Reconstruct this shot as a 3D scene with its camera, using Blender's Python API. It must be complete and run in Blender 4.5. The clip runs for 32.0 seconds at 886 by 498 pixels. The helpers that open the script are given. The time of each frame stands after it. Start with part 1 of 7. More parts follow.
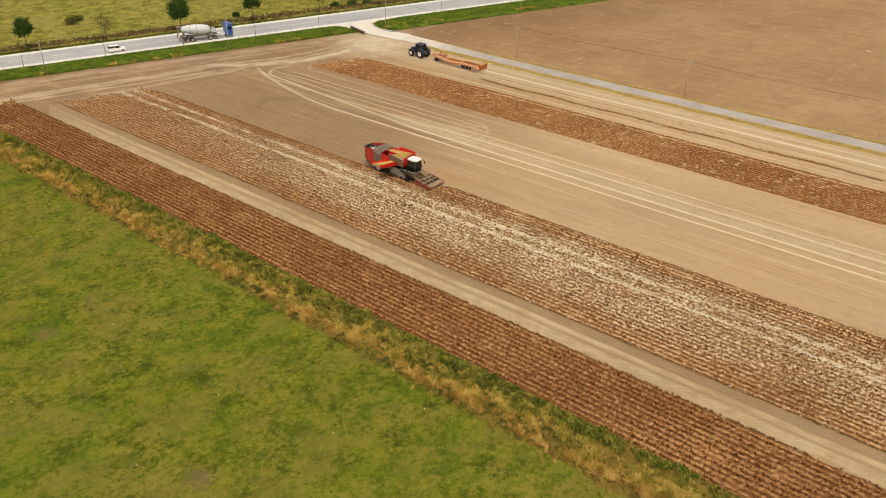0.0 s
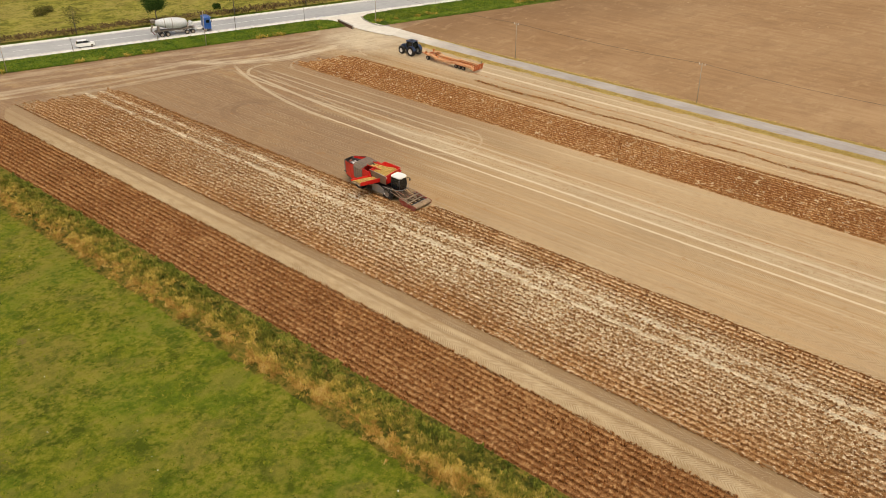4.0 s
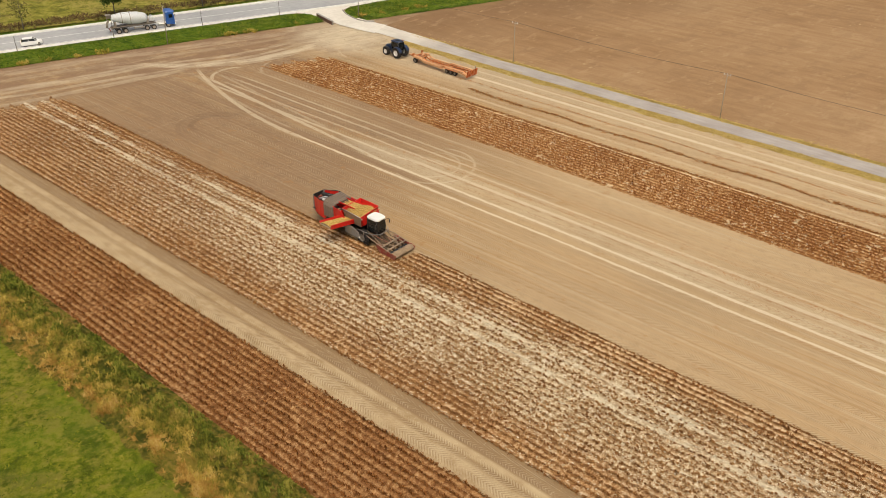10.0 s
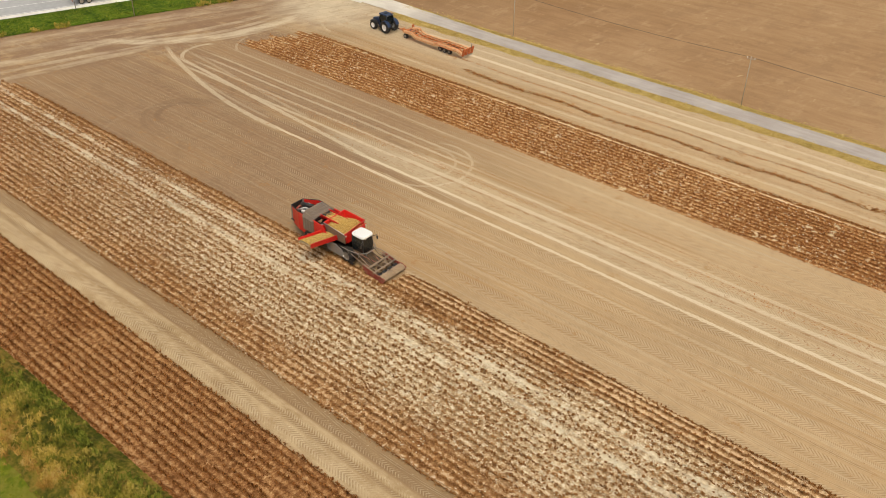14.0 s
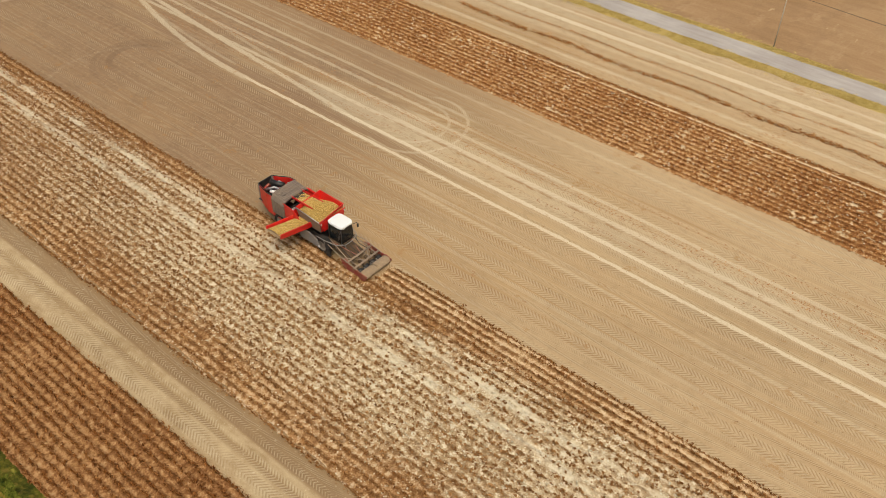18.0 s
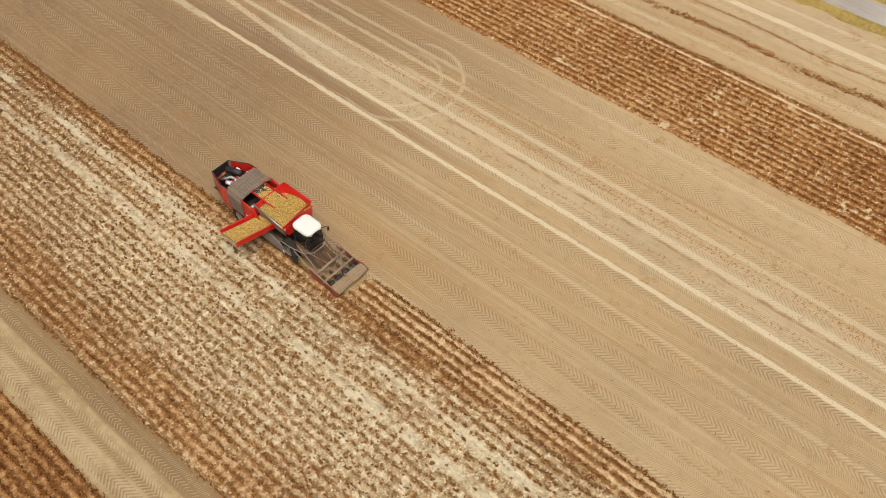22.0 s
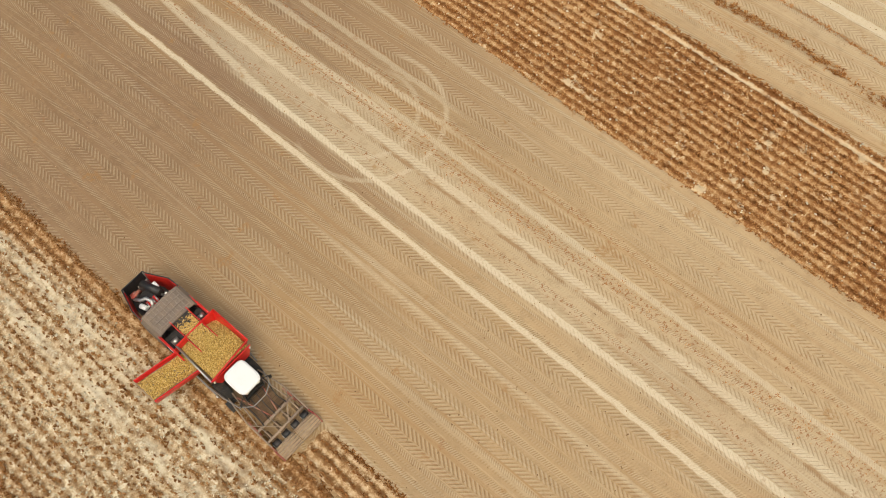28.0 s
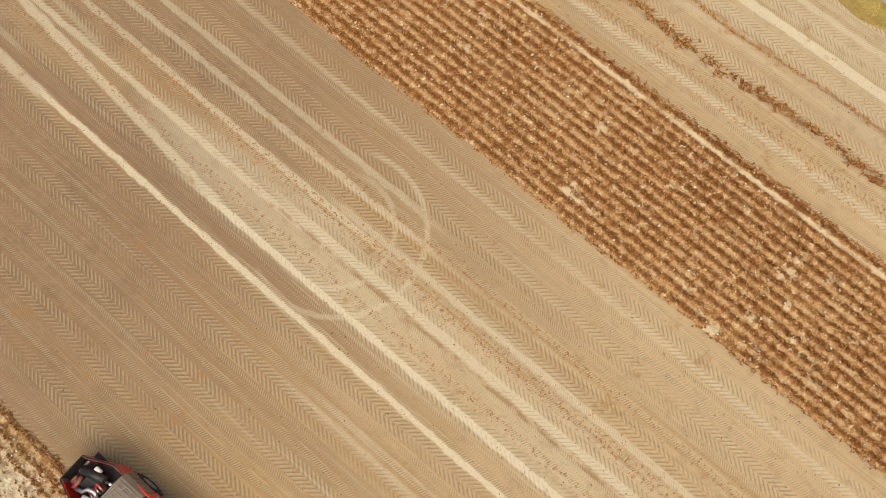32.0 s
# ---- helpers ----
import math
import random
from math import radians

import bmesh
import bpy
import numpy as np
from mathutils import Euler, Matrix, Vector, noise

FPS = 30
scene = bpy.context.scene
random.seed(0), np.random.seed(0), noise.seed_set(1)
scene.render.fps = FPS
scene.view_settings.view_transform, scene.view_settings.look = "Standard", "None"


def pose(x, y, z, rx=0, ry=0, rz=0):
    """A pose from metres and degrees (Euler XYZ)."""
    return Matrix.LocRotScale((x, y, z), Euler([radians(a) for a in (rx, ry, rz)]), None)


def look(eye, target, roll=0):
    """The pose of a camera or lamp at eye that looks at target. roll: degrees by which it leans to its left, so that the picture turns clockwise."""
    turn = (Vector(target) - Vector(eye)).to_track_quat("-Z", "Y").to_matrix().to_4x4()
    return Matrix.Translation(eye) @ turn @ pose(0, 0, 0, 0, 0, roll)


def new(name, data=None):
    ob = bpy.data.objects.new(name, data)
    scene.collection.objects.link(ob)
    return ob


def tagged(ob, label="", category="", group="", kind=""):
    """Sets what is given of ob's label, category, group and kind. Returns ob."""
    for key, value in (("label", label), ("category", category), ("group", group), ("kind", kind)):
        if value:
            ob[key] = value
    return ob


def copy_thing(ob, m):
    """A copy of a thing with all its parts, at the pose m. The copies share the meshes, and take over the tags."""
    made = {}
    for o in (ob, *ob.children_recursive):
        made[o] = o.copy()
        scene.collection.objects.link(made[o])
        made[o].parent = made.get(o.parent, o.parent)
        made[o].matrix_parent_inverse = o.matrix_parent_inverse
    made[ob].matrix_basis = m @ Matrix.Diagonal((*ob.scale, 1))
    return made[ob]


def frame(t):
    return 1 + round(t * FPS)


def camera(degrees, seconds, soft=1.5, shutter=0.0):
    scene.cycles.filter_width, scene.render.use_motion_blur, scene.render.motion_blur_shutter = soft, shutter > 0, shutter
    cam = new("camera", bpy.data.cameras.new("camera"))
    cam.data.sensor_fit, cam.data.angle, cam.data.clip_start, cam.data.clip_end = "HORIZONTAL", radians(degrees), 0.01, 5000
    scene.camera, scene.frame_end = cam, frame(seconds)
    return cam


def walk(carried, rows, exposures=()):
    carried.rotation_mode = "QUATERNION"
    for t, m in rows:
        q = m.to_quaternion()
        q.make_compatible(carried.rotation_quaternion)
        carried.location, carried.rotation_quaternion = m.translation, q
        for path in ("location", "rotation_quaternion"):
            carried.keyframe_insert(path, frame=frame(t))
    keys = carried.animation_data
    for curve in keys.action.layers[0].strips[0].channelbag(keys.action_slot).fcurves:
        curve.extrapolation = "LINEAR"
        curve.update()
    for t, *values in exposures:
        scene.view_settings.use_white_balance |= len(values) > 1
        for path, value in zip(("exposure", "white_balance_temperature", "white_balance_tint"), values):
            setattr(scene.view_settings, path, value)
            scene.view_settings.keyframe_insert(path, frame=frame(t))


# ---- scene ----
EXPOSURES = ((0.0, 0.27, 7100, 5), (12.0, 0.25, 6950, 4), (24.0, 0.26, 6680, 1), (32.0, 0.29, 6620, 1))
cam = camera(53.75, 32.0, soft=0.85)
PATH = [
    (0, (-94.57, 0.03, 57.01), (-61.56, 28.97, 33.06), -0.59),
    (1, (-91.48, 2.15, 56.62), (-58.55, 31.01, 32.48), -0.49),
    (2, (-88.37, 4.20, 56.27), (-55.53, 33.00, 31.94), -0.41),
    (3, (-85.24, 6.21, 55.96), (-52.49, 34.97, 31.45), -0.34),
    (3.5, (-83.66, 7.23, 55.83), (-50.97, 35.96, 31.22), -0.32),
    (5.5, (-77.48, 11.56, 55.46), (-44.96, 40.14, 30.43), -0.24),
    (6, (-76.02, 12.70, 55.37), (-43.54, 41.21, 30.23), -0.22),
    (7, (-73.24, 14.98, 55.19), (-40.81, 43.35, 29.84), -0.16),
    (8, (-70.57, 17.19, 54.98), (-38.18, 45.43, 29.42), -0.09),
    (9, (-67.93, 19.31, 54.76), (-35.59, 47.45, 29.03), -0.04),
    (10, (-65.28, 21.43, 54.60), (-33.00, 49.46, 28.64), 0.01),
    (11, (-62.64, 23.65, 54.55), (-30.46, 51.50, 28.34), 0.07),
    (11.5, (-61.34, 24.82, 54.57), (-29.22, 52.54, 28.23), 0.11),
    (12, (-60.03, 26.02, 54.61), (-28.01, 53.58, 28.00), 0.15),
    (12.5, (-58.72, 27.26, 54.67), (-26.82, 54.62, 27.61), 0.19),
    (13, (-57.40, 28.52, 54.74), (-25.65, 55.65, 27.24), 0.22),
    (14, (-54.70, 31.06, 54.87), (-23.33, 57.66, 26.44), 0.26),
    (14.5, (-53.29, 32.31, 54.92), (-22.16, 58.63, 25.97), 0.26),
    (16.5, (-47.32, 37.16, 54.83), (-17.39, 62.28, 23.63), 0.27),
    (17, (-45.74, 38.37, 54.74), (-16.18, 63.15, 22.93), 0.29),
    (18, (-42.48, 40.80, 54.53), (-13.76, 64.86, 21.42), 0.35),
    (19, (-39.06, 43.25, 54.34), (-11.35, 66.52, 19.84), 0.40),
    (20, (-35.48, 45.69, 54.27), (-8.93, 68.13, 18.33), 0.37),
    (21, (-31.75, 48.14, 54.37), (-6.48, 69.72, 17.01), 0.20),
    (22, (-27.92, 50.60, 54.62), (-4.01, 71.33, 15.91), -0.13),
    (23, (-24.03, 53.12, 54.91), (-1.51, 72.97, 14.92), -0.56),
    (24, (-20.13, 55.73, 55.15), (0.98, 74.64, 13.96), -0.99),
    (25, (-16.27, 58.46, 55.28), (3.45, 76.35, 12.96), -1.30),
    (25.5, (-14.37, 59.88, 55.30), (4.69, 77.22, 12.45), -1.39),
    (27.5, (-6.94, 65.97, 55.17), (9.63, 80.88, 10.41), -1.16),
    (28, (-5.09, 67.57, 55.12), (10.87, 81.82, 9.93), -0.96),
    (29, (-1.35, 70.80, 55.04), (13.38, 83.69, 9.03), -0.43),
    (30, (2.49, 74.07, 55.00), (15.93, 85.55, 8.23), 0.22),
    (31, (6.48, 77.37, 55.01), (18.56, 87.42, 7.54), 0.94),
    (32, (10.63, 80.69, 55.04), (21.27, 89.32, 6.95), 1.69),
]
walk(cam, [(t, look(eye, target, roll)) for t, eye, target, roll in PATH], EXPOSURES)

# ---- light: overcast sky with a weak, wide sun ----
SUN_ELEV, SUN_AZ = 66.0, 215.0
world = bpy.data.worlds.new("overcast_sky")
scene.world = world
world.use_nodes = True
wt = world.node_tree
sky = wt.nodes.new("ShaderNodeTexSky")
sky.sky_type = "NISHITA"
sky.sun_disc = False
sky.sun_elevation, sky.sun_rotation = radians(SUN_ELEV), radians(SUN_AZ)
sky.dust_density, sky.air_density = 9.0, 1.0
wt.nodes["Background"].inputs["Strength"].default_value = 0.10
wt.links.new(sky.outputs[0], wt.nodes["Background"].inputs["Color"])
sun_data = bpy.data.lights.new("sun", "SUN")
sun_data.energy, sun_data.angle, sun_data.color = 0.75, radians(40), (1.0, 0.95, 0.87)
sun = new("sun", sun_data)
sun_dir = Vector((math.sin(radians(SUN_AZ)) * math.cos(radians(SUN_ELEV)), math.cos(radians(SUN_AZ)) * math.cos(radians(SUN_ELEV)), math.sin(radians(SUN_ELEV))))
sun.matrix_world = look(sun_dir * 300, (0, 0, 0))

# ---- material helpers ----
class Graph:
    """Node arithmetic for one material."""

    def __init__(self, name):
        self.mat = bpy.data.materials.new(name)
        self.mat.use_nodes = True
        self.t = self.mat.node_tree
        self.b = self.t.nodes["Principled BSDF"]
        self._pos = None

    def put(self, socket, value):
        if isinstance(value, bpy.types.NodeSocket):
            self.t.links.new(value, socket)
        else:
            socket.default_value = value

    def m(self, op, a, b=0.0, c=0.0):
        n = self.t.nodes.new("ShaderNodeMath")
        n.operation = op
        for k, v in enumerate((a, b, c)):
            self.put(n.inputs[k], v)
        return n.outputs[0]

    def pos(self):
        if self._pos is None:
            g = self.t.nodes.new("ShaderNodeNewGeometry")
            s = self.t.nodes.new("ShaderNodeSeparateXYZ")
            self.t.links.new(g.outputs["Position"], s.inputs[0])
            self._pos = (s.outputs[0], s.outputs[1], s.outputs[2], g)
        return self._pos

    def vec(self, x, y, z=0.0):
        n = self.t.nodes.new("ShaderNodeCombineXYZ")
        for k, v in enumerate((x, y, z)):
            self.put(n.inputs[k], v)
        return n.outputs[0]

    def noise(self, scale, detail=4.0, rough=0.55, sx=1.0, sy=1.0, sz=1.0, off=0.0):
        x, y, z, _ = self.pos()
        v = self.vec(self.m("MULTIPLY_ADD", x, sx, off), self.m("MULTIPLY", y, sy), self.m("MULTIPLY", z, sz))
        n = self.t.nodes.new("ShaderNodeTexNoise")
        self.put(n.inputs["Vector"], v)
        n.inputs["Scale"].default_value, n.inputs["Detail"].default_value, n.inputs["Roughness"].default_value = scale, detail, rough
        return n.outputs[0]

    def noise_at(self, v, scale, detail=4.0, rough=0.55):
        n = self.t.nodes.new("ShaderNodeTexNoise")
        self.put(n.inputs["Vector"], v)
        n.inputs["Scale"].default_value, n.inputs["Detail"].default_value, n.inputs["Roughness"].default_value = scale, detail, rough
        return n.outputs[0]

    def white(self, v):
        n = self.t.nodes.new("ShaderNodeTexWhiteNoise")
        n.noise_dimensions = "1D"
        self.put(n.inputs["W"], v)
        return n.outputs[0]

    def step(self, v, lo, hi, a=0.0, b=1.0):
        n = self.t.nodes.new("ShaderNodeMapRange")
        n.interpolation_type = "SMOOTHSTEP"
        for k, s in enumerate((v, lo, hi, a, b)):
            self.put(n.inputs[k], s)
        return n.outputs[0]

    def band(self, v, centre, half, soft):
        """1 where v lies within half of centre, fading over soft."""
        return self.step(self.m("ABSOLUTE", self.m("SUBTRACT", v, centre)), half, half + soft, 1.0, 0.0)

    def mix(self, f, a, b, mode="MIX"):
        n = self.t.nodes.new("ShaderNodeMix")
        n.data_type, n.blend_type = "RGBA", mode
        self.put(n.inputs[0], f)
        for k, v in ((6, a), (7, b)):
            self.put(n.inputs[k], (*v, 1.0) if isinstance(v, tuple) and len(v) == 3 else v)
        return n.outputs[2]

    def ramp(self, f, *stops):
        n = self.t.nodes.new("ShaderNodeValToRGB")
        self.put(n.inputs[0], f)
        e = n.color_ramp.elements
        while len(e) < len(stops):
            e.new(0.5)
        for el, (p, c) in zip(e, stops):
            el.position, el.color = p, (*c, 1.0)
        return n.outputs[0]

    def rnd(self):
        n = self.t.nodes.new("ShaderNodeNewGeometry")
        return n.outputs["Random Per Island"]

    def done(self, color, rough=0.8, metal=0.0, bump=None, strength=0.5, dist=0.05, **more):
        self.put(self.b.inputs["Base Color"], (*color, 1.0) if isinstance(color, tuple) else color)
        self.put(self.b.inputs["Roughness"], rough)
        self.put(self.b.inputs["Metallic"], metal)
        if isinstance(rough, float) and rough >= 0.84:
            self.b.inputs["Specular IOR Level"].default_value = 0.12
        for k, v in more.items():
            self.put(self.b.inputs[k.replace("_", " ")], v)
        if bump is not None:
            n = self.t.nodes.new("ShaderNodeBump")
            n.inputs["Strength"].default_value, n.inputs["Distance"].default_value = strength, dist
            self.put(n.inputs["Height"], bump)
            self.t.links.new(n.outputs[0], self.b.inputs["Normal"])
        return self.mat


def bare_field():
    """Harvested soil: tan, with tyre tread marks in long bands and pale compacted wheel lines."""
    g = Graph("harvested_soil")
    x, y, z, _ = g.pos()
    wob = g.m("MULTIPLY", g.m("SUBTRACT", g.noise(0.05, 2), 0.5), 1.2)
    xw = g.m("ADD", x, wob)
    q = g.m("ADD", g.m("MULTIPLY", x, 0.371), g.m("MULTIPLY", y, 0.929))
    big = g.noise(0.035, 3)
    streak = g.noise(0.9, 3, 0.6, 1.0, 0.02)
    fine = g.noise(5.0, 5, 0.7)
    grain = g.noise(22.0, 3, 0.7)
    v = g.m("ADD", g.m("MULTIPLY", big, 0.34), g.m("ADD", g.m("MULTIPLY", streak, 0.42), g.m("MULTIPLY", fine, 0.24)))
    v = g.m("ADD", v, g.m("MULTIPLY", g.m("SUBTRACT", grain, 0.5), 0.28))
    col = g.ramp(v, (0.36, SOIL_DARK), (0.51, SOIL_MID), (0.66, SOIL_PALE))
    col = g.mix(g.m("MULTIPLY", g.step(g.noise(0.13, 4, 0.65, 1.0, 0.35, 1.0, 71.0), 0.44, 0.64), 0.7), col, SOIL_WARM)
    # darker damp soil where the first rows were lifted, towards the road end
    damp = g.m("MULTIPLY", g.m("MULTIPLY", g.step(xw, 13.5, 11.5), g.step(y, 86.0, 110.0)), g.m("MULTIPLY", g.step(q, 158.0, 148.0), g.step(big, 0.25, 0.6, 0.6, 1.0)))
    damp = g.m("MAXIMUM", damp, g.m("MULTIPLY", g.step(q, 148.0, 160.0), g.step(g.noise(0.07, 4, 0.6, 1, 1, 1, 5.0), 0.42, 0.56, 0.35, 0.95)))
    damp = g.m("MAXIMUM", damp, g.m("MULTIPLY", g.m("MULTIPLY", g.band(xw, 25.5, 3.6, 2.0), g.step(y, 95.0, 140.0)), 0.55))
    col = g.mix(g.m("MULTIPLY", damp, 0.85), col, SOIL_DAMP)
    damp2 = g.m("MULTIPLY", g.m("MULTIPLY", g.band(xw, 24.0, 12.0, 5.0), g.step(y, 90.0, 110.0)), g.step(g.noise(0.16, 4, 0.65, 1.0, 0.3, 1.0, 27.0), 0.35, 0.6, 0.35, 1.0))
    col = g.mix(g.m("MULTIPLY", damp2, 0.75), col, SOIL_DAMP)
    mott = g.m("MULTIPLY", g.m("MAXIMUM", damp, damp2), g.step(g.noise(0.5, 5, 0.7, 1.0, 0.7, 1.0, 19.0), 0.46, 0.62))
    col = g.mix(g.m("MULTIPLY", mott, 0.45), col, (0.17, 0.105, 0.062))
    crumbly = g.m("MULTIPLY", g.m("MAXIMUM", damp, damp2), g.step(g.noise(2.4, 5, 0.75, 1.0, 0.6, 1.0, 91.0), 0.49, 0.6))
    col = g.mix(g.m("MULTIPLY", crumbly, 0.5), col, (0.37, 0.245, 0.14))
    xl0 = g.m("ADD", x, g.m("MULTIPLY", g.m("SUBTRACT", g.noise(0.03, 1, 0.5, 0.2, 1.0), 0.5), 0.7))
    stripd = g.m("MULTIPLY", g.band(xl0, 14.35, 0.6, 0.35), g.step(y, 74.0, 100.0))
    col = g.mix(g.m("MULTIPLY", stripd, 0.62), col, SOIL_DAMP)
    pale = g.m("MULTIPLY", g.band(xw, 17.6, 2.0, 1.2), g.step(g.noise(0.25, 3, 0.6, 1, 0.4), 0.25, 0.6, 0.35, 1.0))
    pale = g.m("MULTIPLY", pale, g.step(y, 112.0, 98.0))
    ex, ey = g.m("DIVIDE", g.m("SUBTRACT", xw, 17.6), 2.4), g.m("DIVIDE", g.m("SUBTRACT", y, 104.0), 11.0)
    pale = g.m("MAXIMUM", pale, g.step(g.m("ADD", g.m("ADD", g.m("MULTIPLY", ex, ex), g.m("MULTIPLY", ey, ey)), fine), 1.5, 0.6, 0.0, 0.9))
    pale2 = g.m("MULTIPLY", g.band(xw, 52.0, 4.0, 2.5), 0.75)
    pale = g.m("MAXIMUM", pale, pale2)
    col = g.mix(g.m("MULTIPLY", pale, 0.6), col, SOIL_WHITE)
    dry = g.m("MULTIPLY", g.m("MAXIMUM", g.m("MULTIPLY", g.step(xw, 13.0, 19.0), g.step(y, 98.0, 82.0)), g.step(y, 88.0, 66.0, 0.0, 0.75)), g.step(g.noise(0.1, 4, 0.6, 1.0, 0.3, 1.0, 57.0), 0.3, 0.6, 0.3, 0.65))
    col = g.mix(dry, col, SOIL_PALE)
    fresh = g.m("MULTIPLY", g.step(xw, 13.2, 11.8), g.step(g.noise(0.1, 3, 0.6, 1.0, 0.3, 1.0, 83.0), 0.3, 0.6, 0.5, 1.0))
    col = g.mix(g.m("MULTIPLY", fresh, g.step(y, 66.0, 80.0, 0.06, 0.26)), col, (0.30, 0.19, 0.10))
    brown = g.m("MULTIPLY", g.m("MULTIPLY", g.band(xw, 26.6, 2.0, 1.8), g.step(y, 76.0, 96.0)), g.step(g.noise(0.2, 4, 0.65, 1.0, 0.4, 1.0, 37.0), 0.3, 0.55, 0.5, 1.0))
    col = g.mix(g.m("MULTIPLY", brown, 0.6), col, (0.33, 0.21, 0.115))
    clot = g.step(g.noise(1.3, 5, 0.72, 1.0, 0.7, 1.0, 29.0), 0.50, 0.64)
    col = g.mix(g.m("MULTIPLY", clot, 0.28), col, SOIL_DARK)
    # long harrow streaks, rusty and pale
    s1, s2 = g.noise(1.5, 3, 0.6, 1.0, 0.012, 1.0, 33.0), g.noise(2.6, 3, 0.6, 1.0, 0.016, 1.0, 63.0)
    blot = g.step(g.noise(0.12, 3, 0.6, 1.0, 0.4, 1.0, 7.0), 0.35, 0.62, 0.25, 1.0)
    calm = g.m("SUBTRACT", 1.0, g.m("MULTIPLY", g.m("MAXIMUM", damp, damp2), 0.7))
    col = g.mix(g.m("MULTIPLY", g.m("MULTIPLY", g.step(s1, 0.5, 0.66), g.m("MULTIPLY", blot, calm)), 0.6), col, SOIL_RUST)
    col = g.mix(g.m("MULTIPLY", g.m("MULTIPLY", g.step(s2, 0.56, 0.68), calm), 0.36), col, SOIL_WHITE)
    # tyre tracks: in every pass one wide chevron tread between two narrow ladder treads
    infield = g.m("MULTIPLY", g.step(q, 160.0, 150.0), g.step(x, 57.0, 56.0))
    worn = g.m("MULTIPLY", infield, g.m("SUBTRACT", 1.0, g.m("MULTIPLY", g.m("MAXIMUM", damp, damp2), 0.15)))
    pass_w = 3.08
    cell = g.m("DIVIDE", g.m("SUBTRACT", xw, 21.6), pass_w)
    idx = g.m("FLOOR", g.m("ADD", cell, 0.5))
    u = g.m("MULTIPLY", g.m("SUBTRACT", cell, idx), pass_w)
    r1, r2, r3 = g.white(g.m("ADD", idx, 3.1)), g.white(g.m("ADD", idx, 40.4)), g.white(g.m("ADD", idx, 95.0))
    flip = g.m("SUBTRACT", g.m("MULTIPLY", g.m("GREATER_THAN", r2, 0.4), 2.0), 1.0)
    tread = lug = None
    for centre, half, pitch, slant, mirrored, dark_amount, light_amount, seed in (
            (0.0, 0.60, 0.37, 1.15, True, 1.0, 0.9, 3.0), (1.14, 0.17, 0.165, 0.5, False, 1.0, 1.0, 11.0), (-0.93, 0.15, 0.165, -0.5, False, 0.9, 0.9, 19.0), (-1.32, 0.10, 0.2, 0.3, False, 0.5, 0.5, 29.0)):
        off = g.m("SUBTRACT", u, g.m("MULTIPLY_ADD", g.m("SUBTRACT", r3, 0.5), 0.16, centre))
        side = g.m("ABSOLUTE", off)
        lean = g.m("MULTIPLY", g.m("MULTIPLY", side, flip), slant / pitch) if mirrored else g.m("MULTIPLY", off, slant / pitch)
        ph = g.m("ADD", g.m("ADD", g.m("DIVIDE", y, pitch), lean), g.m("ADD", g.m("MULTIPLY", r1, 7.0), g.m("MULTIPLY", fine, 0.35)))
        saw = g.m("PINGPONG", ph, 0.5)
        within = g.step(side, half + 0.04, half - 0.04)
        if mirrored:
            within = g.m("MULTIPLY", within, g.step(side, 0.02, 0.09, 0.35, 1.0))
        seen = g.m("MULTIPLY", worn, g.step(g.noise(0.4, 4, 0.7, 1.6, 0.25, 1.0, seed), 0.34, 0.56, 0.22, 1.0))
        here = g.m("MULTIPLY", within, seen)
        a = g.m("MULTIPLY", g.m("MULTIPLY", here, g.step(saw, 0.30, 0.42)), dark_amount)
        b = g.m("MULTIPLY", g.m("MULTIPLY", here, g.step(saw, 0.26, 0.12)), light_amount)
        tread, lug = (a, b) if tread is None else (g.m("MAXIMUM", tread, a), g.m("MAXIMUM", lug, b))
    # a flat compacted belt and faint older tracks between the treads
    old = g.m("FLOOR", g.m("DIVIDE", g.m("ADD", xw, 51.7), 0.83))
    o1 = g.white(old)
    saw = g.m("PINGPONG", g.m("ADD", g.m("DIVIDE", y, 0.23), g.m("ADD", g.m("MULTIPLY", xw, g.m("MULTIPLY", g.m("SUBTRACT", o1, 0.5), 8.0)), g.m("MULTIPLY", fine, 0.6))), 0.5)
    faint = g.m("MULTIPLY", g.m("MULTIPLY", worn, g.step(o1, 0.5, 0.8)), g.step(g.noise(0.5, 4, 0.7, 2.0, 0.25, 1.0, 51.0), 0.42, 0.62))
    tread = g.m("MAXIMUM", tread, g.m("MULTIPLY", g.m("MULTIPLY", faint, g.step(saw, 0.26, 0.4)), 0.5))
    seam = g.m("MULTIPLY", g.m("MAXIMUM", g.band(u, 1.36, 0.025, 0.04), g.band(u, -0.72, 0.02, 0.035)), g.m("MULTIPLY", g.m("MULTIPLY", worn, g.step(y, 108.0, 92.0, 0.2, 1.0)), g.step(g.noise(1.5, 3, 0.6, 1.0, 0.2, 1.0, 14.0), 0.42, 0.58)))
    col = g.mix(g.m("MULTIPLY", tread, 0.42), col, SOIL_TREAD)
    col = g.mix(g.m("MULTIPLY", lug, 0.34), col, SOIL_WHITE)
    col = g.mix(g.m("MULTIPLY", seam, 0.5), col, SOIL_PALE)
    # pale compacted wheel lines
    ragged = g.m("MULTIPLY", g.m("SUBTRACT", g.noise(2.2, 5, 0.7, 1.0, 0.35), 0.5), 0.5)
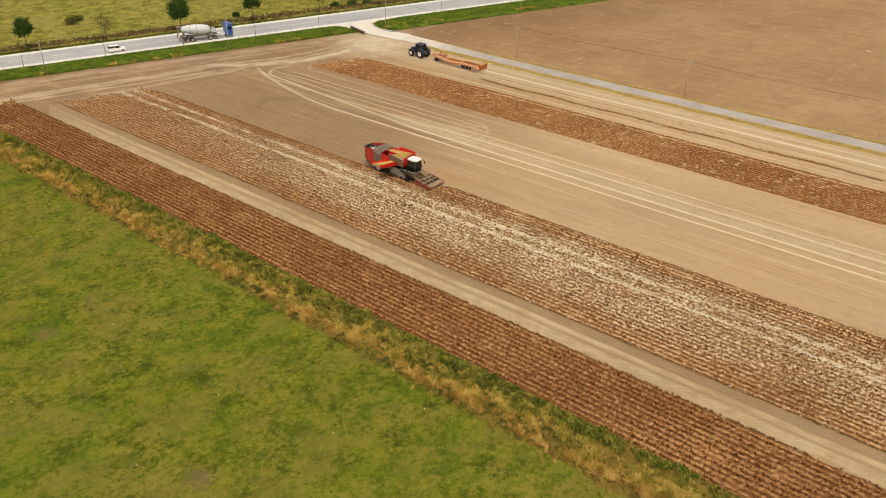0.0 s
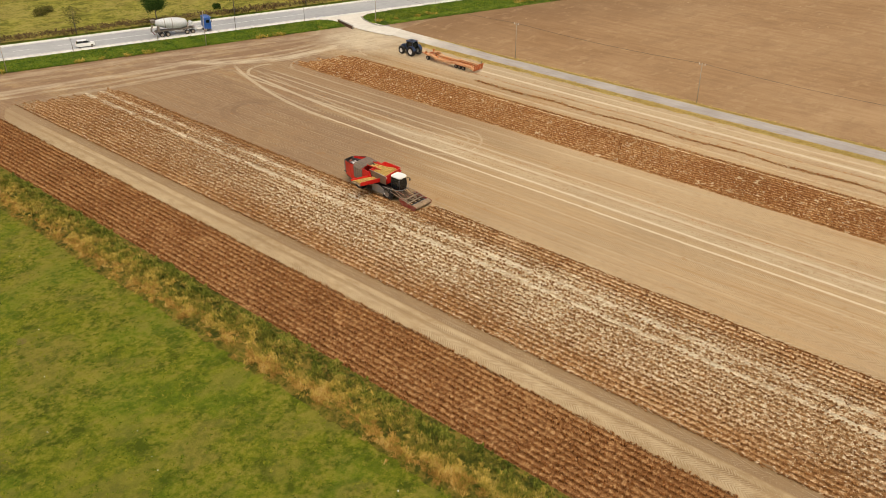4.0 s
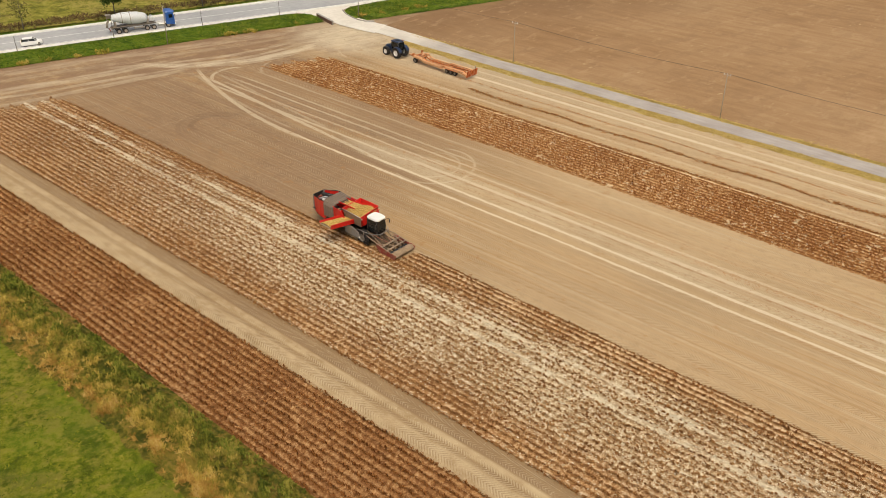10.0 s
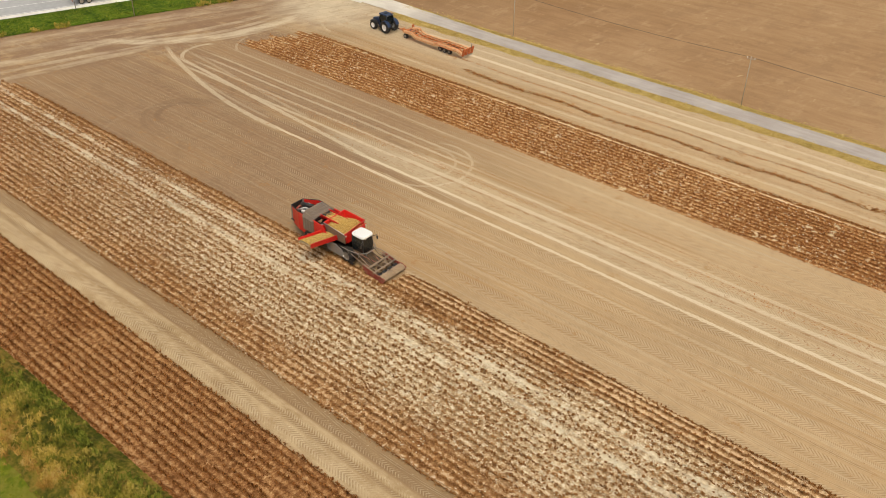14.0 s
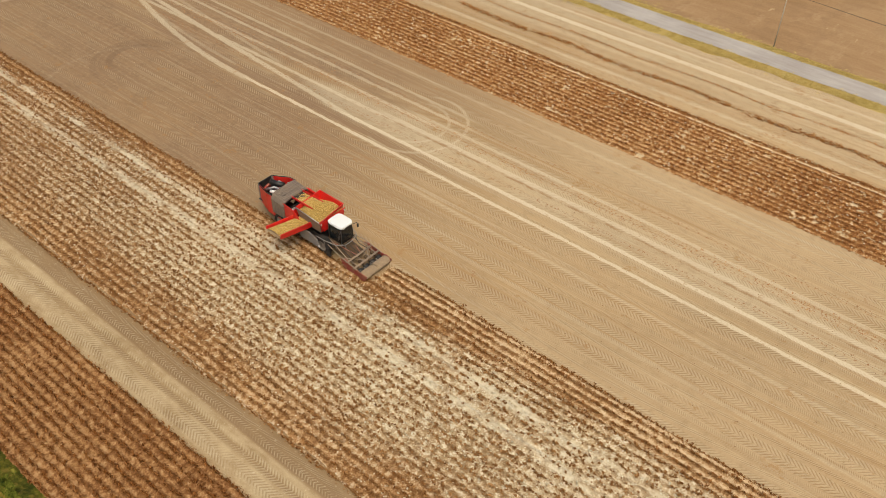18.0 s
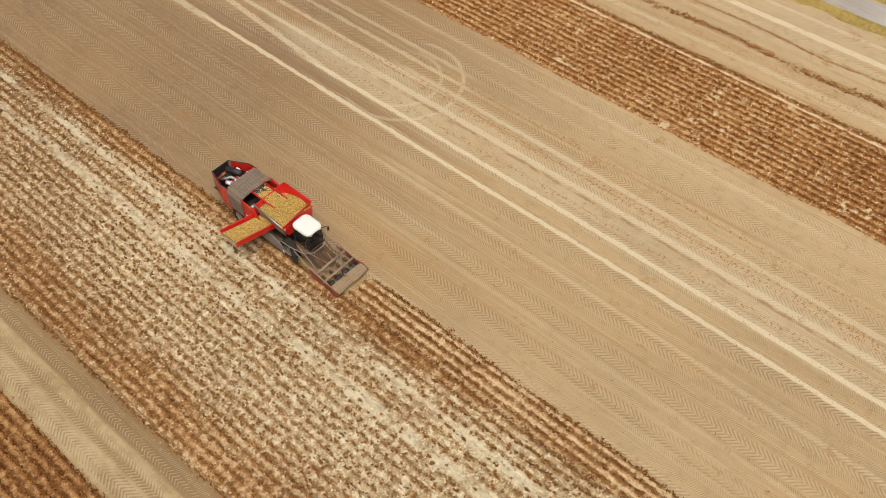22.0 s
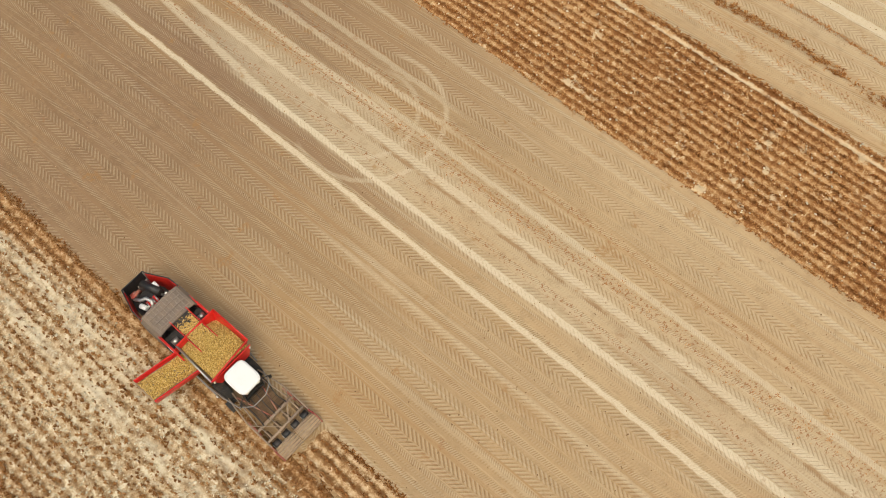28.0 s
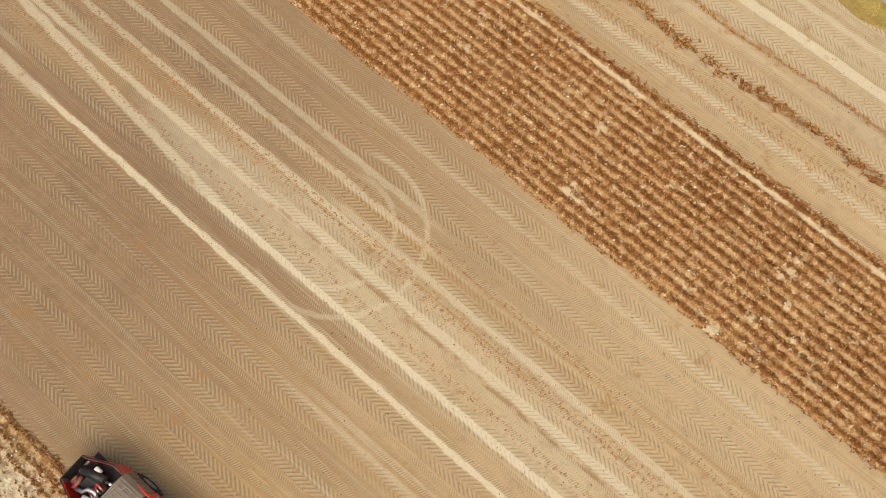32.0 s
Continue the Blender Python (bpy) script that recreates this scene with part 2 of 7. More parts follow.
    xl = g.m("ADD", x, g.m("ADD", ragged, g.m("MULTIPLY", g.m("SUBTRACT", g.noise(0.03, 1, 0.5, 0.2, 1.0), 0.5), 0.7)))
    line = None
    for cx, half, lo, hi, amount in ((13.25, 0.13, -200, 120, 1.0), (15.4, 0.15, -200, 106, 1.0), (18.4, 0.2, -200, 100, 0.65), (17.9, 0.16, 100, 146, 0.6),
                                     (20.65, 0.15, -200, 98, 0.55), (20.1, 0.15, 96, 146, 0.55), (22.2, 0.15, 94, 146, 0.5), (23.8, 0.14, 95, 146, 0.45), (27.2, 0.12, 60, 146, 0.3), (51.0, 0.3, -200, 128, 0.9), (53.6, 0.14, -200, 128, 0.5),
                                     (43.0, 0.2, -200, 124, 0.4), (9.8, 0.12, 10, 92, 0.25), (5.1, 0.12, 20, 88, 0.22)):
        one = g.m("MULTIPLY", g.band(xl, cx, half, 0.17), g.m("MULTIPLY", g.m("MULTIPLY", g.step(y, lo - 6, lo), g.step(y, hi + 3, hi - 3)), amount))
        line = one if line is None else g.m("MAXIMUM", line, one)
    # turning loops
    for cx, cy, r, half, y0, y1, x0, x1, amount in ((19.3, 96.6, 5.85, 0.08, 88, 99.5, 13, 27, 0.4), (19.2, 97.0, 4.1, 0.07, 90, 99, 14.5, 27, 0.35),
                                                    (23.6, 147.2, 4.5, 0.2, 146.5, 153, 18, 27, 0.6), (53.0, 138.0, 9.9, 0.16, 139, 149, 42, 53, 0.5), (53.6, 137.6, 7.4, 0.14, 139.5, 146, 45, 53, 0.45),
                                                    (33.0, 142.5, 6.2, 0.12, 144, 150, 26, 33, 0.3), (49.0, 139.5, 9.0, 0.12, 144, 150, 39, 49, 0.3), (2.5, 129.0, 9.0, 0.12, 128, 140, -8, 14, 0.06)):
        dx, dy = g.m("SUBTRACT", xl, cx), g.m("SUBTRACT", y, cy)
        d = g.m("SQRT", g.m("ADD", g.m("MULTIPLY", dx, dx), g.m("MULTIPLY", dy, dy)))
        one = g.m("MULTIPLY", g.band(d, r, half, 0.22), g.m("MULTIPLY", g.m("MULTIPLY", g.step(y, y0, y0 + 2), g.step(y, y1, y1 - 2)), g.m("MULTIPLY", g.step(x, x0, x0 + 1), g.step(x, x1, x1 - 1))))
        line = g.m("MAXIMUM", line, g.m("MULTIPLY", one, amount))
    # dark scuffed arcs where the machine turned on damp soil
    for cx, cy, r, half, amount in ((7.4, 132.6, 3.3, 0.3, 0.6), (7.0, 132.4, 5.1, 0.22, 0.4), (7.2, 132.5, 4.3, 0.1, 0.35)):
        dx, dy = g.m("SUBTRACT", xl, cx), g.m("SUBTRACT", y, cy)
        d = g.m("SQRT", g.m("ADD", g.m("MULTIPLY", dx, dx), g.m("MULTIPLY", dy, dy)))
        one = g.m("MULTIPLY", g.band(d, r, half, 0.35), g.m("MULTIPLY", g.step(dy, -1.0, 1.0), g.step(fine, 0.3, 0.55, 0.5, 1.0)))
        col = g.mix(g.m("MULTIPLY", one, amount), col, (0.20, 0.125, 0.075))
    # the wheel pair swings out to the headland
    for c1, c2, y0, x0, y1, half, amount in ((0.0, 0.0055, 118.0, 13.2, 155.0, 0.26, 0.6), (0.085, 0.0, 103.5, 15.45, 150.0, 0.2, 0.65), (0.03, 0.0035, 122.0, 14.6, 152.0, 0.12, 0.25), (0.11, 0.0, 118.0, 18.3, 150.0, 0.12, 0.28)):
        dy = g.m("SUBTRACT", y, y0)
        f = g.m("MULTIPLY_ADD", dy, g.m("MULTIPLY_ADD", dy, c2, c1), x0)
        one = g.m("MULTIPLY", g.band(g.m("SUBTRACT", xl, f), 0.0, half, 0.25), g.m("MULTIPLY", g.step(dy, -1.0, 1.5), g.step(y, y1 + 1.5, y1 - 2.0)))
        line = g.m("MAXIMUM", line, g.m("MULTIPLY", one, amount))
    # headland tracks that sweep along the road to the farm track
    pr = g.m("SUBTRACT", g.m("MULTIPLY", x, 0.929), g.m("MULTIPLY", y, 0.371))
    along = g.noise_at(g.vec(g.m("MULTIPLY", pr, 0.25), q), 0.55, 6, 0.7)
    qw = g.m("ADD", q, g.m("MULTIPLY", g.m("SUBTRACT", g.noise(0.06, 2, 0.5, 1, 1, 1, 40.0), 0.5), 2.2))
    head = g.step(q, 147.5, 150.0)
    for p0, p1, pm, c0, c1, c2, half, soft, amount in ((-47, -6, -28, 152.5, 0.0, 0.0185, 0.75, 0.9, 0.8), (-44, -7, -27, 151.2, 0.0, 0.021, 0.25, 0.4, 0.6), (-46, -8, -30, 154.6, 0.0, 0.014, 0.3, 0.5, 0.55),
                                                       (-52, -9, -33, 157.2, 0.0, 0.008, 0.35, 0.6, 0.45), (-120, -42, -56, 157.2, 0.06, 0.0, 0.8, 1.0, 0.5), (-120, -40, -60, 150.3, 0.14, 0.0, 0.5, 0.8, 0.4),
                                                       (-120, -38, -50, 153.6, 0.02, 0.0, 0.3, 0.6, 0.5), (-120, -10, -40, 162.2, 0.01, 0.0, 0.5, 0.9, 0.2), (-120, -10, -40, 165.6, 0.0, 0.0, 0.8, 1.2, 0.3)):
        dp = g.m("SUBTRACT", pr, pm)
        f = g.m("MULTIPLY_ADD", dp, g.m("MULTIPLY_ADD", dp, c2, c1), c0)
        one = g.m("MULTIPLY", g.band(g.m("SUBTRACT", qw, f), 0.0, half, soft), g.m("MULTIPLY", g.m("MULTIPLY", g.step(pr, p0 - 3, p0 + 3), g.step(pr, p1 + 2, p1 - 3)), g.step(along, 0.35, 0.6, 0.25, 1.0)))
        line = g.m("MAXIMUM", line, g.m("MULTIPLY", g.m("MULTIPLY", one, head), amount))
    hx, hy = g.m("SUBTRACT", x, 52.0), g.m("SUBTRACT", y, 149.0)
    dust = g.step(g.m("SQRT", g.m("ADD", g.m("MULTIPLY", hx, hx), g.m("MULTIPLY", hy, hy))), 4.0, 15.0, 0.8, 0.0)
    line = g.m("MAXIMUM", line, g.m("MULTIPLY", dust, g.step(along, 0.3, 0.6, 0.4, 1.0)))
    col = g.mix(g.m("MULTIPLY", g.m("MULTIPLY", head, g.step(along, 0.42, 0.64)), 0.3), col, SOIL_PALE)
    col = g.mix(g.m("MULTIPLY", g.m("MULTIPLY", head, g.step(g.noise(0.16, 5, 0.7, 1, 1, 1, 88.0), 0.40, 0.58)), 0.7), col, SOIL_DAMP)
    line = g.m("MULTIPLY", line, g.step(fine, 0.25, 0.55, 0.55, 1.0))
    col = g.mix(g.m("MULTIPLY", line, 0.82), col, SOIL_LINE)
    # reddish haulm crumbs beside the lines
    crumb = g.m("MULTIPLY", g.step(g.noise(4.2, 4, 0.7), 0.53, 0.62), g.m("ADD", g.m("MAXIMUM", g.m("MAXIMUM", g.band(xl, 19.85, 0.32, 0.4), g.band(xl, 16.6, 0.1, 0.4)), g.m("MAXIMUM", g.band(xl, 22.6, 0.1, 0.4), g.band(xl, 43.9, 0.2, 0.35))), 0.12))
    col = g.mix(g.m("MULTIPLY", g.m("MULTIPLY", crumb, infield), 0.75), col, HAULM)
    rustline = g.m("MULTIPLY", g.m("MAXIMUM", g.band(xl, 17.85, 0.07, 0.14), g.band(xl, 48.75, 0.08, 0.16)), g.m("MULTIPLY", g.step(y, 112.0, 98.0), g.step(g.noise(1.1, 4, 0.7, 1, 0.5), 0.44, 0.58, 0.15, 1.0)))
    col = g.mix(g.m("MULTIPLY", rustline, 0.62), col, (0.29, 0.15, 0.06))
    spots = g.m("MULTIPLY", g.step(g.noise(0.7, 3, 0.6, 1, 1, 1, 11.0), 0.66, 0.72), g.step(fine, 0.4, 0.6))
    col = g.mix(g.m("MULTIPLY", spots, 0.5), col, HAULM)
    rusty = g.m("MULTIPLY", g.step(g.noise(0.5, 3, 0.6, 1, 0.8, 1, 47.0), 0.63, 0.70), infield)
    col = g.mix(g.m("MULTIPLY", g.m("MULTIPLY", rusty, g.step(g.noise(3.0, 4, 0.7), 0.4, 0.55)), 0.55), col, (0.36, 0.19, 0.07))
    h = g.m("ADD", g.m("MULTIPLY", tread, -0.8), g.m("ADD", g.m("MULTIPLY", fine, 0.7), g.m("MULTIPLY", grain, 0.35)))
    return g.done(col, 0.95, bump=h, strength=0.55, dist=0.06)


SOIL_DARK, SOIL_MID, SOIL_PALE = (0.30, 0.20, 0.108), (0.425, 0.292, 0.163), (0.555, 0.405, 0.238)
SOIL_WHITE, SOIL_LINE, SOIL_TREAD, SOIL_DAMP = (0.58, 0.485, 0.34), (0.70, 0.60, 0.43), (0.23, 0.145, 0.075), (0.24, 0.146, 0.088)
SOIL_RUST = (0.37, 0.215, 0.095)
SOIL_WARM = (0.45, 0.285, 0.135)
HAULM = (0.30, 0.13, 0.048)


def simple_ground(name, dark, mid, pale, s1=0.08, s2=1.2, s3=7.0, bump=0.5, dist=0.06, streak=0.0):
    g = Graph(name)
    a, b, c = g.noise(s1, 4), g.noise(s2, 4, 0.65, 1.0, 0.15 if streak else 1.0), g.noise(s3, 4, 0.7)
    v = g.m("ADD", g.m("MULTIPLY", a, 0.45), g.m("ADD", g.m("MULTIPLY", b, 0.33), g.m("MULTIPLY", c, 0.22)))
    col = g.ramp(v, (0.36, dark), (0.5, mid), (0.64, pale))
    return g.done(col, 0.95, bump=g.m("ADD", b, c), strength=bump, dist=dist)


def meadow_mat(name, a, b, c, dry, dry_amount, brown=0.0, mud=()):
    g = Graph(name)
    n1, n2, n3, n4 = g.noise(0.06, 4, 0.6), g.noise(0.32, 4, 0.62), g.noise(1.6, 4, 0.65), g.noise(7.0, 3, 0.7)
    v = g.m("ADD", g.m("MULTIPLY", n2, 0.5), g.m("ADD", g.m("MULTIPLY", n3, 0.35), g.m("MULTIPLY", n4, 0.15)))
    col = g.ramp(v, (0.425, a), (0.5, b), (0.57, c))
    col = g.mix(g.m("MULTIPLY", g.step(g.m("ADD", g.m("MULTIPLY", n1, 0.55), g.m("MULTIPLY", n3, 0.45)), 0.46, 0.6), dry_amount), col, dry)
    dark = g.step(g.noise(0.55, 5, 0.72, 1, 1, 1, 9.0), 0.55, 0.64)
    col = g.mix(g.m("MULTIPLY", dark, 0.4), col, a)
    if brown:
        col = g.mix(g.m("MULTIPLY", g.step(g.noise(0.11, 4, 0.6, 1, 1, 1, 31.0), 0.60, 0.72), brown), col, (0.17, 0.10, 0.045))
    x, y, z, _ = g.pos()
    if mud:
        lush = g.step(g.noise(0.09, 3, 0.6, 1.0, 1.0, 1.0, 45.0), 0.48, 0.62)
        col = g.mix(g.m("MULTIPLY", lush, 0.35), col, (b[0] * 0.8, b[1] * 1.12, b[2]))
        faded = g.step(g.noise(0.19, 4, 0.62, 0.7, 1.0, 1.0, 77.0), 0.49, 0.60)
        col = g.mix(g.m("MULTIPLY", faded, 0.5), col, (0.27, 0.23, 0.045))
        deep = g.step(g.noise(0.3, 4, 0.65, 0.7, 1.0, 1.0, 81.0), 0.55, 0.64)
        col = g.mix(g.m("MULTIPLY", deep, 0.45), col, (0.075, 0.12, 0.008))
    for mx, my, size in mud:
        dx, dy = g.m("DIVIDE", g.m("SUBTRACT", x, mx), size), g.m("DIVIDE", g.m("SUBTRACT", y, my), size * 1.3)
        spot = g.m("ADD", g.m("ADD", g.m("MULTIPLY", dx, dx), g.m("MULTIPLY", dy, dy)), g.m("MULTIPLY", n3, 1.6))
        col = g.mix(g.step(spot, 1.3, 0.7, 0.0, 0.75), col, (0.24, 0.16, 0.075))
    return g.done(col, 0.9, bump=g.m("ADD", g.m("MULTIPLY", n3, 1.2), n4), strength=0.85, dist=0.35)


def blades_mat(name, *cols, rough=0.85, patch=0.0, lo=0.12):
    """Blades that differ one by one and, by patch, from clump to clump."""
    g = Graph(name)
    r = g.rnd()
    n = g.noise(0.25, 3)
    f = g.m("ADD", g.m("MULTIPLY", r, 0.7), g.m("MULTIPLY", n, 0.3))
    if patch:
        spot = g.step(g.noise(0.65, 3, 0.6, 1.0, 0.8, 0.0, 12.0), 0.36, 0.64)
        f = g.m("ADD", g.m("MULTIPLY", f, 1.0 - patch), g.m("MULTIPLY", spot, patch))
    stops = [(lo + (0.88 - lo) * k / (len(cols) - 1), c) for k, c in enumerate(cols)]
    return g.done(g.ramp(f, *stops), rough)


WHEEL_A, WHEEL_B, WHEEL_SKEW = -8.3, -5.75, 0.004  # wheel lines through the main crop, at y = 70


def crop_soil(name, dark, mid, pale, white, white_amount, band=None, gap=None, tone=-0.035):
    """Ridged soil of a potato crop: darker on the crests, paler in the furrows, littered with haulm; shade between
    plants is in the colour.
    """
    g = Graph(name)
    x, y, z, _ = g.pos()
    big, mid_n, fine = g.noise(0.07, 4), g.noise(2.1, 3, 0.6), g.noise(7.0, 4, 0.7)
    v = g.m("ADD", g.m("MULTIPLY", big, 0.2), g.m("ADD", g.m("MULTIPLY", mid_n, 0.45), g.m("MULTIPLY", fine, 0.35)))
    wavy = g.m("ADD", x, g.m("MULTIPLY", g.m("SUBTRACT", mid_n, 0.5), 0.25))
    v = g.m("ADD", v, g.m("MULTIPLY", g.m("COSINE", g.m("MULTIPLY", wavy, 2 * math.pi / 0.75)), tone))
    # dark mottles paint in the shadow between haulm lumps, besides the soil's own brown
    col = g.ramp(v, (0.42, dark), (0.505, mid), (0.58, pale))
    mask = g.step(g.m("ADD", g.m("MULTIPLY", mid_n, 0.6), g.m("MULTIPLY", fine, 0.4)), *((0.53, 0.62) if band else (0.57, 0.64)))
    if band:
        # a crusted pale belt through the crop, with two wheel lines along it
        lo, hi, soft = band
        wide = g.m("ADD", x, g.m("MULTIPLY", g.m("SUBTRACT", g.noise(0.22, 4, 0.65, 1, 0.4), 0.5), 6.5))
        near = g.m("MULTIPLY", g.step(y, 82.0, 52.0), 2.2)
        belt = g.m("MULTIPLY", g.m("MULTIPLY", g.step(wide, lo - soft, lo + soft), g.step(g.m("SUBTRACT", wide, near), hi + 1.0, hi - 0.8)), g.m("MULTIPLY", g.step(y, 150.0, 85.0, 0.1, 0.78), g.step(y, 20.0, 58.0, 0.6, 1.0)))
        belt = g.m("MULTIPLY", belt, g.step(g.noise(0.09, 3, 0.6, 1, 1, 1, 17.0), 0.25, 0.55, 0.65, 1.0))
        crust = g.ramp(v, (0.40, (0.27, 0.165, 0.08)), (0.49, (0.465, 0.338, 0.197)), (0.57, (0.645, 0.545, 0.38)))
        col = g.mix(belt, col, crust)
        xr = g.m("ADD", x, g.m("MULTIPLY", g.m("SUBTRACT", fine, 0.5), 0.4))
        xs = g.m("SUBTRACT", xr, g.m("MULTIPLY", g.m("SUBTRACT", y, 70.0), WHEEL_SKEW))
        lines = g.m("MAXIMUM", g.band(xs, WHEEL_A, 0.2, 0.55), g.band(xs, WHEEL_B, 0.2, 0.55))
        lines = g.m("MULTIPLY", lines, g.step(g.noise(0.6, 4, 0.7, 1, 0.5), 0.40, 0.60, 0.1, 0.72))
        bald = g.step(g.noise(0.9, 4, 0.65, 1, 0.8, 1, 23.0), 0.59, 0.68)
        mask = g.m("MAXIMUM", g.m("MULTIPLY", mask, g.m("MULTIPLY_ADD", belt, 0.75, 0.22)), g.m("MAXIMUM", lines, g.m("MULTIPLY", bald, belt)))
        mask = g.m("MAXIMUM", mask, g.m("MULTIPLY", g.band(xr, -19.35, 0.2, 0.25), g.step(mid_n, 0.48, 0.66, 0.0, 0.55)))
    if gap:
        xr = g.m("ADD", x, g.m("MULTIPLY", g.m("SUBTRACT", g.noise(1.6, 3, 0.65), 0.5), 0.5))
        mask = g.m("MAXIMUM", mask, g.m("MULTIPLY", g.band(xr, gap, 0.1, 0.16), g.m("MULTIPLY", g.step(y, 112.0, 94.0, 0.12, 1.0), g.step(g.noise(0.5, 3, 0.6, 1, 0.5), 0.36, 0.55, 0.25, 1.1))))
        mask = g.m("MAXIMUM", mask, g.m("MULTIPLY", g.step(g.noise(0.8, 4, 0.6, 1, 0.8, 1, 23.0), 0.58, 0.66), g.step(g.noise(0.1, 2, 0.5, 1, 1, 1, 61.0), 0.45, 0.6, 0.25, 1.0)))
    col = g.mix(g.m("MULTIPLY", mask, white_amount), col, white)
    return g.done(col, 0.95, bump=g.m("ADD", mid_n, fine), strength=0.6, dist=0.08)


def gravel_mat():
    """Grey gravel that turns pale and dusty towards the public road."""
    g = Graph("grey_track_gravel")
    x, y, z, _ = g.pos()
    a, b, c = g.noise(0.15, 4), g.noise(1.6, 4, 0.65, 1.0, 0.12), g.noise(12.0, 4, 0.7)
    v = g.m("ADD", g.m("MULTIPLY", a, 0.4), g.m("ADD", g.m("MULTIPLY", b, 0.35), g.m("MULTIPLY", c, 0.25)))
    col = g.ramp(v, (0.36, (0.33, 0.285, 0.26)), (0.5, (0.41, 0.365, 0.335)), (0.64, (0.50, 0.455, 0.42)))
    dusty = g.ramp(v, (0.36, (0.57, 0.52, 0.445)), (0.5, (0.67, 0.62, 0.54)), (0.64, (0.76, 0.71, 0.63)))
    col = g.mix(g.step(g.m("ADD", y, g.m("MULTIPLY", a, 12.0)), 126.0, 154.0), col, dusty)
    return g.done(col, 0.95, bump=g.m("ADD", b, c), strength=0.3, dist=0.03)


def far_field_mat():
    """Harrowed brown soil, with darker damp ground near the road and pale crumbs of straw."""
    g = Graph("far_field_soil")
    x, y, z, _ = g.pos()
    a, b, c = g.noise(0.03, 4), g.noise(0.6, 4, 0.65, 1.0, 0.15), g.noise(5.0, 4, 0.7)
    v = g.m("ADD", g.m("MULTIPLY", a, 0.45), g.m("ADD", g.m("MULTIPLY", b, 0.33), g.m("MULTIPLY", c, 0.22)))
    col = g.ramp(v, (0.36, (0.27, 0.155, 0.075)), (0.5, (0.355, 0.22, 0.115)), (0.64, (0.44, 0.29, 0.16)))
    q = g.m("ADD", g.m("MULTIPLY", x, 0.371), g.m("MULTIPLY", y, 0.929))
    damp = g.m("MULTIPLY", g.step(g.m("ADD", q, g.m("MULTIPLY", a, 24.0)), 145.0, 172.0), g.step(g.noise(0.06, 4, 0.65, 1, 1, 1, 13.0), 0.3, 0.6, 0.3, 0.85))
    col = g.mix(g.m("MULTIPLY", damp, 0.8), col, (0.19, 0.108, 0.056))
    blot = g.step(g.noise(0.22, 5, 0.7, 0.6, 1.0, 1, 21.0), 0.48, 0.62)
    col = g.mix(g.m("MULTIPLY", blot, 0.32), col, (0.25, 0.15, 0.08))
    light = g.step(g.noise(0.35, 5, 0.72, 0.5, 1.0, 1, 35.0), 0.54, 0.66)
    col = g.mix(g.m("MULTIPLY", light, 0.3), col, (0.50, 0.345, 0.20))
    crumbs = g.m("MULTIPLY", g.step(g.noise(0.9, 3, 0.7, 0.4, 1.0, 1, 3.0), 0.64, 0.70), g.step(g.noise(0.07, 3, 0.5, 1, 1, 1, 8.0), 0.5, 0.6))
    col = g.mix(g.m("MULTIPLY", crumbs, 0.6), col, (0.58, 0.42, 0.24))
    return g.done(col, 0.95, bump=g.m("ADD", b, c), strength=0.5, dist=0.06)


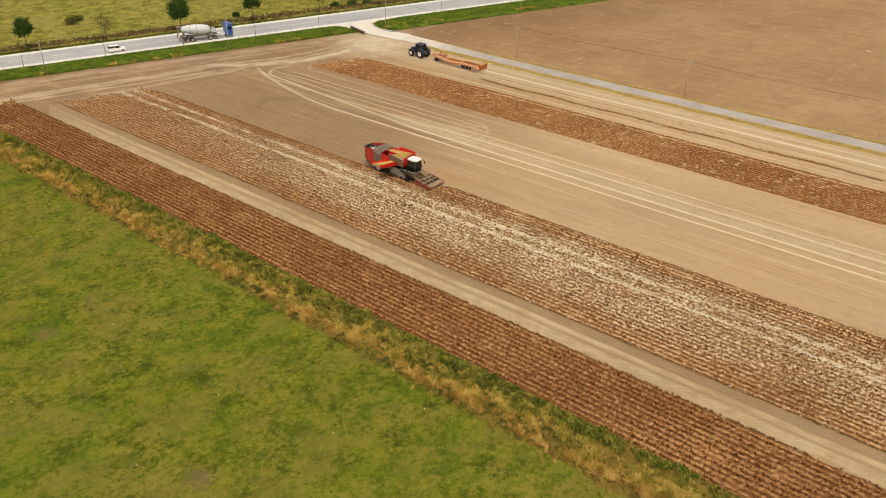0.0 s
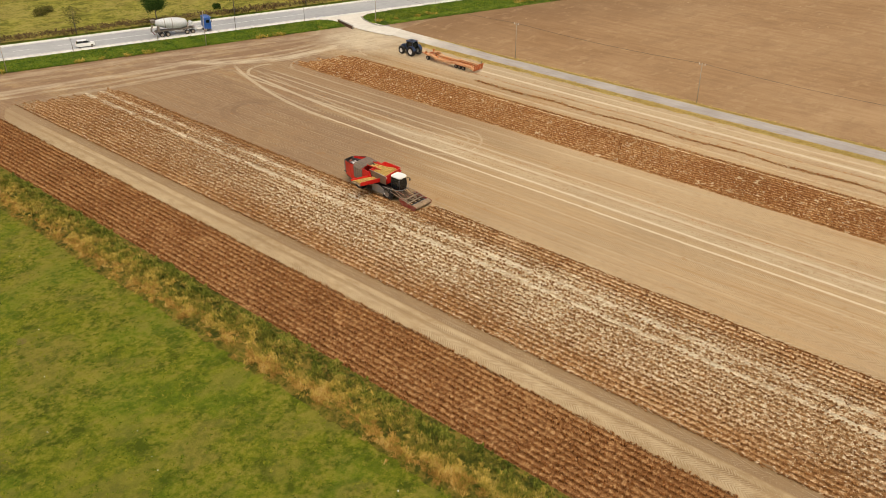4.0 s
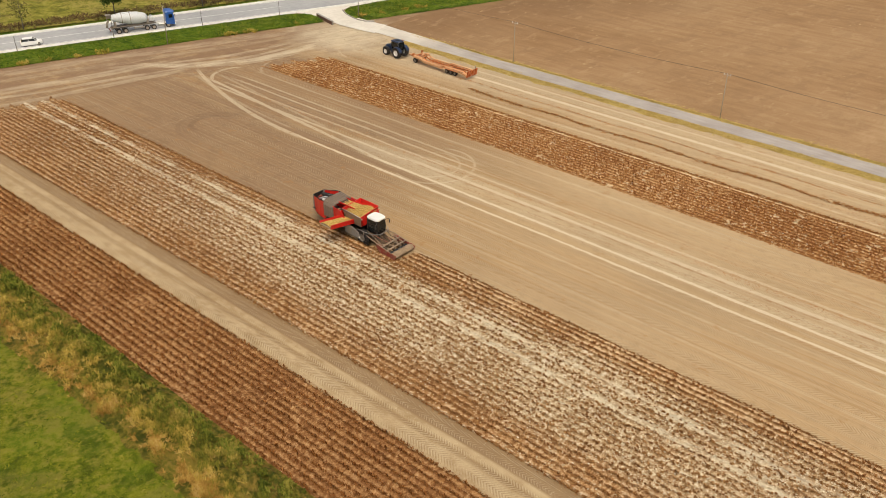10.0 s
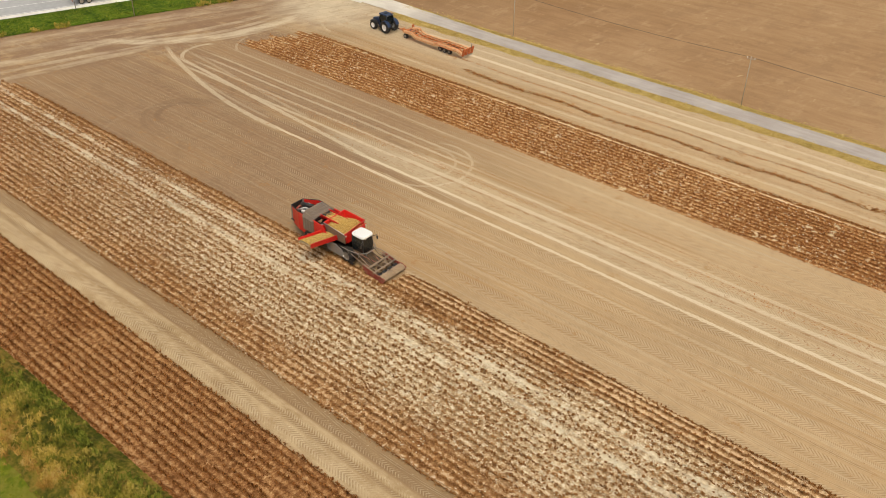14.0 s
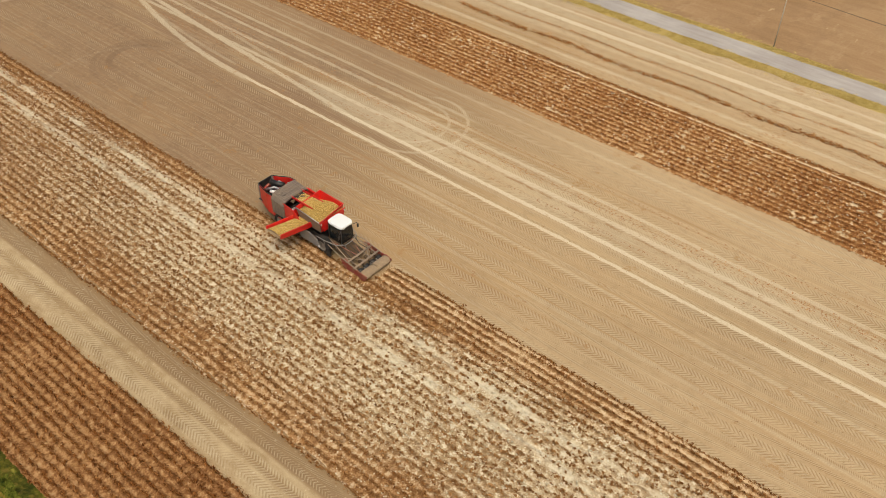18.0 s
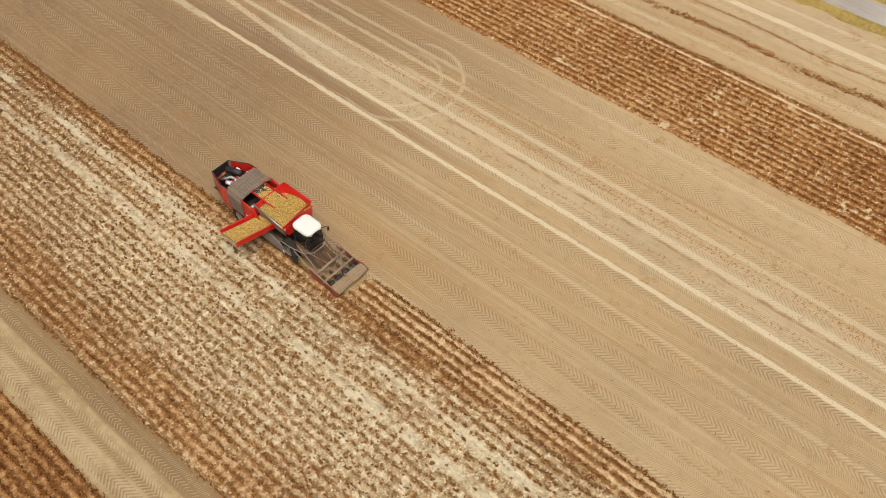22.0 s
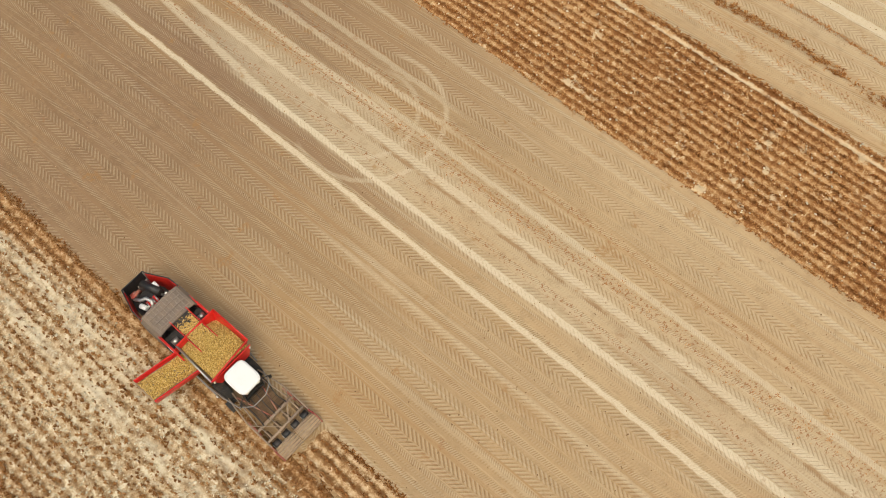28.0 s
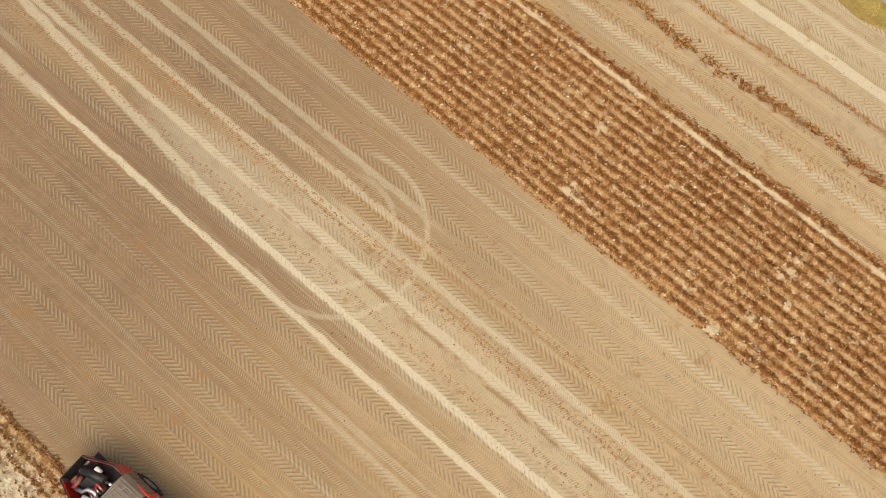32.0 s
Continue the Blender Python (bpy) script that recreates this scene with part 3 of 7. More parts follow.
def lane_mat():
    """Lane soil: pale and tread-marked, with a darker used wheel path along the main crop."""
    g = Graph("lane_soil")
    x, y, z, _ = g.pos()
    a, b, c = g.noise(0.05, 4), g.noise(1.1, 4, 0.65, 1.0, 0.1), g.noise(8.0, 4, 0.7)
    d = g.noise(0.8, 5, 0.7, 1.0, 0.5, 1.0, 6.0)
    v = g.m("ADD", g.m("MULTIPLY", a, 0.3), g.m("ADD", g.m("MULTIPLY", b, 0.3), g.m("ADD", g.m("MULTIPLY", c, 0.2), g.m("MULTIPLY", d, 0.2))))
    col = g.ramp(v, (0.38, (0.28, 0.182, 0.088)), (0.5, (0.38, 0.26, 0.138)), (0.62, (0.48, 0.355, 0.205)))
    xw = g.m("ADD", x, g.m("MULTIPLY", g.m("SUBTRACT", g.noise(0.1, 2), 0.5), 0.35))
    col = g.mix(g.m("MULTIPLY", g.m("MULTIPLY", g.step(xw, -21.45, -21.0), g.step(d, 0.3, 0.6, 0.6, 1.0)), 0.72), col, (0.235, 0.145, 0.075))
    col = g.mix(g.m("MULTIPLY", g.m("MULTIPLY", g.band(xw, -22.45, 0.1, 0.3), g.step(d, 0.35, 0.6, 0.2, 1.0)), 0.4), col, (0.25, 0.158, 0.08))
    col = g.mix(g.m("MULTIPLY", g.m("MULTIPLY", g.m("MAXIMUM", g.band(xw, -21.7, 0.25, 0.3), g.band(xw, -23.6, 0.6, 0.6)), g.step(d, 0.35, 0.6, 0.25, 1.0)), 0.4), col, (0.60, 0.475, 0.30))
    tread = lug = None
    for cx, half, pitch, slant, mirrored in ((-23.55, 0.6, 0.33, 1.0, True), (-22.25, 0.42, 0.3, -0.9, True), (-20.75, 0.3, 0.3, 0.9, True), (-20.12, 0.17, 0.165, 0.4, False)):
        off = g.m("SUBTRACT", xw, cx)
        side = g.m("ABSOLUTE", off)
        saw = g.m("PINGPONG", g.m("ADD", g.m("DIVIDE", y, pitch), g.m("ADD", g.m("MULTIPLY", side if mirrored else off, slant / pitch), g.m("MULTIPLY", c, 0.4))), 0.5)
        within = g.m("MULTIPLY", g.step(side, half + 0.05, half - 0.04), g.step(g.noise(0.6, 4, 0.7, 1.5, 0.4, 1.0, -cx), 0.38, 0.56, 0.15, 1.0))
        one, two = g.m("MULTIPLY", within, g.step(saw, 0.28, 0.4)), g.m("MULTIPLY", within, g.step(saw, 0.24, 0.1))
        tread, lug = (one, two) if tread is None else (g.m("MAXIMUM", tread, one), g.m("MAXIMUM", lug, two))
    col = g.mix(g.m("MULTIPLY", tread, 0.42), col, SOIL_TREAD)
    col = g.mix(g.m("MULTIPLY", lug, 0.32), col, SOIL_WHITE)
    col = g.mix(g.step(g.m("ADD", y, g.m("MULTIPLY", d, 14.0)), 150.0, 172.0, 0.0, 0.75), col, (0.33, 0.225, 0.13))
    crumb = g.step(g.noise(4.5, 4, 0.7, 1, 1, 1, 9.0), 0.6, 0.68)
    col = g.mix(g.m("MULTIPLY", crumb, 0.35), col, SOIL_LINE)
    return g.done(col, 0.95, bump=g.m("ADD", g.m("MULTIPLY", tread, -0.8), c), strength=0.55, dist=0.05)



M = {
    "bare": bare_field(),
    "crop_left": crop_soil("ridge_soil_dark", (0.14, 0.0551, 0.0174), (0.265, 0.125, 0.047), (0.41, 0.228, 0.1), (0.56, 0.38, 0.204), 0.45),
    "crop_main": crop_soil("ridge_soil_pale", (0.18, 0.08, 0.027), (0.345, 0.183, 0.077), (0.525, 0.34, 0.178), (0.73, 0.655, 0.49), 0.9, (-15.5, -4.4, 2.8), tone=-0.032),
    "crop_edge": crop_soil("ridge_soil_tan", (0.23, 0.115, 0.045), (0.42, 0.255, 0.125), (0.62, 0.45, 0.27), (0.70, 0.56, 0.37), 0.7, tone=-0.065),
    "crop_right": crop_soil("ridge_soil_rust", (0.185, 0.072, 0.0225), (0.33, 0.157, 0.0574), (0.52, 0.315, 0.148), (0.72, 0.585, 0.38), 0.7, gap=40.05, tone=-0.055),
    "lane": lane_mat(),
    "field": far_field_mat(),
    "gravel": gravel_mat(),
    "apron": simple_ground("pale_apron_concrete", (0.60, 0.55, 0.475), (0.71, 0.66, 0.58), (0.80, 0.75, 0.67), 0.12, 1.0, 9.0, 0.2, 0.02),
    "shoulder": simple_ground("pale_road_shoulder", (0.56, 0.54, 0.48), (0.72, 0.70, 0.64), (0.82, 0.80, 0.75), 0.4, 1.5, 9.0, 0.3, 0.03),
    "asphalt": simple_ground("grey_asphalt", (0.33, 0.33, 0.335), (0.40, 0.40, 0.405), (0.47, 0.465, 0.46), 0.08, 0.8, 14.0, 0.2, 0.01),
    "paint": simple_ground("white_road_paint", (0.62, 0.62, 0.60), (0.74, 0.74, 0.72), (0.8, 0.8, 0.78), 0.5, 3.0, 15.0, 0.1, 0.005),
    "meadow": meadow_mat("meadow_grass", (0.080, 0.105, 0.008), (0.165, 0.19, 0.012), (0.25, 0.252, 0.024), (0.335, 0.262, 0.055), 0.62, mud=((-61.5, 90.6, 2.4), (-64.0, 57.0, 2.2), (-54.0, 94.0, 1.0))),
    "far_meadow": meadow_mat("far_meadow_grass", (0.15, 0.15, 0.02), (0.28, 0.26, 0.042), (0.40, 0.355, 0.075), (0.42, 0.325, 0.10), 0.6, 0.5),
    "verge": meadow_mat("verge_grass", (0.042, 0.085, 0.006), (0.10, 0.165, 0.011), (0.175, 0.23, 0.02), (0.22, 0.185, 0.035), 0.3),
    "dry_verge": meadow_mat("dry_verge_grass", (0.40, 0.275, 0.075), (0.52, 0.37, 0.115), (0.62, 0.46, 0.17), (0.56, 0.37, 0.12), 0.5),
    "weed_soil": meadow_mat("weed_strip_ground", (0.06, 0.07, 0.01), (0.14, 0.13, 0.018), (0.25, 0.195, 0.033), (0.33, 0.2, 0.048), 0.55),
    "haulm_dark": blades_mat("dead_haulm_brown", (0.0765, 0.0246, 0.00588), (0.175, 0.0583, 0.0134), (0.28, 0.105, 0.0269), (0.42, 0.202, 0.0672), lo=0.22),
    "haulm_main": blades_mat("dead_haulm_grey_brown", (0.14, 0.053, 0.0155), (0.235, 0.095, 0.0285), (0.345, 0.152, 0.05), (0.49, 0.258, 0.103), lo=0.12, patch=0.25),
    "haulm_belt": blades_mat("dead_haulm_faded", (0.15, 0.064, 0.021), (0.24, 0.109, 0.037), (0.34, 0.17, 0.064), (0.48, 0.275, 0.12), lo=0.12, patch=0.25),
    "haulm_rust": blades_mat("dead_haulm_rust", (0.15, 0.051, 0.0135), (0.255, 0.094, 0.025), (0.36, 0.15, 0.044), (0.49, 0.25, 0.092), lo=0.10),
    "weed_green": blades_mat("green_weeds", (0.045, 0.064, 0.008), (0.095, 0.112, 0.013), (0.17, 0.175, 0.024), (0.30, 0.25, 0.05), patch=0.45),
    "weed_olive": blades_mat("olive_weeds", (0.075, 0.085, 0.011), (0.15, 0.145, 0.018), (0.25, 0.205, 0.033), (0.38, 0.28, 0.065), patch=0.5),
    "white_flower": blades_mat("white_umbels", (0.55, 0.55, 0.48), (0.75, 0.74, 0.68)),
    "weed_gold": blades_mat("golden_dry_grass", (0.13, 0.135, 0.016), (0.27, 0.215, 0.034), (0.43, 0.295, 0.055), (0.56, 0.405, 0.11), patch=0.5),
    "verge_blades": blades_mat("verge_grass_blades", (0.042, 0.08, 0.006), (0.085, 0.145, 0.009), (0.15, 0.205, 0.017), (0.24, 0.25, 0.035)),
    "weed_orange": blades_mat("orange_dry_grass", (0.20, 0.115, 0.02), (0.32, 0.18, 0.036), (0.44, 0.265, 0.06), (0.56, 0.385, 0.13), patch=0.45),
    "mat_dark": blades_mat("flattened_brown_haulm", (0.08, 0.0273, 0.00588), (0.155, 0.0564, 0.0134), (0.25, 0.0996, 0.0269), (0.4, 0.197, 0.0689)),
    "mat_rust": blades_mat("flattened_rust_haulm", (0.14, 0.047, 0.0118), (0.26, 0.0987, 0.026), (0.4, 0.179, 0.0538), (0.6, 0.338, 0.139)),
    "scrap_rust": blades_mat("scattered_rust_scraps", (0.26, 0.105, 0.032), (0.36, 0.155, 0.05), (0.46, 0.22, 0.08), (0.58, 0.33, 0.14)),
    "straw": blades_mat("straw_grass", (0.34, 0.235, 0.06), (0.47, 0.335, 0.10), (0.58, 0.43, 0.15), (0.66, 0.52, 0.22)),
    "grass": blades_mat("meadow_tufts", (0.06, 0.088, 0.007), (0.13, 0.16, 0.012), (0.22, 0.225, 0.02), (0.32, 0.28, 0.042), patch=0.4),
    "hedge": blades_mat("brown_ditch_growth", (0.06, 0.04, 0.018), (0.12, 0.075, 0.03), (0.19, 0.125, 0.048), (0.17, 0.15, 0.04)),
}

# ---- geometry helpers ----
def mesh_from(name, verts, faces):
    me = bpy.data.meshes.new(name)
    me.from_pydata([tuple(v) for v in verts], [], [tuple(f) for f in faces])
    me.update()
    return me


def fast_mesh(name, co, tris, quads=None):
    """Mesh from numpy arrays: co (n,3), triangles (m,3) and quads (k,4)."""
    me = bpy.data.meshes.new(name)
    loops = np.concatenate([tris.ravel(), quads.ravel()] if quads is not None else [tris.ravel()]).astype(np.int32)
    sizes = np.concatenate([np.full(len(tris), 3), np.full(len(quads) if quads is not None else 0, 4)]).astype(np.int32)
    me.vertices.add(len(co))
    me.vertices.foreach_set("co", co.astype(np.float32).ravel())
    me.loops.add(len(loops))
    me.loops.foreach_set("vertex_index", loops)
    me.polygons.add(len(sizes))
    me.polygons.foreach_set("loop_start", np.concatenate([[0], np.cumsum(sizes)[:-1]]).astype(np.int32))
    me.polygons.foreach_set("loop_total", sizes)
    me.update(calc_edges=True)
    me.validate()
    return me


def sheet(name, xs, ys, height, material, label, smooth=True, warp=None):
    """A gridded sheet of ground; height(X, Y) gives z, warp(X, Y) moves its points in the plane."""
    X, Y = np.meshgrid(np.asarray(xs, float), np.asarray(ys, float), indexing="ij")
    Z = height(X, Y)
    if warp:
        X, Y = warp(X, Y)
    n, m = X.shape
    co = np.stack([X.ravel(), Y.ravel(), Z.ravel()], 1)
    i = (np.arange(n - 1)[:, None] * m + np.arange(m - 1)[None]).ravel()
    quads = np.stack([i, i + m, i + m + 1, i + 1], 1)
    me = fast_mesh(name, co, np.zeros((0, 3), int), quads)
    me.materials.append(material)
    if smooth:
        me.polygons.foreach_set("use_smooth", np.ones(len(me.polygons), bool))
    return tagged(new(name, me), label, "ground", kind="structure")


RNG = np.random.default_rng(7)
RD = np.array((0.929, -0.371))  # along the public road
RN = np.array((0.371, 0.929))   # across it, away from the fields


def road_xy(p, q):
    return RD[0] * p + RN[0] * q, RD[1] * p + RN[1] * q


def waves(X, Y, seed, size, amp, count=5):
    """Cheap smooth unevenness from a few sine waves."""
    r = np.random.default_rng(seed)
    out = 0 * X
    for _ in range(count):
        a, k, ph = r.uniform(0, 6.28), r.uniform(0.5, 1.6) * 6.28 / size, r.uniform(0, 6.28)
        out = out + np.sin((X * np.cos(a) + Y * np.sin(a)) * k + ph)
    return out * amp / count


# ---- the ground: one wide sheet of soil, with fields, meadows and roads on it ----
def wide_axis(lo, hi, step):
    inner = np.arange(lo, hi + step, step)
    return np.concatenate([[-4800, -2500, -1200, -600, -350], inner, [350 + hi, 700 + hi, 1500 + hi, 4800]])


sheet("ground", wide_axis(-60, 130, 2.0), wide_axis(-60, 220, 2.0), lambda X, Y: waves(X, Y, 1, 9, 0.02), M["bare"], "tan harvested soil with tyre tread marks and pale wheel lines")

# meadow on the near side and grassland beyond the road
MEADOW_EDGE, WEED_EDGE, CROP_L, LANE_L, LANE_R, DUG, STRIP_L, STRIP_R = -40.4, -34.6, -34.4, -24.5, -19.7, -2.62, 29.45, 41.1
sheet("meadow", np.concatenate([[-4700, -2000, -900, -400, -220], np.arange(-170, -100, 1.5), np.arange(-100, MEADOW_EDGE + 0.1, 0.55)]), np.concatenate([[-4700, -1500, -500, -200], np.arange(-90, 10, 1.5), np.arange(10, 130, 0.6), np.arange(130, 186, 1.2), [200]]),
      lambda X, Y: 0.2 + waves(X, Y, 2, 13, 0.08) + waves(X, Y, 3, 3.1, 0.06) + np.where(X > -99, 0.09 * np.abs(waves(X, Y, 33, 2.3, 1.0)), 0.05), M["meadow"], "uneven green meadow with yellowed patches and tufts",
      warp=lambda X, Y: (X + np.where(X > -60, waves(X, Y, 21, 7, 0.5), 0), np.minimum(Y, (166.5 - 0.371 * X) / 0.929)))
def margin_height(X, Y):
    """Hummocks of grass on the margin, fading out towards the meadow and the crop."""
    across = np.clip((X - MEADOW_EDGE + 0.8) / 1.2, 0, 1) * np.clip((WEED_EDGE + 0.5 - X) / 0.6, 0, 1)
    lumps = np.abs(waves(X, Y, 4, 2.9, 1.0)) + 0.7 * np.abs(waves(X, Y, 44, 1.3, 1.0))
    return 0.10 + across * (0.04 + 0.62 * lumps) - 0.10 * np.exp(-((X + 36.3) / 0.35) ** 2)


sheet("weed_strip", np.arange(MEADOW_EDGE - 1.0, WEED_EDGE + 0.8, 0.25), np.concatenate([np.arange(-120, 0, 1.0), np.arange(0, 150, 0.3), np.arange(150, 182, 0.6)]), lambda X, Y: margin_height(X, Y), M["weed_soil"],
      "overgrown field margin of dry golden grass and green weeds")
sheet("lane", np.arange(LANE_L - 0.3, LANE_R + 0.5, 0.4), np.arange(-120, 178, 1.0), lambda X, Y: 0.08 - 0.02 * np.exp(-((X + 20.6) / 0.45) ** 2) - 0.012 * np.exp(-((X + 23.5) / 0.6) ** 2) + waves(X, Y, 5, 3, 0.012),
      M["lane"], "bare tan soil lane with tyre ruts between the crops",
      warp=lambda X, Y: (X + 0.03 * np.clip(Y - 156, 0, None) ** 2 + waves(X, Y, 26, 3, 0.25), np.minimum(Y, 167.0)))


def across_road(name, q0, q1, step, z, material, label, p0=-900.0, p1=900.0, amp=0.02, pstep=3.0, clip=None):
    qs = np.linspace(q0, q1, max(2, int(abs(q1 - q0) / step) + 1))
    ps = np.concatenate([[p0] if p0 < -150 else [], np.arange(max(p0, -150), min(p1, 130) + 0.01, pstep), [p1] if p1 > 130 else []])
    return sheet(name, ps, qs, lambda X, Y: z + waves(X, Y, len(name), 5, amp), material, label, warp=(lambda p, q: road_xy(clip(p, q), q)) if clip else road_xy)


VERGE0, ROAD0, ROAD1, HEDGE0, HEDGE1 = 168.6, 177.4, 189.6, 191.2, 197.0
across_road("far_meadow", HEDGE0 - 0.3, 4500, 40.0, 0.28, M["far_meadow"], "yellow-green rough grassland beyond the road", p0=-4500, p1=4500, amp=0.15, pstep=6.0)
across_road("verge_far", ROAD1 - 0.2, HEDGE0 + 0.8, 0.6, 0.09, M["verge"], "narrow green grass verge beyond the road")
def corner(q):
    return np.clip((q - VERGE0) / (ROAD0 - VERGE0), 0, 1)


across_road("verge_near_west", VERGE0, ROAD0 + 0.2, 0.8, 0.10, M["verge"], "lush green grass verge beside the road", p0=-900.0, p1=-6.5, amp=0.12, pstep=1.5,
            clip=lambda p, q: np.minimum(p, -7.0 - 7.0 * corner(q) ** 6))
across_road("verge_near_east", VERGE0 - 3.0, ROAD0 + 0.2, 0.8, 0.10, M["verge"], "lush green grass verge beside the road", p0=-1.0, p1=900.0, amp=0.12, pstep=1.5,
            clip=lambda p, q: np.maximum(p, -1.0 + 8.0 * corner(q) ** 7))
across_road("road_shoulder", ROAD0, ROAD1, 1.0, 0.16, M["shoulder"], "pale gravel shoulders of the country road", amp=0.0)
across_road("road", ROAD0 + 1.5, ROAD1 - 1.5, 1.0, 0.175, M["asphalt"], "grey asphalt country road with two lanes", amp=0.0)

# farm track, its verges and the brown field beyond
sheet("far_field", np.concatenate([np.arange(62.0, 200, 4.0), [300, 700, 1500, 4500]]), np.concatenate([[-4500, -1500, -500, -200], np.arange(-100, 152, 4.0)]),
      lambda X, Y: 0.04 + waves(X, Y, 8, 15, 0.04), M["field"], "brown harrowed field beyond the farm track", warp=lambda X, Y: (X, np.minimum(Y, (VERGE0 + 0.3 - 0.371 * X) / 0.929)))
sheet("track_verge", np.arange(55.1, 62.6, 0.5), np.arange(-300, 139, 1.5), lambda X, Y: 0.05 + waves(X, Y, 9, 3, 0.02) - 0.08 * np.clip(np.maximum(56.1 - X, X - 61.6), 0, 1), M["dry_verge"], "dry yellow grass verges along the farm track",
      warp=lambda X, Y: (X + waves(X, Y, 23, 5, 0.45) + waves(X, Y, 27, 1.7, 0.25), Y))
sheet("farm_track", np.arange(57.2, 60.71, 0.35), np.arange(-300, 157, 1.5), lambda X, Y: 0.085 + waves(X, Y, 10, 6, 0.012), M["gravel"], "grey gravel farm track",
      warp=lambda X, Y: (X + 1.7 * np.clip((Y - 118) / 30, 0, 1) - 1.6 * np.clip((Y - 120) / 35, 0, 1) * (61.0 - X) / 3.5 + waves(X, Y, 24, 4, 0.16), Y))


def apron():
    """Pale apron that fans out where the farm track meets the road."""
    left = [(57.0, 146.0), (56.5, 150.0), (56.2, 154.0), (56.4, 158.0), (57.0, 162.0), (57.2, 165.6), (56.0, 168.3), (52.5, 170.2)]
    right = [(62.6, 148.0), (61.4, 151.5), (61.0, 154.9), (61.5, 157.5), (62.3, 160.0), (63.8, 162.6), (67.0, 163.4), (72.0, 161.8)]
    rows = [[(a[0] + (b[0] - a[0]) * j / 8, a[1] + (b[1] - a[1]) * j / 8) for j in range(9)] for a, b in zip(left, right)]
    rows.append([road_xy(-16.0 + 25.0 * j / 8, ROAD0 + 0.3) for j in range(9)])
    verts = [(x, y, 0.10 + 0.008 * k) for k, row in enumerate(rows) for x, y in row]
    faces = [(k * 9 + j, k * 9 + j + 1, k * 9 + j + 10, k * 9 + j + 9) for k in range(len(rows) - 1) for j in range(8)]
    me = mesh_from("apron", verts, faces)
    me.materials.append(M["apron"])
    return tagged(new("apron", me), "pale gravelled apron where farm track meets road", "ground", kind="structure")


apron()

# ---- crops on ridges ----
ROW = 0.75


PLANT = 0.37


def hummock(X, Y, seed):
    """How high each planted spot stands on its ridge, 0 to 1, by row and place along it."""
    row = np.round(X / ROW)
    phase = np.modf(np.abs(np.sin(row * 12.9898 + seed) * 43758.5453))[0]
    along = Y / PLANT + phase + 0.25 * np.sin(Y * 1.7 + row)
    k = np.floor(along)
    lump = np.modf(np.abs(np.sin(k * 78.233 + row * 37.719 + seed) * 24634.6345))[0]
    return np.sin(np.pi * (along - k)) * (0.25 + 0.75 * lump)


def ridge_height(seed, amp):
    def height(X, Y):
        r = np.random.default_rng(seed)
        ridge = 0.5 + 0.5 * np.cos(2 * np.pi * X / ROW)
        return 0.04 + amp * ridge * (0.8 + 0.45 * hummock(X, Y, seed)) + r.normal(0, 0.018, X.shape)
    return height


def far_end(x):
    """Where the crops stop at the headland, by x."""
    ragged = 0.9 * np.sin(np.round(x / ROW) * 2.3) + 0.6 * np.sin(np.round(x / ROW) * 5.1 + 1.0)
    return ragged + np.where(x < LANE_R, 176.5 + 0.0 * x, np.where(x < 2, 160.0 - 0.40 * x, 147.0 - 0.42 * (x - 31.0)))


def crop(name, x0, x1, y0, y1, material, label, seed, amp=0.115):
    ys = np.concatenate([np.arange(y0, 20, 0.4), np.arange(20, 135, 0.125), np.arange(135, y1 + 0.01, 0.25)])
    ys = ys[ys <= y1]

    def warp(X, Y):
        end = far_end(X)
        return X + np.where((X < x0 + 0.2) | (X > x1 - 0.2), waves(X, Y, seed, 2.5, 0.07), 0), np.minimum(Y, end)
    ridge = ridge_height(seed, amp)

    def height(X, Y):
        inner = np.clip(np.minimum(X - x0, x1 - X) / 0.3, 0, 1) * np.clip((far_end(X) - Y) / 1.0, 0, 1)
        return ridge(X, Y) * inner - 0.05 * (1 - inner)
    return sheet(name, np.arange(x0, x1 + 0.01, 0.125), ys, height, material, label, smooth=False, warp=warp)


HARVEST_Y = 82.7  # front of the harvester's digging header
crop("crop_left", CROP_L - 0.3, LANE_L, -20, 178, M["crop_left"], "ridges of a brown withered potato crop", 11)
crop("crop_main", LANE_R, DUG, -20, 170, M["crop_main"], "ridges of a pale crusted potato crop with sparse withered haulm", 12)
crop("crop_edge", DUG, 0.0, -20, HARVEST_Y - 0.3, M["crop_edge"], "last four undug ridges of withered potatoes", 13)
crop("crop_right", STRIP_L, STRIP_R, -20, 150, M["crop_right"], "ridges of a rust-brown withered potato crop", 14)


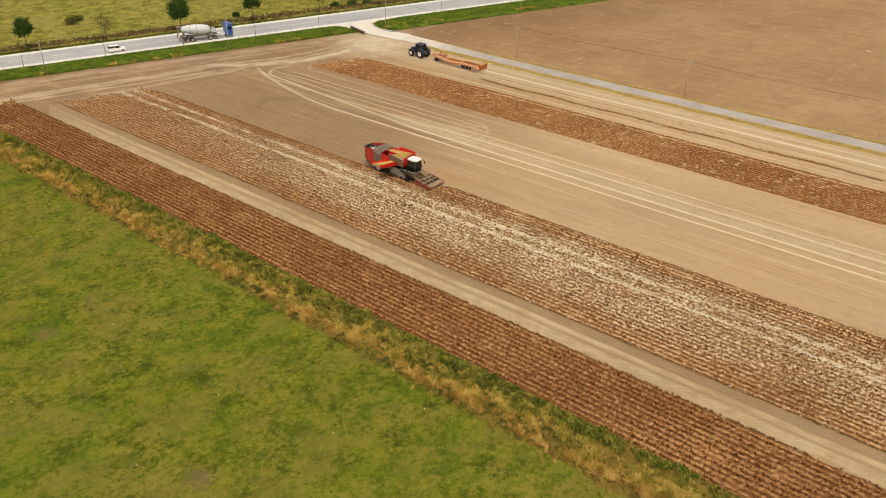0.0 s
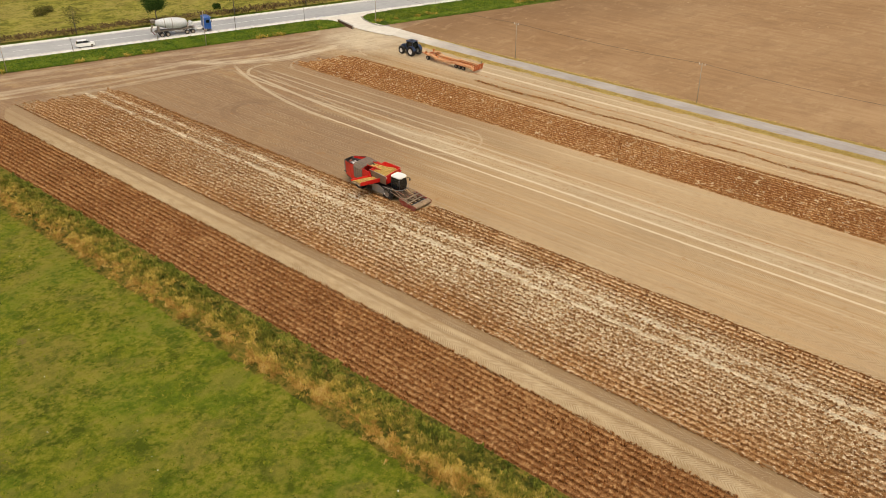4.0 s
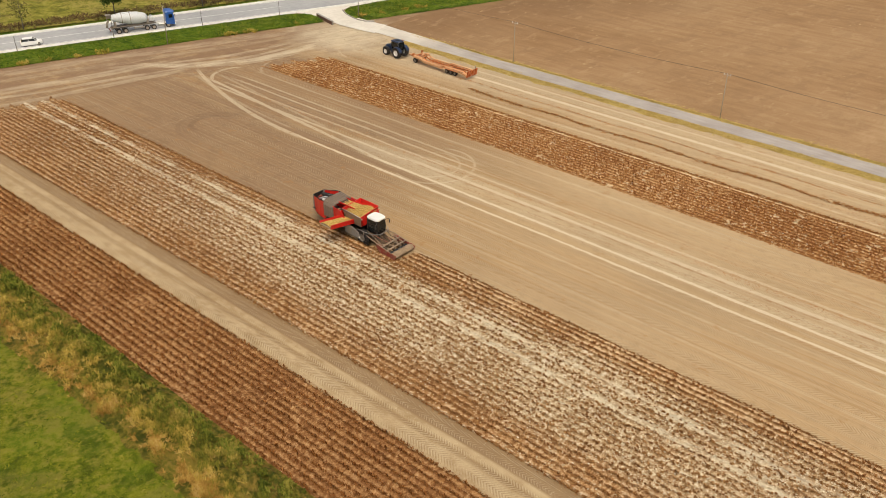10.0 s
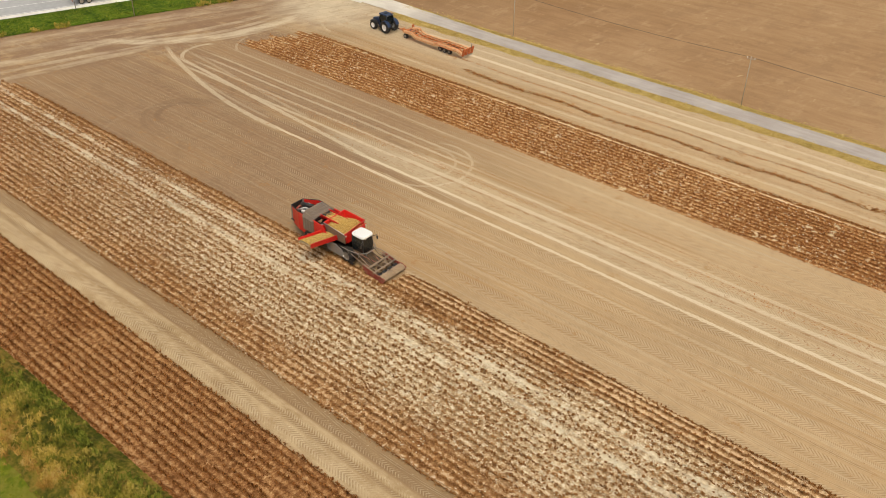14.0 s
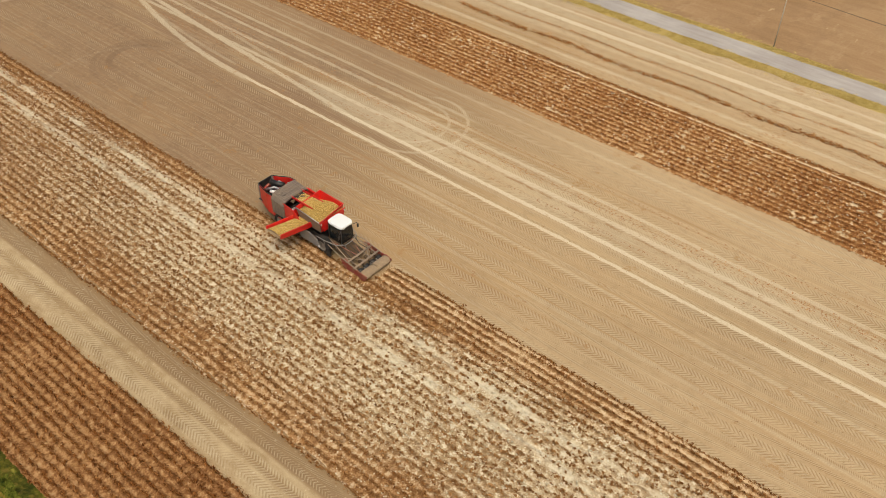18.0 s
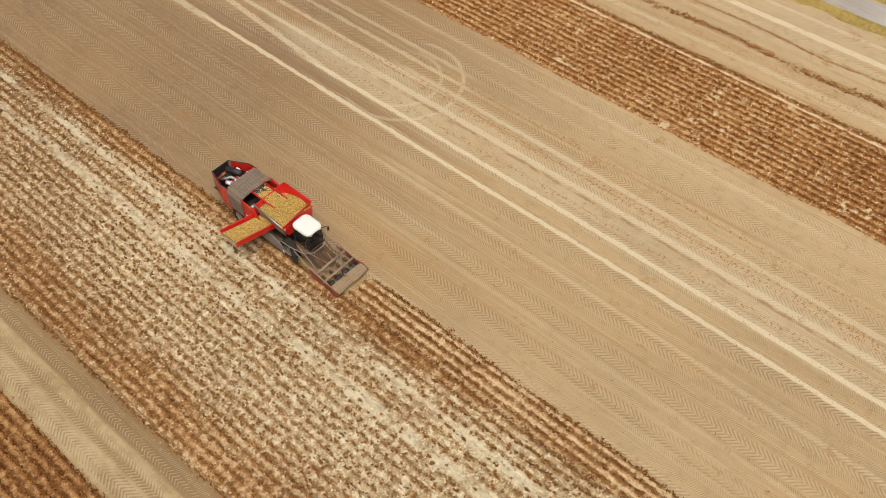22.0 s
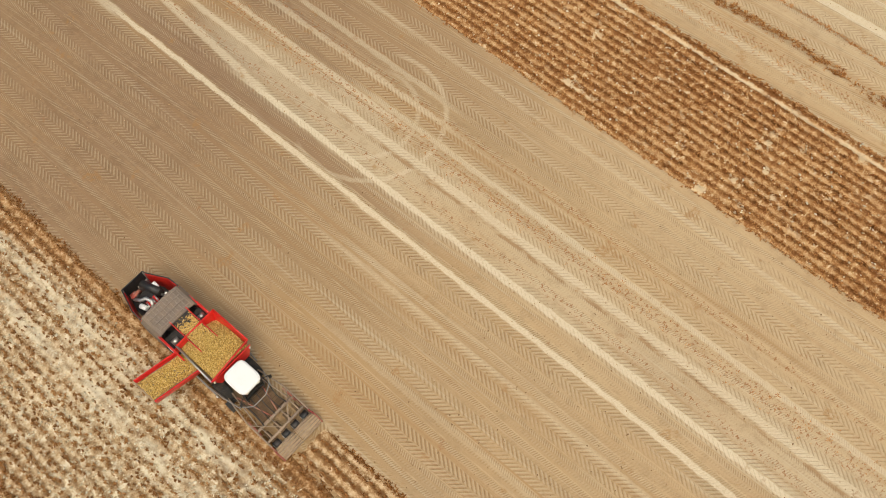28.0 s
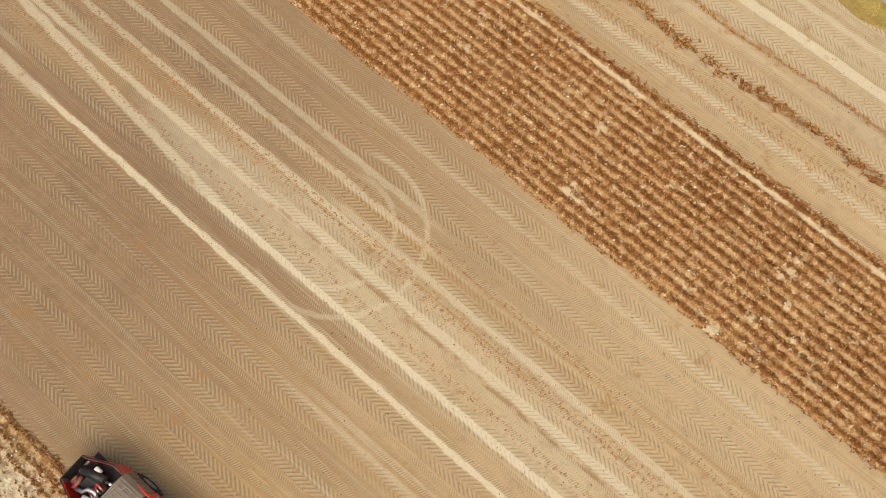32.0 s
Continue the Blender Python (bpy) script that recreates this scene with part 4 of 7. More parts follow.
def clumps(name, x, y, z, blades, length, width, lift, material, label, seed, category="plants", along=1.0):
    """Thousands of small plants: at each place some curved blades that lean outward."""
    r = np.random.default_rng(seed)
    n = len(x)
    k = n * blades
    px, py, pz = (np.repeat(v, blades) for v in (x, y, z))
    size = np.repeat(r.uniform(0.5, 1.5, n), blades)
    ang = r.uniform(0, 2 * np.pi, k)
    ln = length * size * r.uniform(0.5, 1.25, k)
    w = width * size * r.uniform(0.6, 1.4, k)
    up = lift * size * r.uniform(0.3, 1.2, k)
    cx, cy = px + r.normal(0, 0.2 * length * along, k), py + r.normal(0, 0.3 * length, k)
    dx, dy = np.cos(ang) * along, np.sin(ang)
    sx, sy = -dy * w / 2, dx * w / 2
    z0 = pz - 0.02
    mid, tip = 0.55, 1.0
    droop = r.uniform(0.2, 1.0, k)
    co = np.empty((k, 5, 3))
    co[:, 0] = np.stack([cx + sx, cy + sy, z0], 1)
    co[:, 1] = np.stack([cx - sx, cy - sy, z0], 1)
    co[:, 2] = np.stack([cx + dx * ln * mid - sx * 1.2, cy + dy * ln * mid - sy * 1.2, z0 + up], 1)
    co[:, 3] = np.stack([cx + dx * ln * mid + sx * 1.2, cy + dy * ln * mid + sy * 1.2, z0 + up], 1)
    co[:, 4] = np.stack([cx + dx * ln * tip, cy + dy * ln * tip, z0 + up * droop], 1)
    base = np.arange(k)[:, None] * 5
    me = fast_mesh(name, co.reshape(-1, 3), base + np.array([[3, 2, 4]]), base + np.array([[0, 1, 2, 3]]))
    me.materials.append(material)
    return tagged(new(name, me), label, category, kind="stuff")


def row_places(x0, x1, y0, y1, step, keep, seed, jitter=0.06, drop=None):
    r = np.random.default_rng(seed)
    rows = np.arange(math.ceil(x0 / ROW) * ROW, x1 + 0.01, ROW)
    X, Y = np.meshgrid(rows, np.arange(y0, y1, step), indexing="ij")
    X, Y = X.ravel() + r.normal(0, jitter, X.size), Y.ravel() + r.normal(0, step * 0.4, X.size)
    ok = (r.random(X.size) < keep * np.clip((far_end(X) - Y) / 7.0, 0.25, 1.0)) & (Y < far_end(X) - 0.3)
    if drop is not None:
        ok &= r.random(X.size) > drop(X, Y)
    X, Y = X[ok], Y[ok]
    return X, Y, 0.05 + 0.13 * (0.5 + 0.5 * np.cos(2 * np.pi * X / ROW))


def gap_drop(X, Y):
    return np.where((X > 39.7) & (X < 40.4), 0.97, 0.0)


def bare_drop(X, Y):
    patch = np.sin(X * 0.9 + Y * 0.21) + np.sin(Y * 0.37 - X * 0.5) + np.sin(Y * 0.11 + 1.3)
    xs = X - (Y - 70.0) * WHEEL_SKEW
    tracks = 0.88 * np.exp(-((xs - WHEEL_A) / 0.42) ** 2) + 0.88 * np.exp(-((xs - WHEEL_B) / 0.42) ** 2)
    return np.minimum(0.9, tracks + 0.2 * (patch > 0.9) * in_belt(X, Y))


def in_belt(X, Y):
    """1 in the crusted belt where the haulm has mostly rotted away."""
    edge = X + 1.2 * np.sin(Y * 0.31) + 0.9 * np.sin(Y * 0.83 + 1.0)
    across = np.clip((edge + 17.0) / 4.0, 0, 1) * np.clip((-4.2 - edge) / 1.2, 0, 1)
    return across * np.clip((150.0 - Y) / 60.0, 0.1, 1.0)


def belt_drop(X, Y):
    return np.maximum(bare_drop(X, Y), 0.93 * in_belt(X, Y))


def thin_patches(X, Y):
    patch = np.sin(X * 1.7 + Y * 0.43) + np.sin(Y * 0.71 - X * 0.9 + 2.0) + np.sin(Y * 0.23 + X * 0.31)
    return np.where(patch > 1.7, 0.75, 0.04)


def haulm(tag, x0, x1, y0, y1, dark, mat, label, seed, drop, tufts=(12, 0.145, 0.038, 0.22), flat=(7, 0.18, 0.032, 0.09), step=0.25, keep=0.95, jitter=0.075):
    """Withered haulm of one crop: standing tufts on the crests and straw flattened round them."""
    where = row_places(x0, x1, y0, y1, step, keep, seed, jitter, drop)
    clumps("withered_haulm_" + tag, *where, *tufts, dark, label, seed + 10, along=0.8)
    where = row_places(x0, x1, y0, y1, step, keep, seed + 20, 1.3 * jitter, drop)
    clumps("flattened_haulm_" + tag, *where, *flat, mat, label + ", flattened", seed + 30, along=0.75)


haulm("left", CROP_L, LANE_L, -19, 178, M["haulm_dark"], M["mat_dark"], "brown withered potato haulm along the ridges", 31, thin_patches)
clumps("withered_haulm_main", *row_places(LANE_R, DUG, -19, 168, 0.3, 0.95, 32, 0.115, bare_drop), 17, 0.12, 0.05, 0.14, M["haulm_belt"], "withered potato stalks on brown and pale ridges", 42, along=0.8)
clumps("stray_haulm_main", *row_places(LANE_R + 2.5, DUG - 0.5, -19, 150, 0.33, 0.8, 132, 0.26, bare_drop), 13, 0.1, 0.048, 0.14, M["haulm_belt"], "small brown stalks between the pale ridges", 142, along=0.9)
clumps("flattened_haulm_main", *row_places(LANE_R, DUG, -19, 168, 0.3, 0.95, 52, 0.06, belt_drop), 10, 0.15, 0.036, 0.1, M["mat_dark"], "brown withered haulm flattened beside the pale belt", 62, along=0.75)
haulm("edge", DUG + 0.3, -0.1, -19, HARVEST_Y - 0.6, M["haulm_main"], M["mat_dark"], "brown withered haulm on the last ridges", 33, thin_patches, (17, 0.125, 0.046, 0.2), (8, 0.14, 0.034, 0.08), step=0.3, keep=0.95, jitter=0.06)
haulm("right", STRIP_L, STRIP_R, 10, 148, M["haulm_rust"], M["mat_rust"], "rust-brown withered potato haulm along the ridges", 34, lambda X, Y: np.maximum(gap_drop(X, Y), thin_patches(X, Y)), (12, 0.135, 0.038, 0.18), (6, 0.16, 0.032, 0.08), step=0.28, jitter=0.075)


def scatter(x0, x1, y0, y1, count, seed, height=0.1):
    r = np.random.default_rng(seed)
    x, y = r.uniform(x0, x1, count), r.uniform(y0, y1, count)
    return x, y, np.full(count, height)


def lumpy(where, seed):
    """Gather plants into hummocks: thin them out between the lumps and raise the lumps."""
    x, y, z = where
    r = np.random.default_rng(seed)
    f = np.sin(y * 0.8 + 2.0 * np.sin(x * 1.1 + seed) + seed) + np.sin(y * 0.31 + x * 1.3) + np.sin(y * 1.7 - x * 2.3)
    keep = r.random(len(x)) < np.clip(0.5 + 0.42 * f, 0.05, 1.0)
    return x[keep], y[keep], (margin_height(x, y) + 0.10 * np.clip(f, 0, 2))[keep]


def row_scatter(cx, spread, y0, y1, count, seed, height=0.02, sway=0.25):
    r = np.random.default_rng(seed)
    y = r.uniform(y0, y1, count)
    y = y[r.random(count) > 0.45 * (np.sin(y * 0.9 + seed) + np.sin(y * 0.37 + 2 * seed) + np.sin(y * 1.9) > 0.8)]
    count = len(y)
    return cx + r.normal(0, spread, count) + sway * np.sin(y * 0.35), y, np.full(count, height)


clumps("weed_row_beside_track", *row_scatter(45.5, 0.26, 0, 112, 2700, 51), 10, 0.17, 0.03, 0.1, M["mat_rust"], "thin row of leftover withered haulm on bare soil", 61)
clumps("haulm_row_beside_track", *row_scatter(48.6, 0.08, 0, 118, 1300, 52), 9, 0.15, 0.024, 0.05, M["scrap_rust"], "thin broken line of rusty haulm on bare soil", 62)
for edge, mat, y1, seed in ((STRIP_L + 0.15, "mat_rust", 148, 81), (STRIP_R - 0.2, "mat_rust", 142, 82), (LANE_L - 0.1, "mat_dark", 172, 83), (LANE_R + 0.15, "mat_dark", 164, 84), (DUG - 0.1, "mat_dark", 158, 85), (-0.1, "mat_dark", HARVEST_Y - 1, 86)):
    clumps("edge_haulm", *row_scatter(edge, 0.1, 0, y1, 1900, seed, 0.02, 0.05), 7, 0.12, 0.03, 0.09, M[mat], "shreds of withered haulm along the crop's edge", seed + 10)
clumps("green_margin_weeds", *lumpy(row_scatter(-35.5, 0.45, 0, 180, 8200, 53, 0.1), 1), 11, 0.25, 0.06, 0.36, M["weed_green"], "dense green weeds along the crop's edge", 63)
clumps("olive_margin_weeds", *lumpy(row_scatter(-36.9, 0.8, 0, 180, 6400, 55, 0.08), 2), 14, 0.3, 0.05, 0.36, M["weed_olive"], "olive weeds and grass tufts on the field margin", 65)
clumps("golden_margin_grass", *lumpy(row_scatter(-38.1, 0.9, 0, 180, 7400, 54, 0.1), 3), 14, 0.36, 0.04, 0.34, M["weed_gold"], "dry golden grass on the field margin", 64)
clumps("orange_margin_grass", *lumpy(row_scatter(-39.3, 0.55, 0, 180, 6400, 155, 0.12), 4), 14, 0.36, 0.04, 0.3, M["weed_orange"], "faded orange grass along the meadow's edge", 165)
clumps("white_flowers", *scatter(-110, -41, 5, 165, 110, 257, 0.3), 5, 0.07, 0.07, 0.05, M["white_flower"], "scattered small white flowers in the meadow", 267)
clumps("meadow_tufts", *scatter(-130, -40.5, -10, 175, 24000, 56, 0.22), 6, 0.26, 0.07, 0.13, M["grass"], "dark grass tufts in the meadow", 66)
qx = RNG.uniform(-150, 90, 3200)
qq = RNG.uniform(VERGE0 + 0.2, ROAD0 - 0.6, 3200)
keepq = (qx < -7.5 - 7.0 * corner(qq) ** 6) | (qx > -0.5 + 8.0 * corner(qq) ** 7)
vx, vy = road_xy(qx[keepq], qq[keepq])
clumps("verge_tufts", vx, vy, np.full(len(vx), 0.1), 9, 0.42, 0.06, 0.26, M["verge_blades"], "long green grass on the road verge", 67)
qx = RNG.uniform(-150, 60, 2600)
vx, vy = road_xy(qx, VERGE0 + RNG.normal(0.5, 0.5, 2600))
keepq = ((qx < -9.5) | (qx > -1.0)) & (np.sin(qx * 0.19) + np.sin(qx * 0.47 + 1.0) + np.sin(qx * 1.3) > 1.2)
clumps("dry_verge_fringe", vx[keepq], vy[keepq], np.full(keepq.sum(), 0.08), 8, 0.5, 0.06, 0.4, M["weed_gold"], "dry grass fringe along the verge's foot", 68)
qx = RNG.uniform(-160, 110, 4200)
vx, vy = road_xy(qx, (HEDGE0 + HEDGE1) / 2 + RNG.normal(0, 1.3, 4200))
clumps("ditch_growth", vx, vy, np.full(4200, 0.15), 6, 0.6, 0.11, 0.45, M["hedge"], "brown overgrown ditch beyond the road", 69)
clumps("track_verge_grass", *(np.concatenate(z) for z in zip(row_scatter(56.3, 0.5, -40, 138, 2600, 57, 0.06), row_scatter(61.5, 0.4, -40, 140, 2200, 58, 0.06))), 5, 0.3, 0.04, 0.1, M["straw"],
       "dry yellow grass along the farm track", 70)
clumps("haulm_scraps", *row_scatter(19.8, 0.45, 20, 140, 900, 59, 0.0), 5, 0.15, 0.024, 0.05, M["scrap_rust"], "scraps of rusty haulm dropped on bare soil", 71)
clumps("haulm_scraps_beside_loader_path", *row_scatter(43.0, 0.3, 0, 120, 1100, 60, 0.0), 5, 0.15, 0.024, 0.05, M["scrap_rust"], "scraps of haulm on bare soil beside the crop", 72)

# ---- building helpers for things ----
def paint(name, color, rough=0.45, metal=0.0, dust=0.35, dust_color=(0.36, 0.25, 0.15), scale=1.5, coat=0.0, mottle=1.0):
    """Painted or bare surface with two scales of dust and wear."""
    g = Graph(name)
    a, b = g.noise(scale, 4, 0.6), g.noise(scale * 9, 3, 0.7)
    dark = tuple(c * (1.0 - 0.28 * mottle) for c in color)
    col = g.mix(g.step(b, 0.35, 0.7), color, dark)
    film = g.m("MULTIPLY", g.step(g.m("ADD", g.m("MULTIPLY", a, 0.7), g.m("MULTIPLY", b, 0.3)), 0.42, 0.66), dust)
    col = g.mix(film, col, dust_color)
    return g.done(col, g.m("MULTIPLY_ADD", film, 0.5, rough), metal, bump=b, strength=0.12, dist=0.01, Coat_Weight=coat)


P = {
    "red": paint("harvester_red", (0.72, 0.016, 0.014), 0.3, dust=0.08, coat=0.2, mottle=0.5),
    "red_dusty": paint("dusty_red", (0.33, 0.05, 0.035), 0.6, dust=0.6),
    "red_arm": paint("faded_red_steel", (0.40, 0.11, 0.07), 0.6, dust=0.75, dust_color=(0.42, 0.29, 0.2)),
    "grey_brown": paint("grey_brown_hood", (0.225, 0.172, 0.135), 0.6, dust=0.3),
    "hood_rib": paint("taupe_hood_rib", (0.28, 0.22, 0.175), 0.6, dust=0.3),
    "grey": paint("grey_sheet", (0.27, 0.255, 0.245), 0.5, dust=0.45),
    "black": paint("black_steel", (0.018, 0.018, 0.02), 0.5, dust=0.12),
    "tube": paint("dusty_steel_tube", (0.36, 0.265, 0.19), 0.6, 0.1, dust=0.6),
    "silver": paint("silver_pipe", (0.62, 0.60, 0.58), 0.35, 0.8, dust=0.15),
    "white": paint("white_roof", (0.86, 0.85, 0.83), 0.4, dust=0.03, mottle=0.1),
    "rubber": paint("tyre_rubber", (0.022, 0.021, 0.02), 0.85, dust=0.35, dust_color=(0.14, 0.10, 0.07)),
    "rim_grey": paint("rim_grey", (0.30, 0.26, 0.22), 0.6, dust=0.5),
    "rim_white": paint("rim_white", (0.9, 0.88, 0.85), 0.45, dust=0.05),
    "truck_blue": paint("cab_blue", (0.02, 0.11, 0.42), 0.3, dust=0.08, coat=0.3, mottle=0.4),
    "drum": paint("pale_drum_grey", (0.74, 0.76, 0.78), 0.4, dust=0.2, dust_color=(0.5, 0.49, 0.47)),
    "navy": paint("tractor_navy", (0.018, 0.04, 0.10), 0.3, dust=0.1, coat=0.3),
    "orange": paint("trailer_orange", (0.66, 0.21, 0.06), 0.5, dust=0.35, dust_color=(0.60, 0.35, 0.2)),
    "orange_pale": paint("worn_orange_deck", (0.74, 0.38, 0.17), 0.6, dust=0.5, dust_color=(0.66, 0.45, 0.28)),
    "orange_deep": paint("ramp_orange", (0.58, 0.12, 0.02), 0.5, dust=0.2),
    "pole_wood": paint("silvered_pole_wood", (0.46, 0.40, 0.33), 0.9, dust=0.5, dust_color=(0.44, 0.37, 0.29), scale=3.0),
    "wood": paint("weathered_pole_wood", (0.34, 0.27, 0.20), 0.9, dust=0.5, dust_color=(0.32, 0.26, 0.19), scale=3.0),
    "board": paint("dusty_tan_cover", (0.36, 0.25, 0.15), 0.9, dust=0.6, dust_color=(0.52, 0.38, 0.23), scale=3.0),
    "concrete": paint("weathered_concrete", (0.40, 0.37, 0.33), 0.9, dust=0.4, dust_color=(0.26, 0.22, 0.17)),
    "brick": paint("old_red_brick", (0.22, 0.11, 0.075), 0.9, dust=0.4, dust_color=(0.16, 0.12, 0.09)),
    "heap_web": paint("soil_covered_web", (0.13, 0.078, 0.042), 0.9, dust=0.6, dust_color=(0.24, 0.15, 0.085)),
    "lamp": paint("lamp_lens", (0.7, 0.62, 0.5), 0.2, dust=0.1),
    "wire": paint("dark_cable", (0.05, 0.045, 0.04), 0.6, dust=0.1),
    "bark": paint("tree_bark", (0.13, 0.105, 0.085), 0.9, dust=0.4, dust_color=(0.2, 0.17, 0.13), scale=4.0),
    "potato": blades_mat("potato_skin", (0.36, 0.215, 0.045), (0.53, 0.335, 0.08), (0.67, 0.455, 0.135), (0.77, 0.57, 0.24), rough=0.75),
    "heap": simple_ground("potato_heap_gaps", (0.18, 0.11, 0.03), (0.34, 0.23, 0.07), (0.50, 0.36, 0.12), 1.5, 6.0, 20.0, 0.8, 0.05),
    "leaf": blades_mat("tree_leaves", (0.014, 0.035, 0.006), (0.036, 0.075, 0.011), (0.065, 0.115, 0.02), (0.10, 0.15, 0.03)),
    "leaf_thin": blades_mat("sparse_leaves", (0.06, 0.07, 0.015), (0.11, 0.11, 0.025), (0.17, 0.15, 0.04), (0.22, 0.17, 0.05)),
}
gl = Graph("cab_glass")
P["glass"] = gl.done((0.02, 0.025, 0.027), 0.06, Transmission_Weight=0.35, IOR=1.45)


def part(name, bm, material, parent, label=""):
    me = bpy.data.meshes.new(name)
    bm.to_mesh(me)
    bm.free()
    me.materials.append(material)
    ob = new(name, me)
    ob.parent = parent
    if label:
        tagged(ob, label)
    return ob


def thing(name, m, label, category, group=""):
    e = new(name)
    e.matrix_basis = m
    return tagged(e, label, category, group)


def add_box(bm, c, s, bevel=0.02, m=None, taper=1.0):
    """A bevelled box of size s round c; taper narrows its top."""
    made = bmesh.ops.create_cube(bm, size=1.0)["verts"]
    for v in made:
        k = taper if v.co.z > 0 else 1.0
        v.co = Vector((v.co.x * s[0] * k, v.co.y * s[1] * k, v.co.z * s[2]))
    if bevel:
        edges = {e for v in made for e in v.link_edges}
        out = bmesh.ops.bevel(bm, geom=list(edges), offset=min(bevel, 0.3 * min(s)), segments=1, affect="EDGES")
        made = list({v for f in out["faces"] for v in f.verts} | {v for v in made if v.is_valid})
    t = Matrix.Translation(c) @ (m or Matrix())
    bmesh.ops.transform(bm, matrix=t, verts=made)
    return bm


def box(c, s, bevel=0.02, m=None, taper=1.0):
    return add_box(bmesh.new(), c, s, bevel, m, taper)


def add_rod(bm, a, b, r, r2=None, seg=8):
    a, b = Vector(a), Vector(b)
    d = b - a
    made = bmesh.ops.create_cone(bm, cap_ends=True, segments=seg, radius1=r, radius2=r if r2 is None else r2, depth=d.length)["verts"]
    m = Matrix.Translation((a + b) / 2) @ d.to_track_quat("Z", "Y").to_matrix().to_4x4()
    bmesh.ops.transform(bm, matrix=m, verts=made)
    for v in made:
        for f in v.link_faces:
            f.smooth = len(f.verts) == 4
    return bm


def rod(a, b, r, r2=None, seg=8):
    return add_rod(bmesh.new(), a, b, r, r2, seg)


def rods(points, r, seg=6):
    """One bent tube along the points."""
    pts = [Vector(p) for p in points]
    rings = []
    for k, p in enumerate(pts):
        d = (pts[min(k + 1, len(pts) - 1)] - pts[max(k - 1, 0)]).normalized()
        side = d.cross(Vector((0, 0, 1)) if abs(d.z) < 0.95 else Vector((0, 1, 0))).normalized()
        up = side.cross(d)
        rings.append([p + side * (r * math.cos(2 * math.pi * n / seg)) + up * (r * math.sin(2 * math.pi * n / seg)) for n in range(seg)])
    bm = hull(rings)
    for f in bm.faces:
        f.smooth = len(f.verts) == 4 and seg > 4
    return bm


def prism(points, axis, lo, hi, bevel=0.02):
    """A closed outline in the two axes other than axis, drawn out from lo to hi."""
    bm = bmesh.new()
    k = "xyz".index(axis)
    others = [n for n in range(3) if n != k]

    def place(p, v):
        co = [0.0, 0.0, 0.0]
        co[others[0]], co[others[1]], co[k] = p[0], p[1], v
        return bm.verts.new(co)
    a, b = [place(p, lo) for p in points], [place(p, hi) for p in points]
    n = len(points)
    bm.faces.new(a)
    bm.faces.new(b[::-1])
    for i in range(n):
        bm.faces.new((a[i], b[i], b[(i + 1) % n], a[(i + 1) % n]))
    bmesh.ops.recalc_face_normals(bm, faces=bm.faces)
    if bevel:
        bmesh.ops.bevel(bm, geom=list(bm.edges), offset=bevel, segments=1, affect="EDGES")
    return bm


def hull(rings, closed=True):
    """Skins a row of rings with equal numbers of points, capped at both ends."""
    bm = bmesh.new()
    rows = [[bm.verts.new(p) for p in ring] for ring in rings]
    n = len(rows[0])
    for a, b in zip(rows, rows[1:]):
        for i in range(n):
            bm.faces.new((a[i], a[(i + 1) % n], b[(i + 1) % n], b[i]))
    if closed:
        bm.faces.new(rows[0][::-1])
        bm.faces.new(rows[-1])
    bmesh.ops.recalc_face_normals(bm, faces=bm.faces)
    return bm


def wheel(parent, c, r, w, rim_mat, axis="x", lugs=True):
    """A tyre with rounded shoulders and lugs, and a dished rim with a hub, under parent."""
    hub = Matrix.Translation(c)
    rings, seg = [], 28
    prof = [(-w / 2, 0.58 * r), (-w / 2, 0.84 * r), (-0.42 * w, 0.95 * r), (-0.25 * w, r), (0.25 * w, r), (0.42 * w, 0.95 * r), (w / 2, 0.84 * r), (w / 2, 0.58 * r)]
    for k in range(seg):
        a = 2 * math.pi * k / seg
        rings.append([(u, math.cos(a) * q, math.sin(a) * q) for u, q in prof])
    bm = bmesh.new()
    rows = [[bm.verts.new(p) for p in ring] for ring in rings]
    for k in range(seg):
        for i in range(len(prof)):
            bm.faces.new((rows[k][i], rows[k][(i + 1) % len(prof)], rows[(k + 1) % seg][(i + 1) % len(prof)], rows[(k + 1) % seg][i]))
    if lugs:
        for k in range(seg):
            a = 2 * math.pi * (k + 0.5) / seg
            s = 1 if k % 2 else -1
            add_box(bm, (0, 0, 0), (w * 0.52, 0.10 * r, 0.07 * r), 0, Matrix.Rotation(a, 4, "X") @ Matrix.Translation((s * w * 0.22, 0, r * 1.0)) @ Matrix.Rotation(0.5 * s, 4, "Z"))
    bmesh.ops.recalc_face_normals(bm, faces=bm.faces)
    bmesh.ops.transform(bm, matrix=hub, verts=bm.verts)
    whole = part("wheel", bm, P["rubber"], parent)
    bm = bmesh.new()
    for s in (-1, 1):
        made = []
        prof2 = [(0.40 * w * s, 0.60 * r), (0.46 * w * s, 0.56 * r), (0.30 * w * s, 0.42 * r), (0.24 * w * s, 0.2 * r), (0.34 * w * s, 0.15 * r), (0.34 * w * s, 0.001)]
        rr = [[bm.verts.new((u, math.cos(2 * math.pi * k / 20) * q, math.sin(2 * math.pi * k / 20) * q)) for u, q in prof2] for k in range(20)]
        for k in range(20):
            for i in range(len(prof2) - 1):
                bm.faces.new((rr[k][i], rr[k][i + 1], rr[(k + 1) % 20][i + 1], rr[(k + 1) % 20][i]))
    bmesh.ops.recalc_face_normals(bm, faces=bm.faces)
    bmesh.ops.transform(bm, matrix=hub, verts=bm.verts)
    part("rim", bm, rim_mat, whole)
    return whole


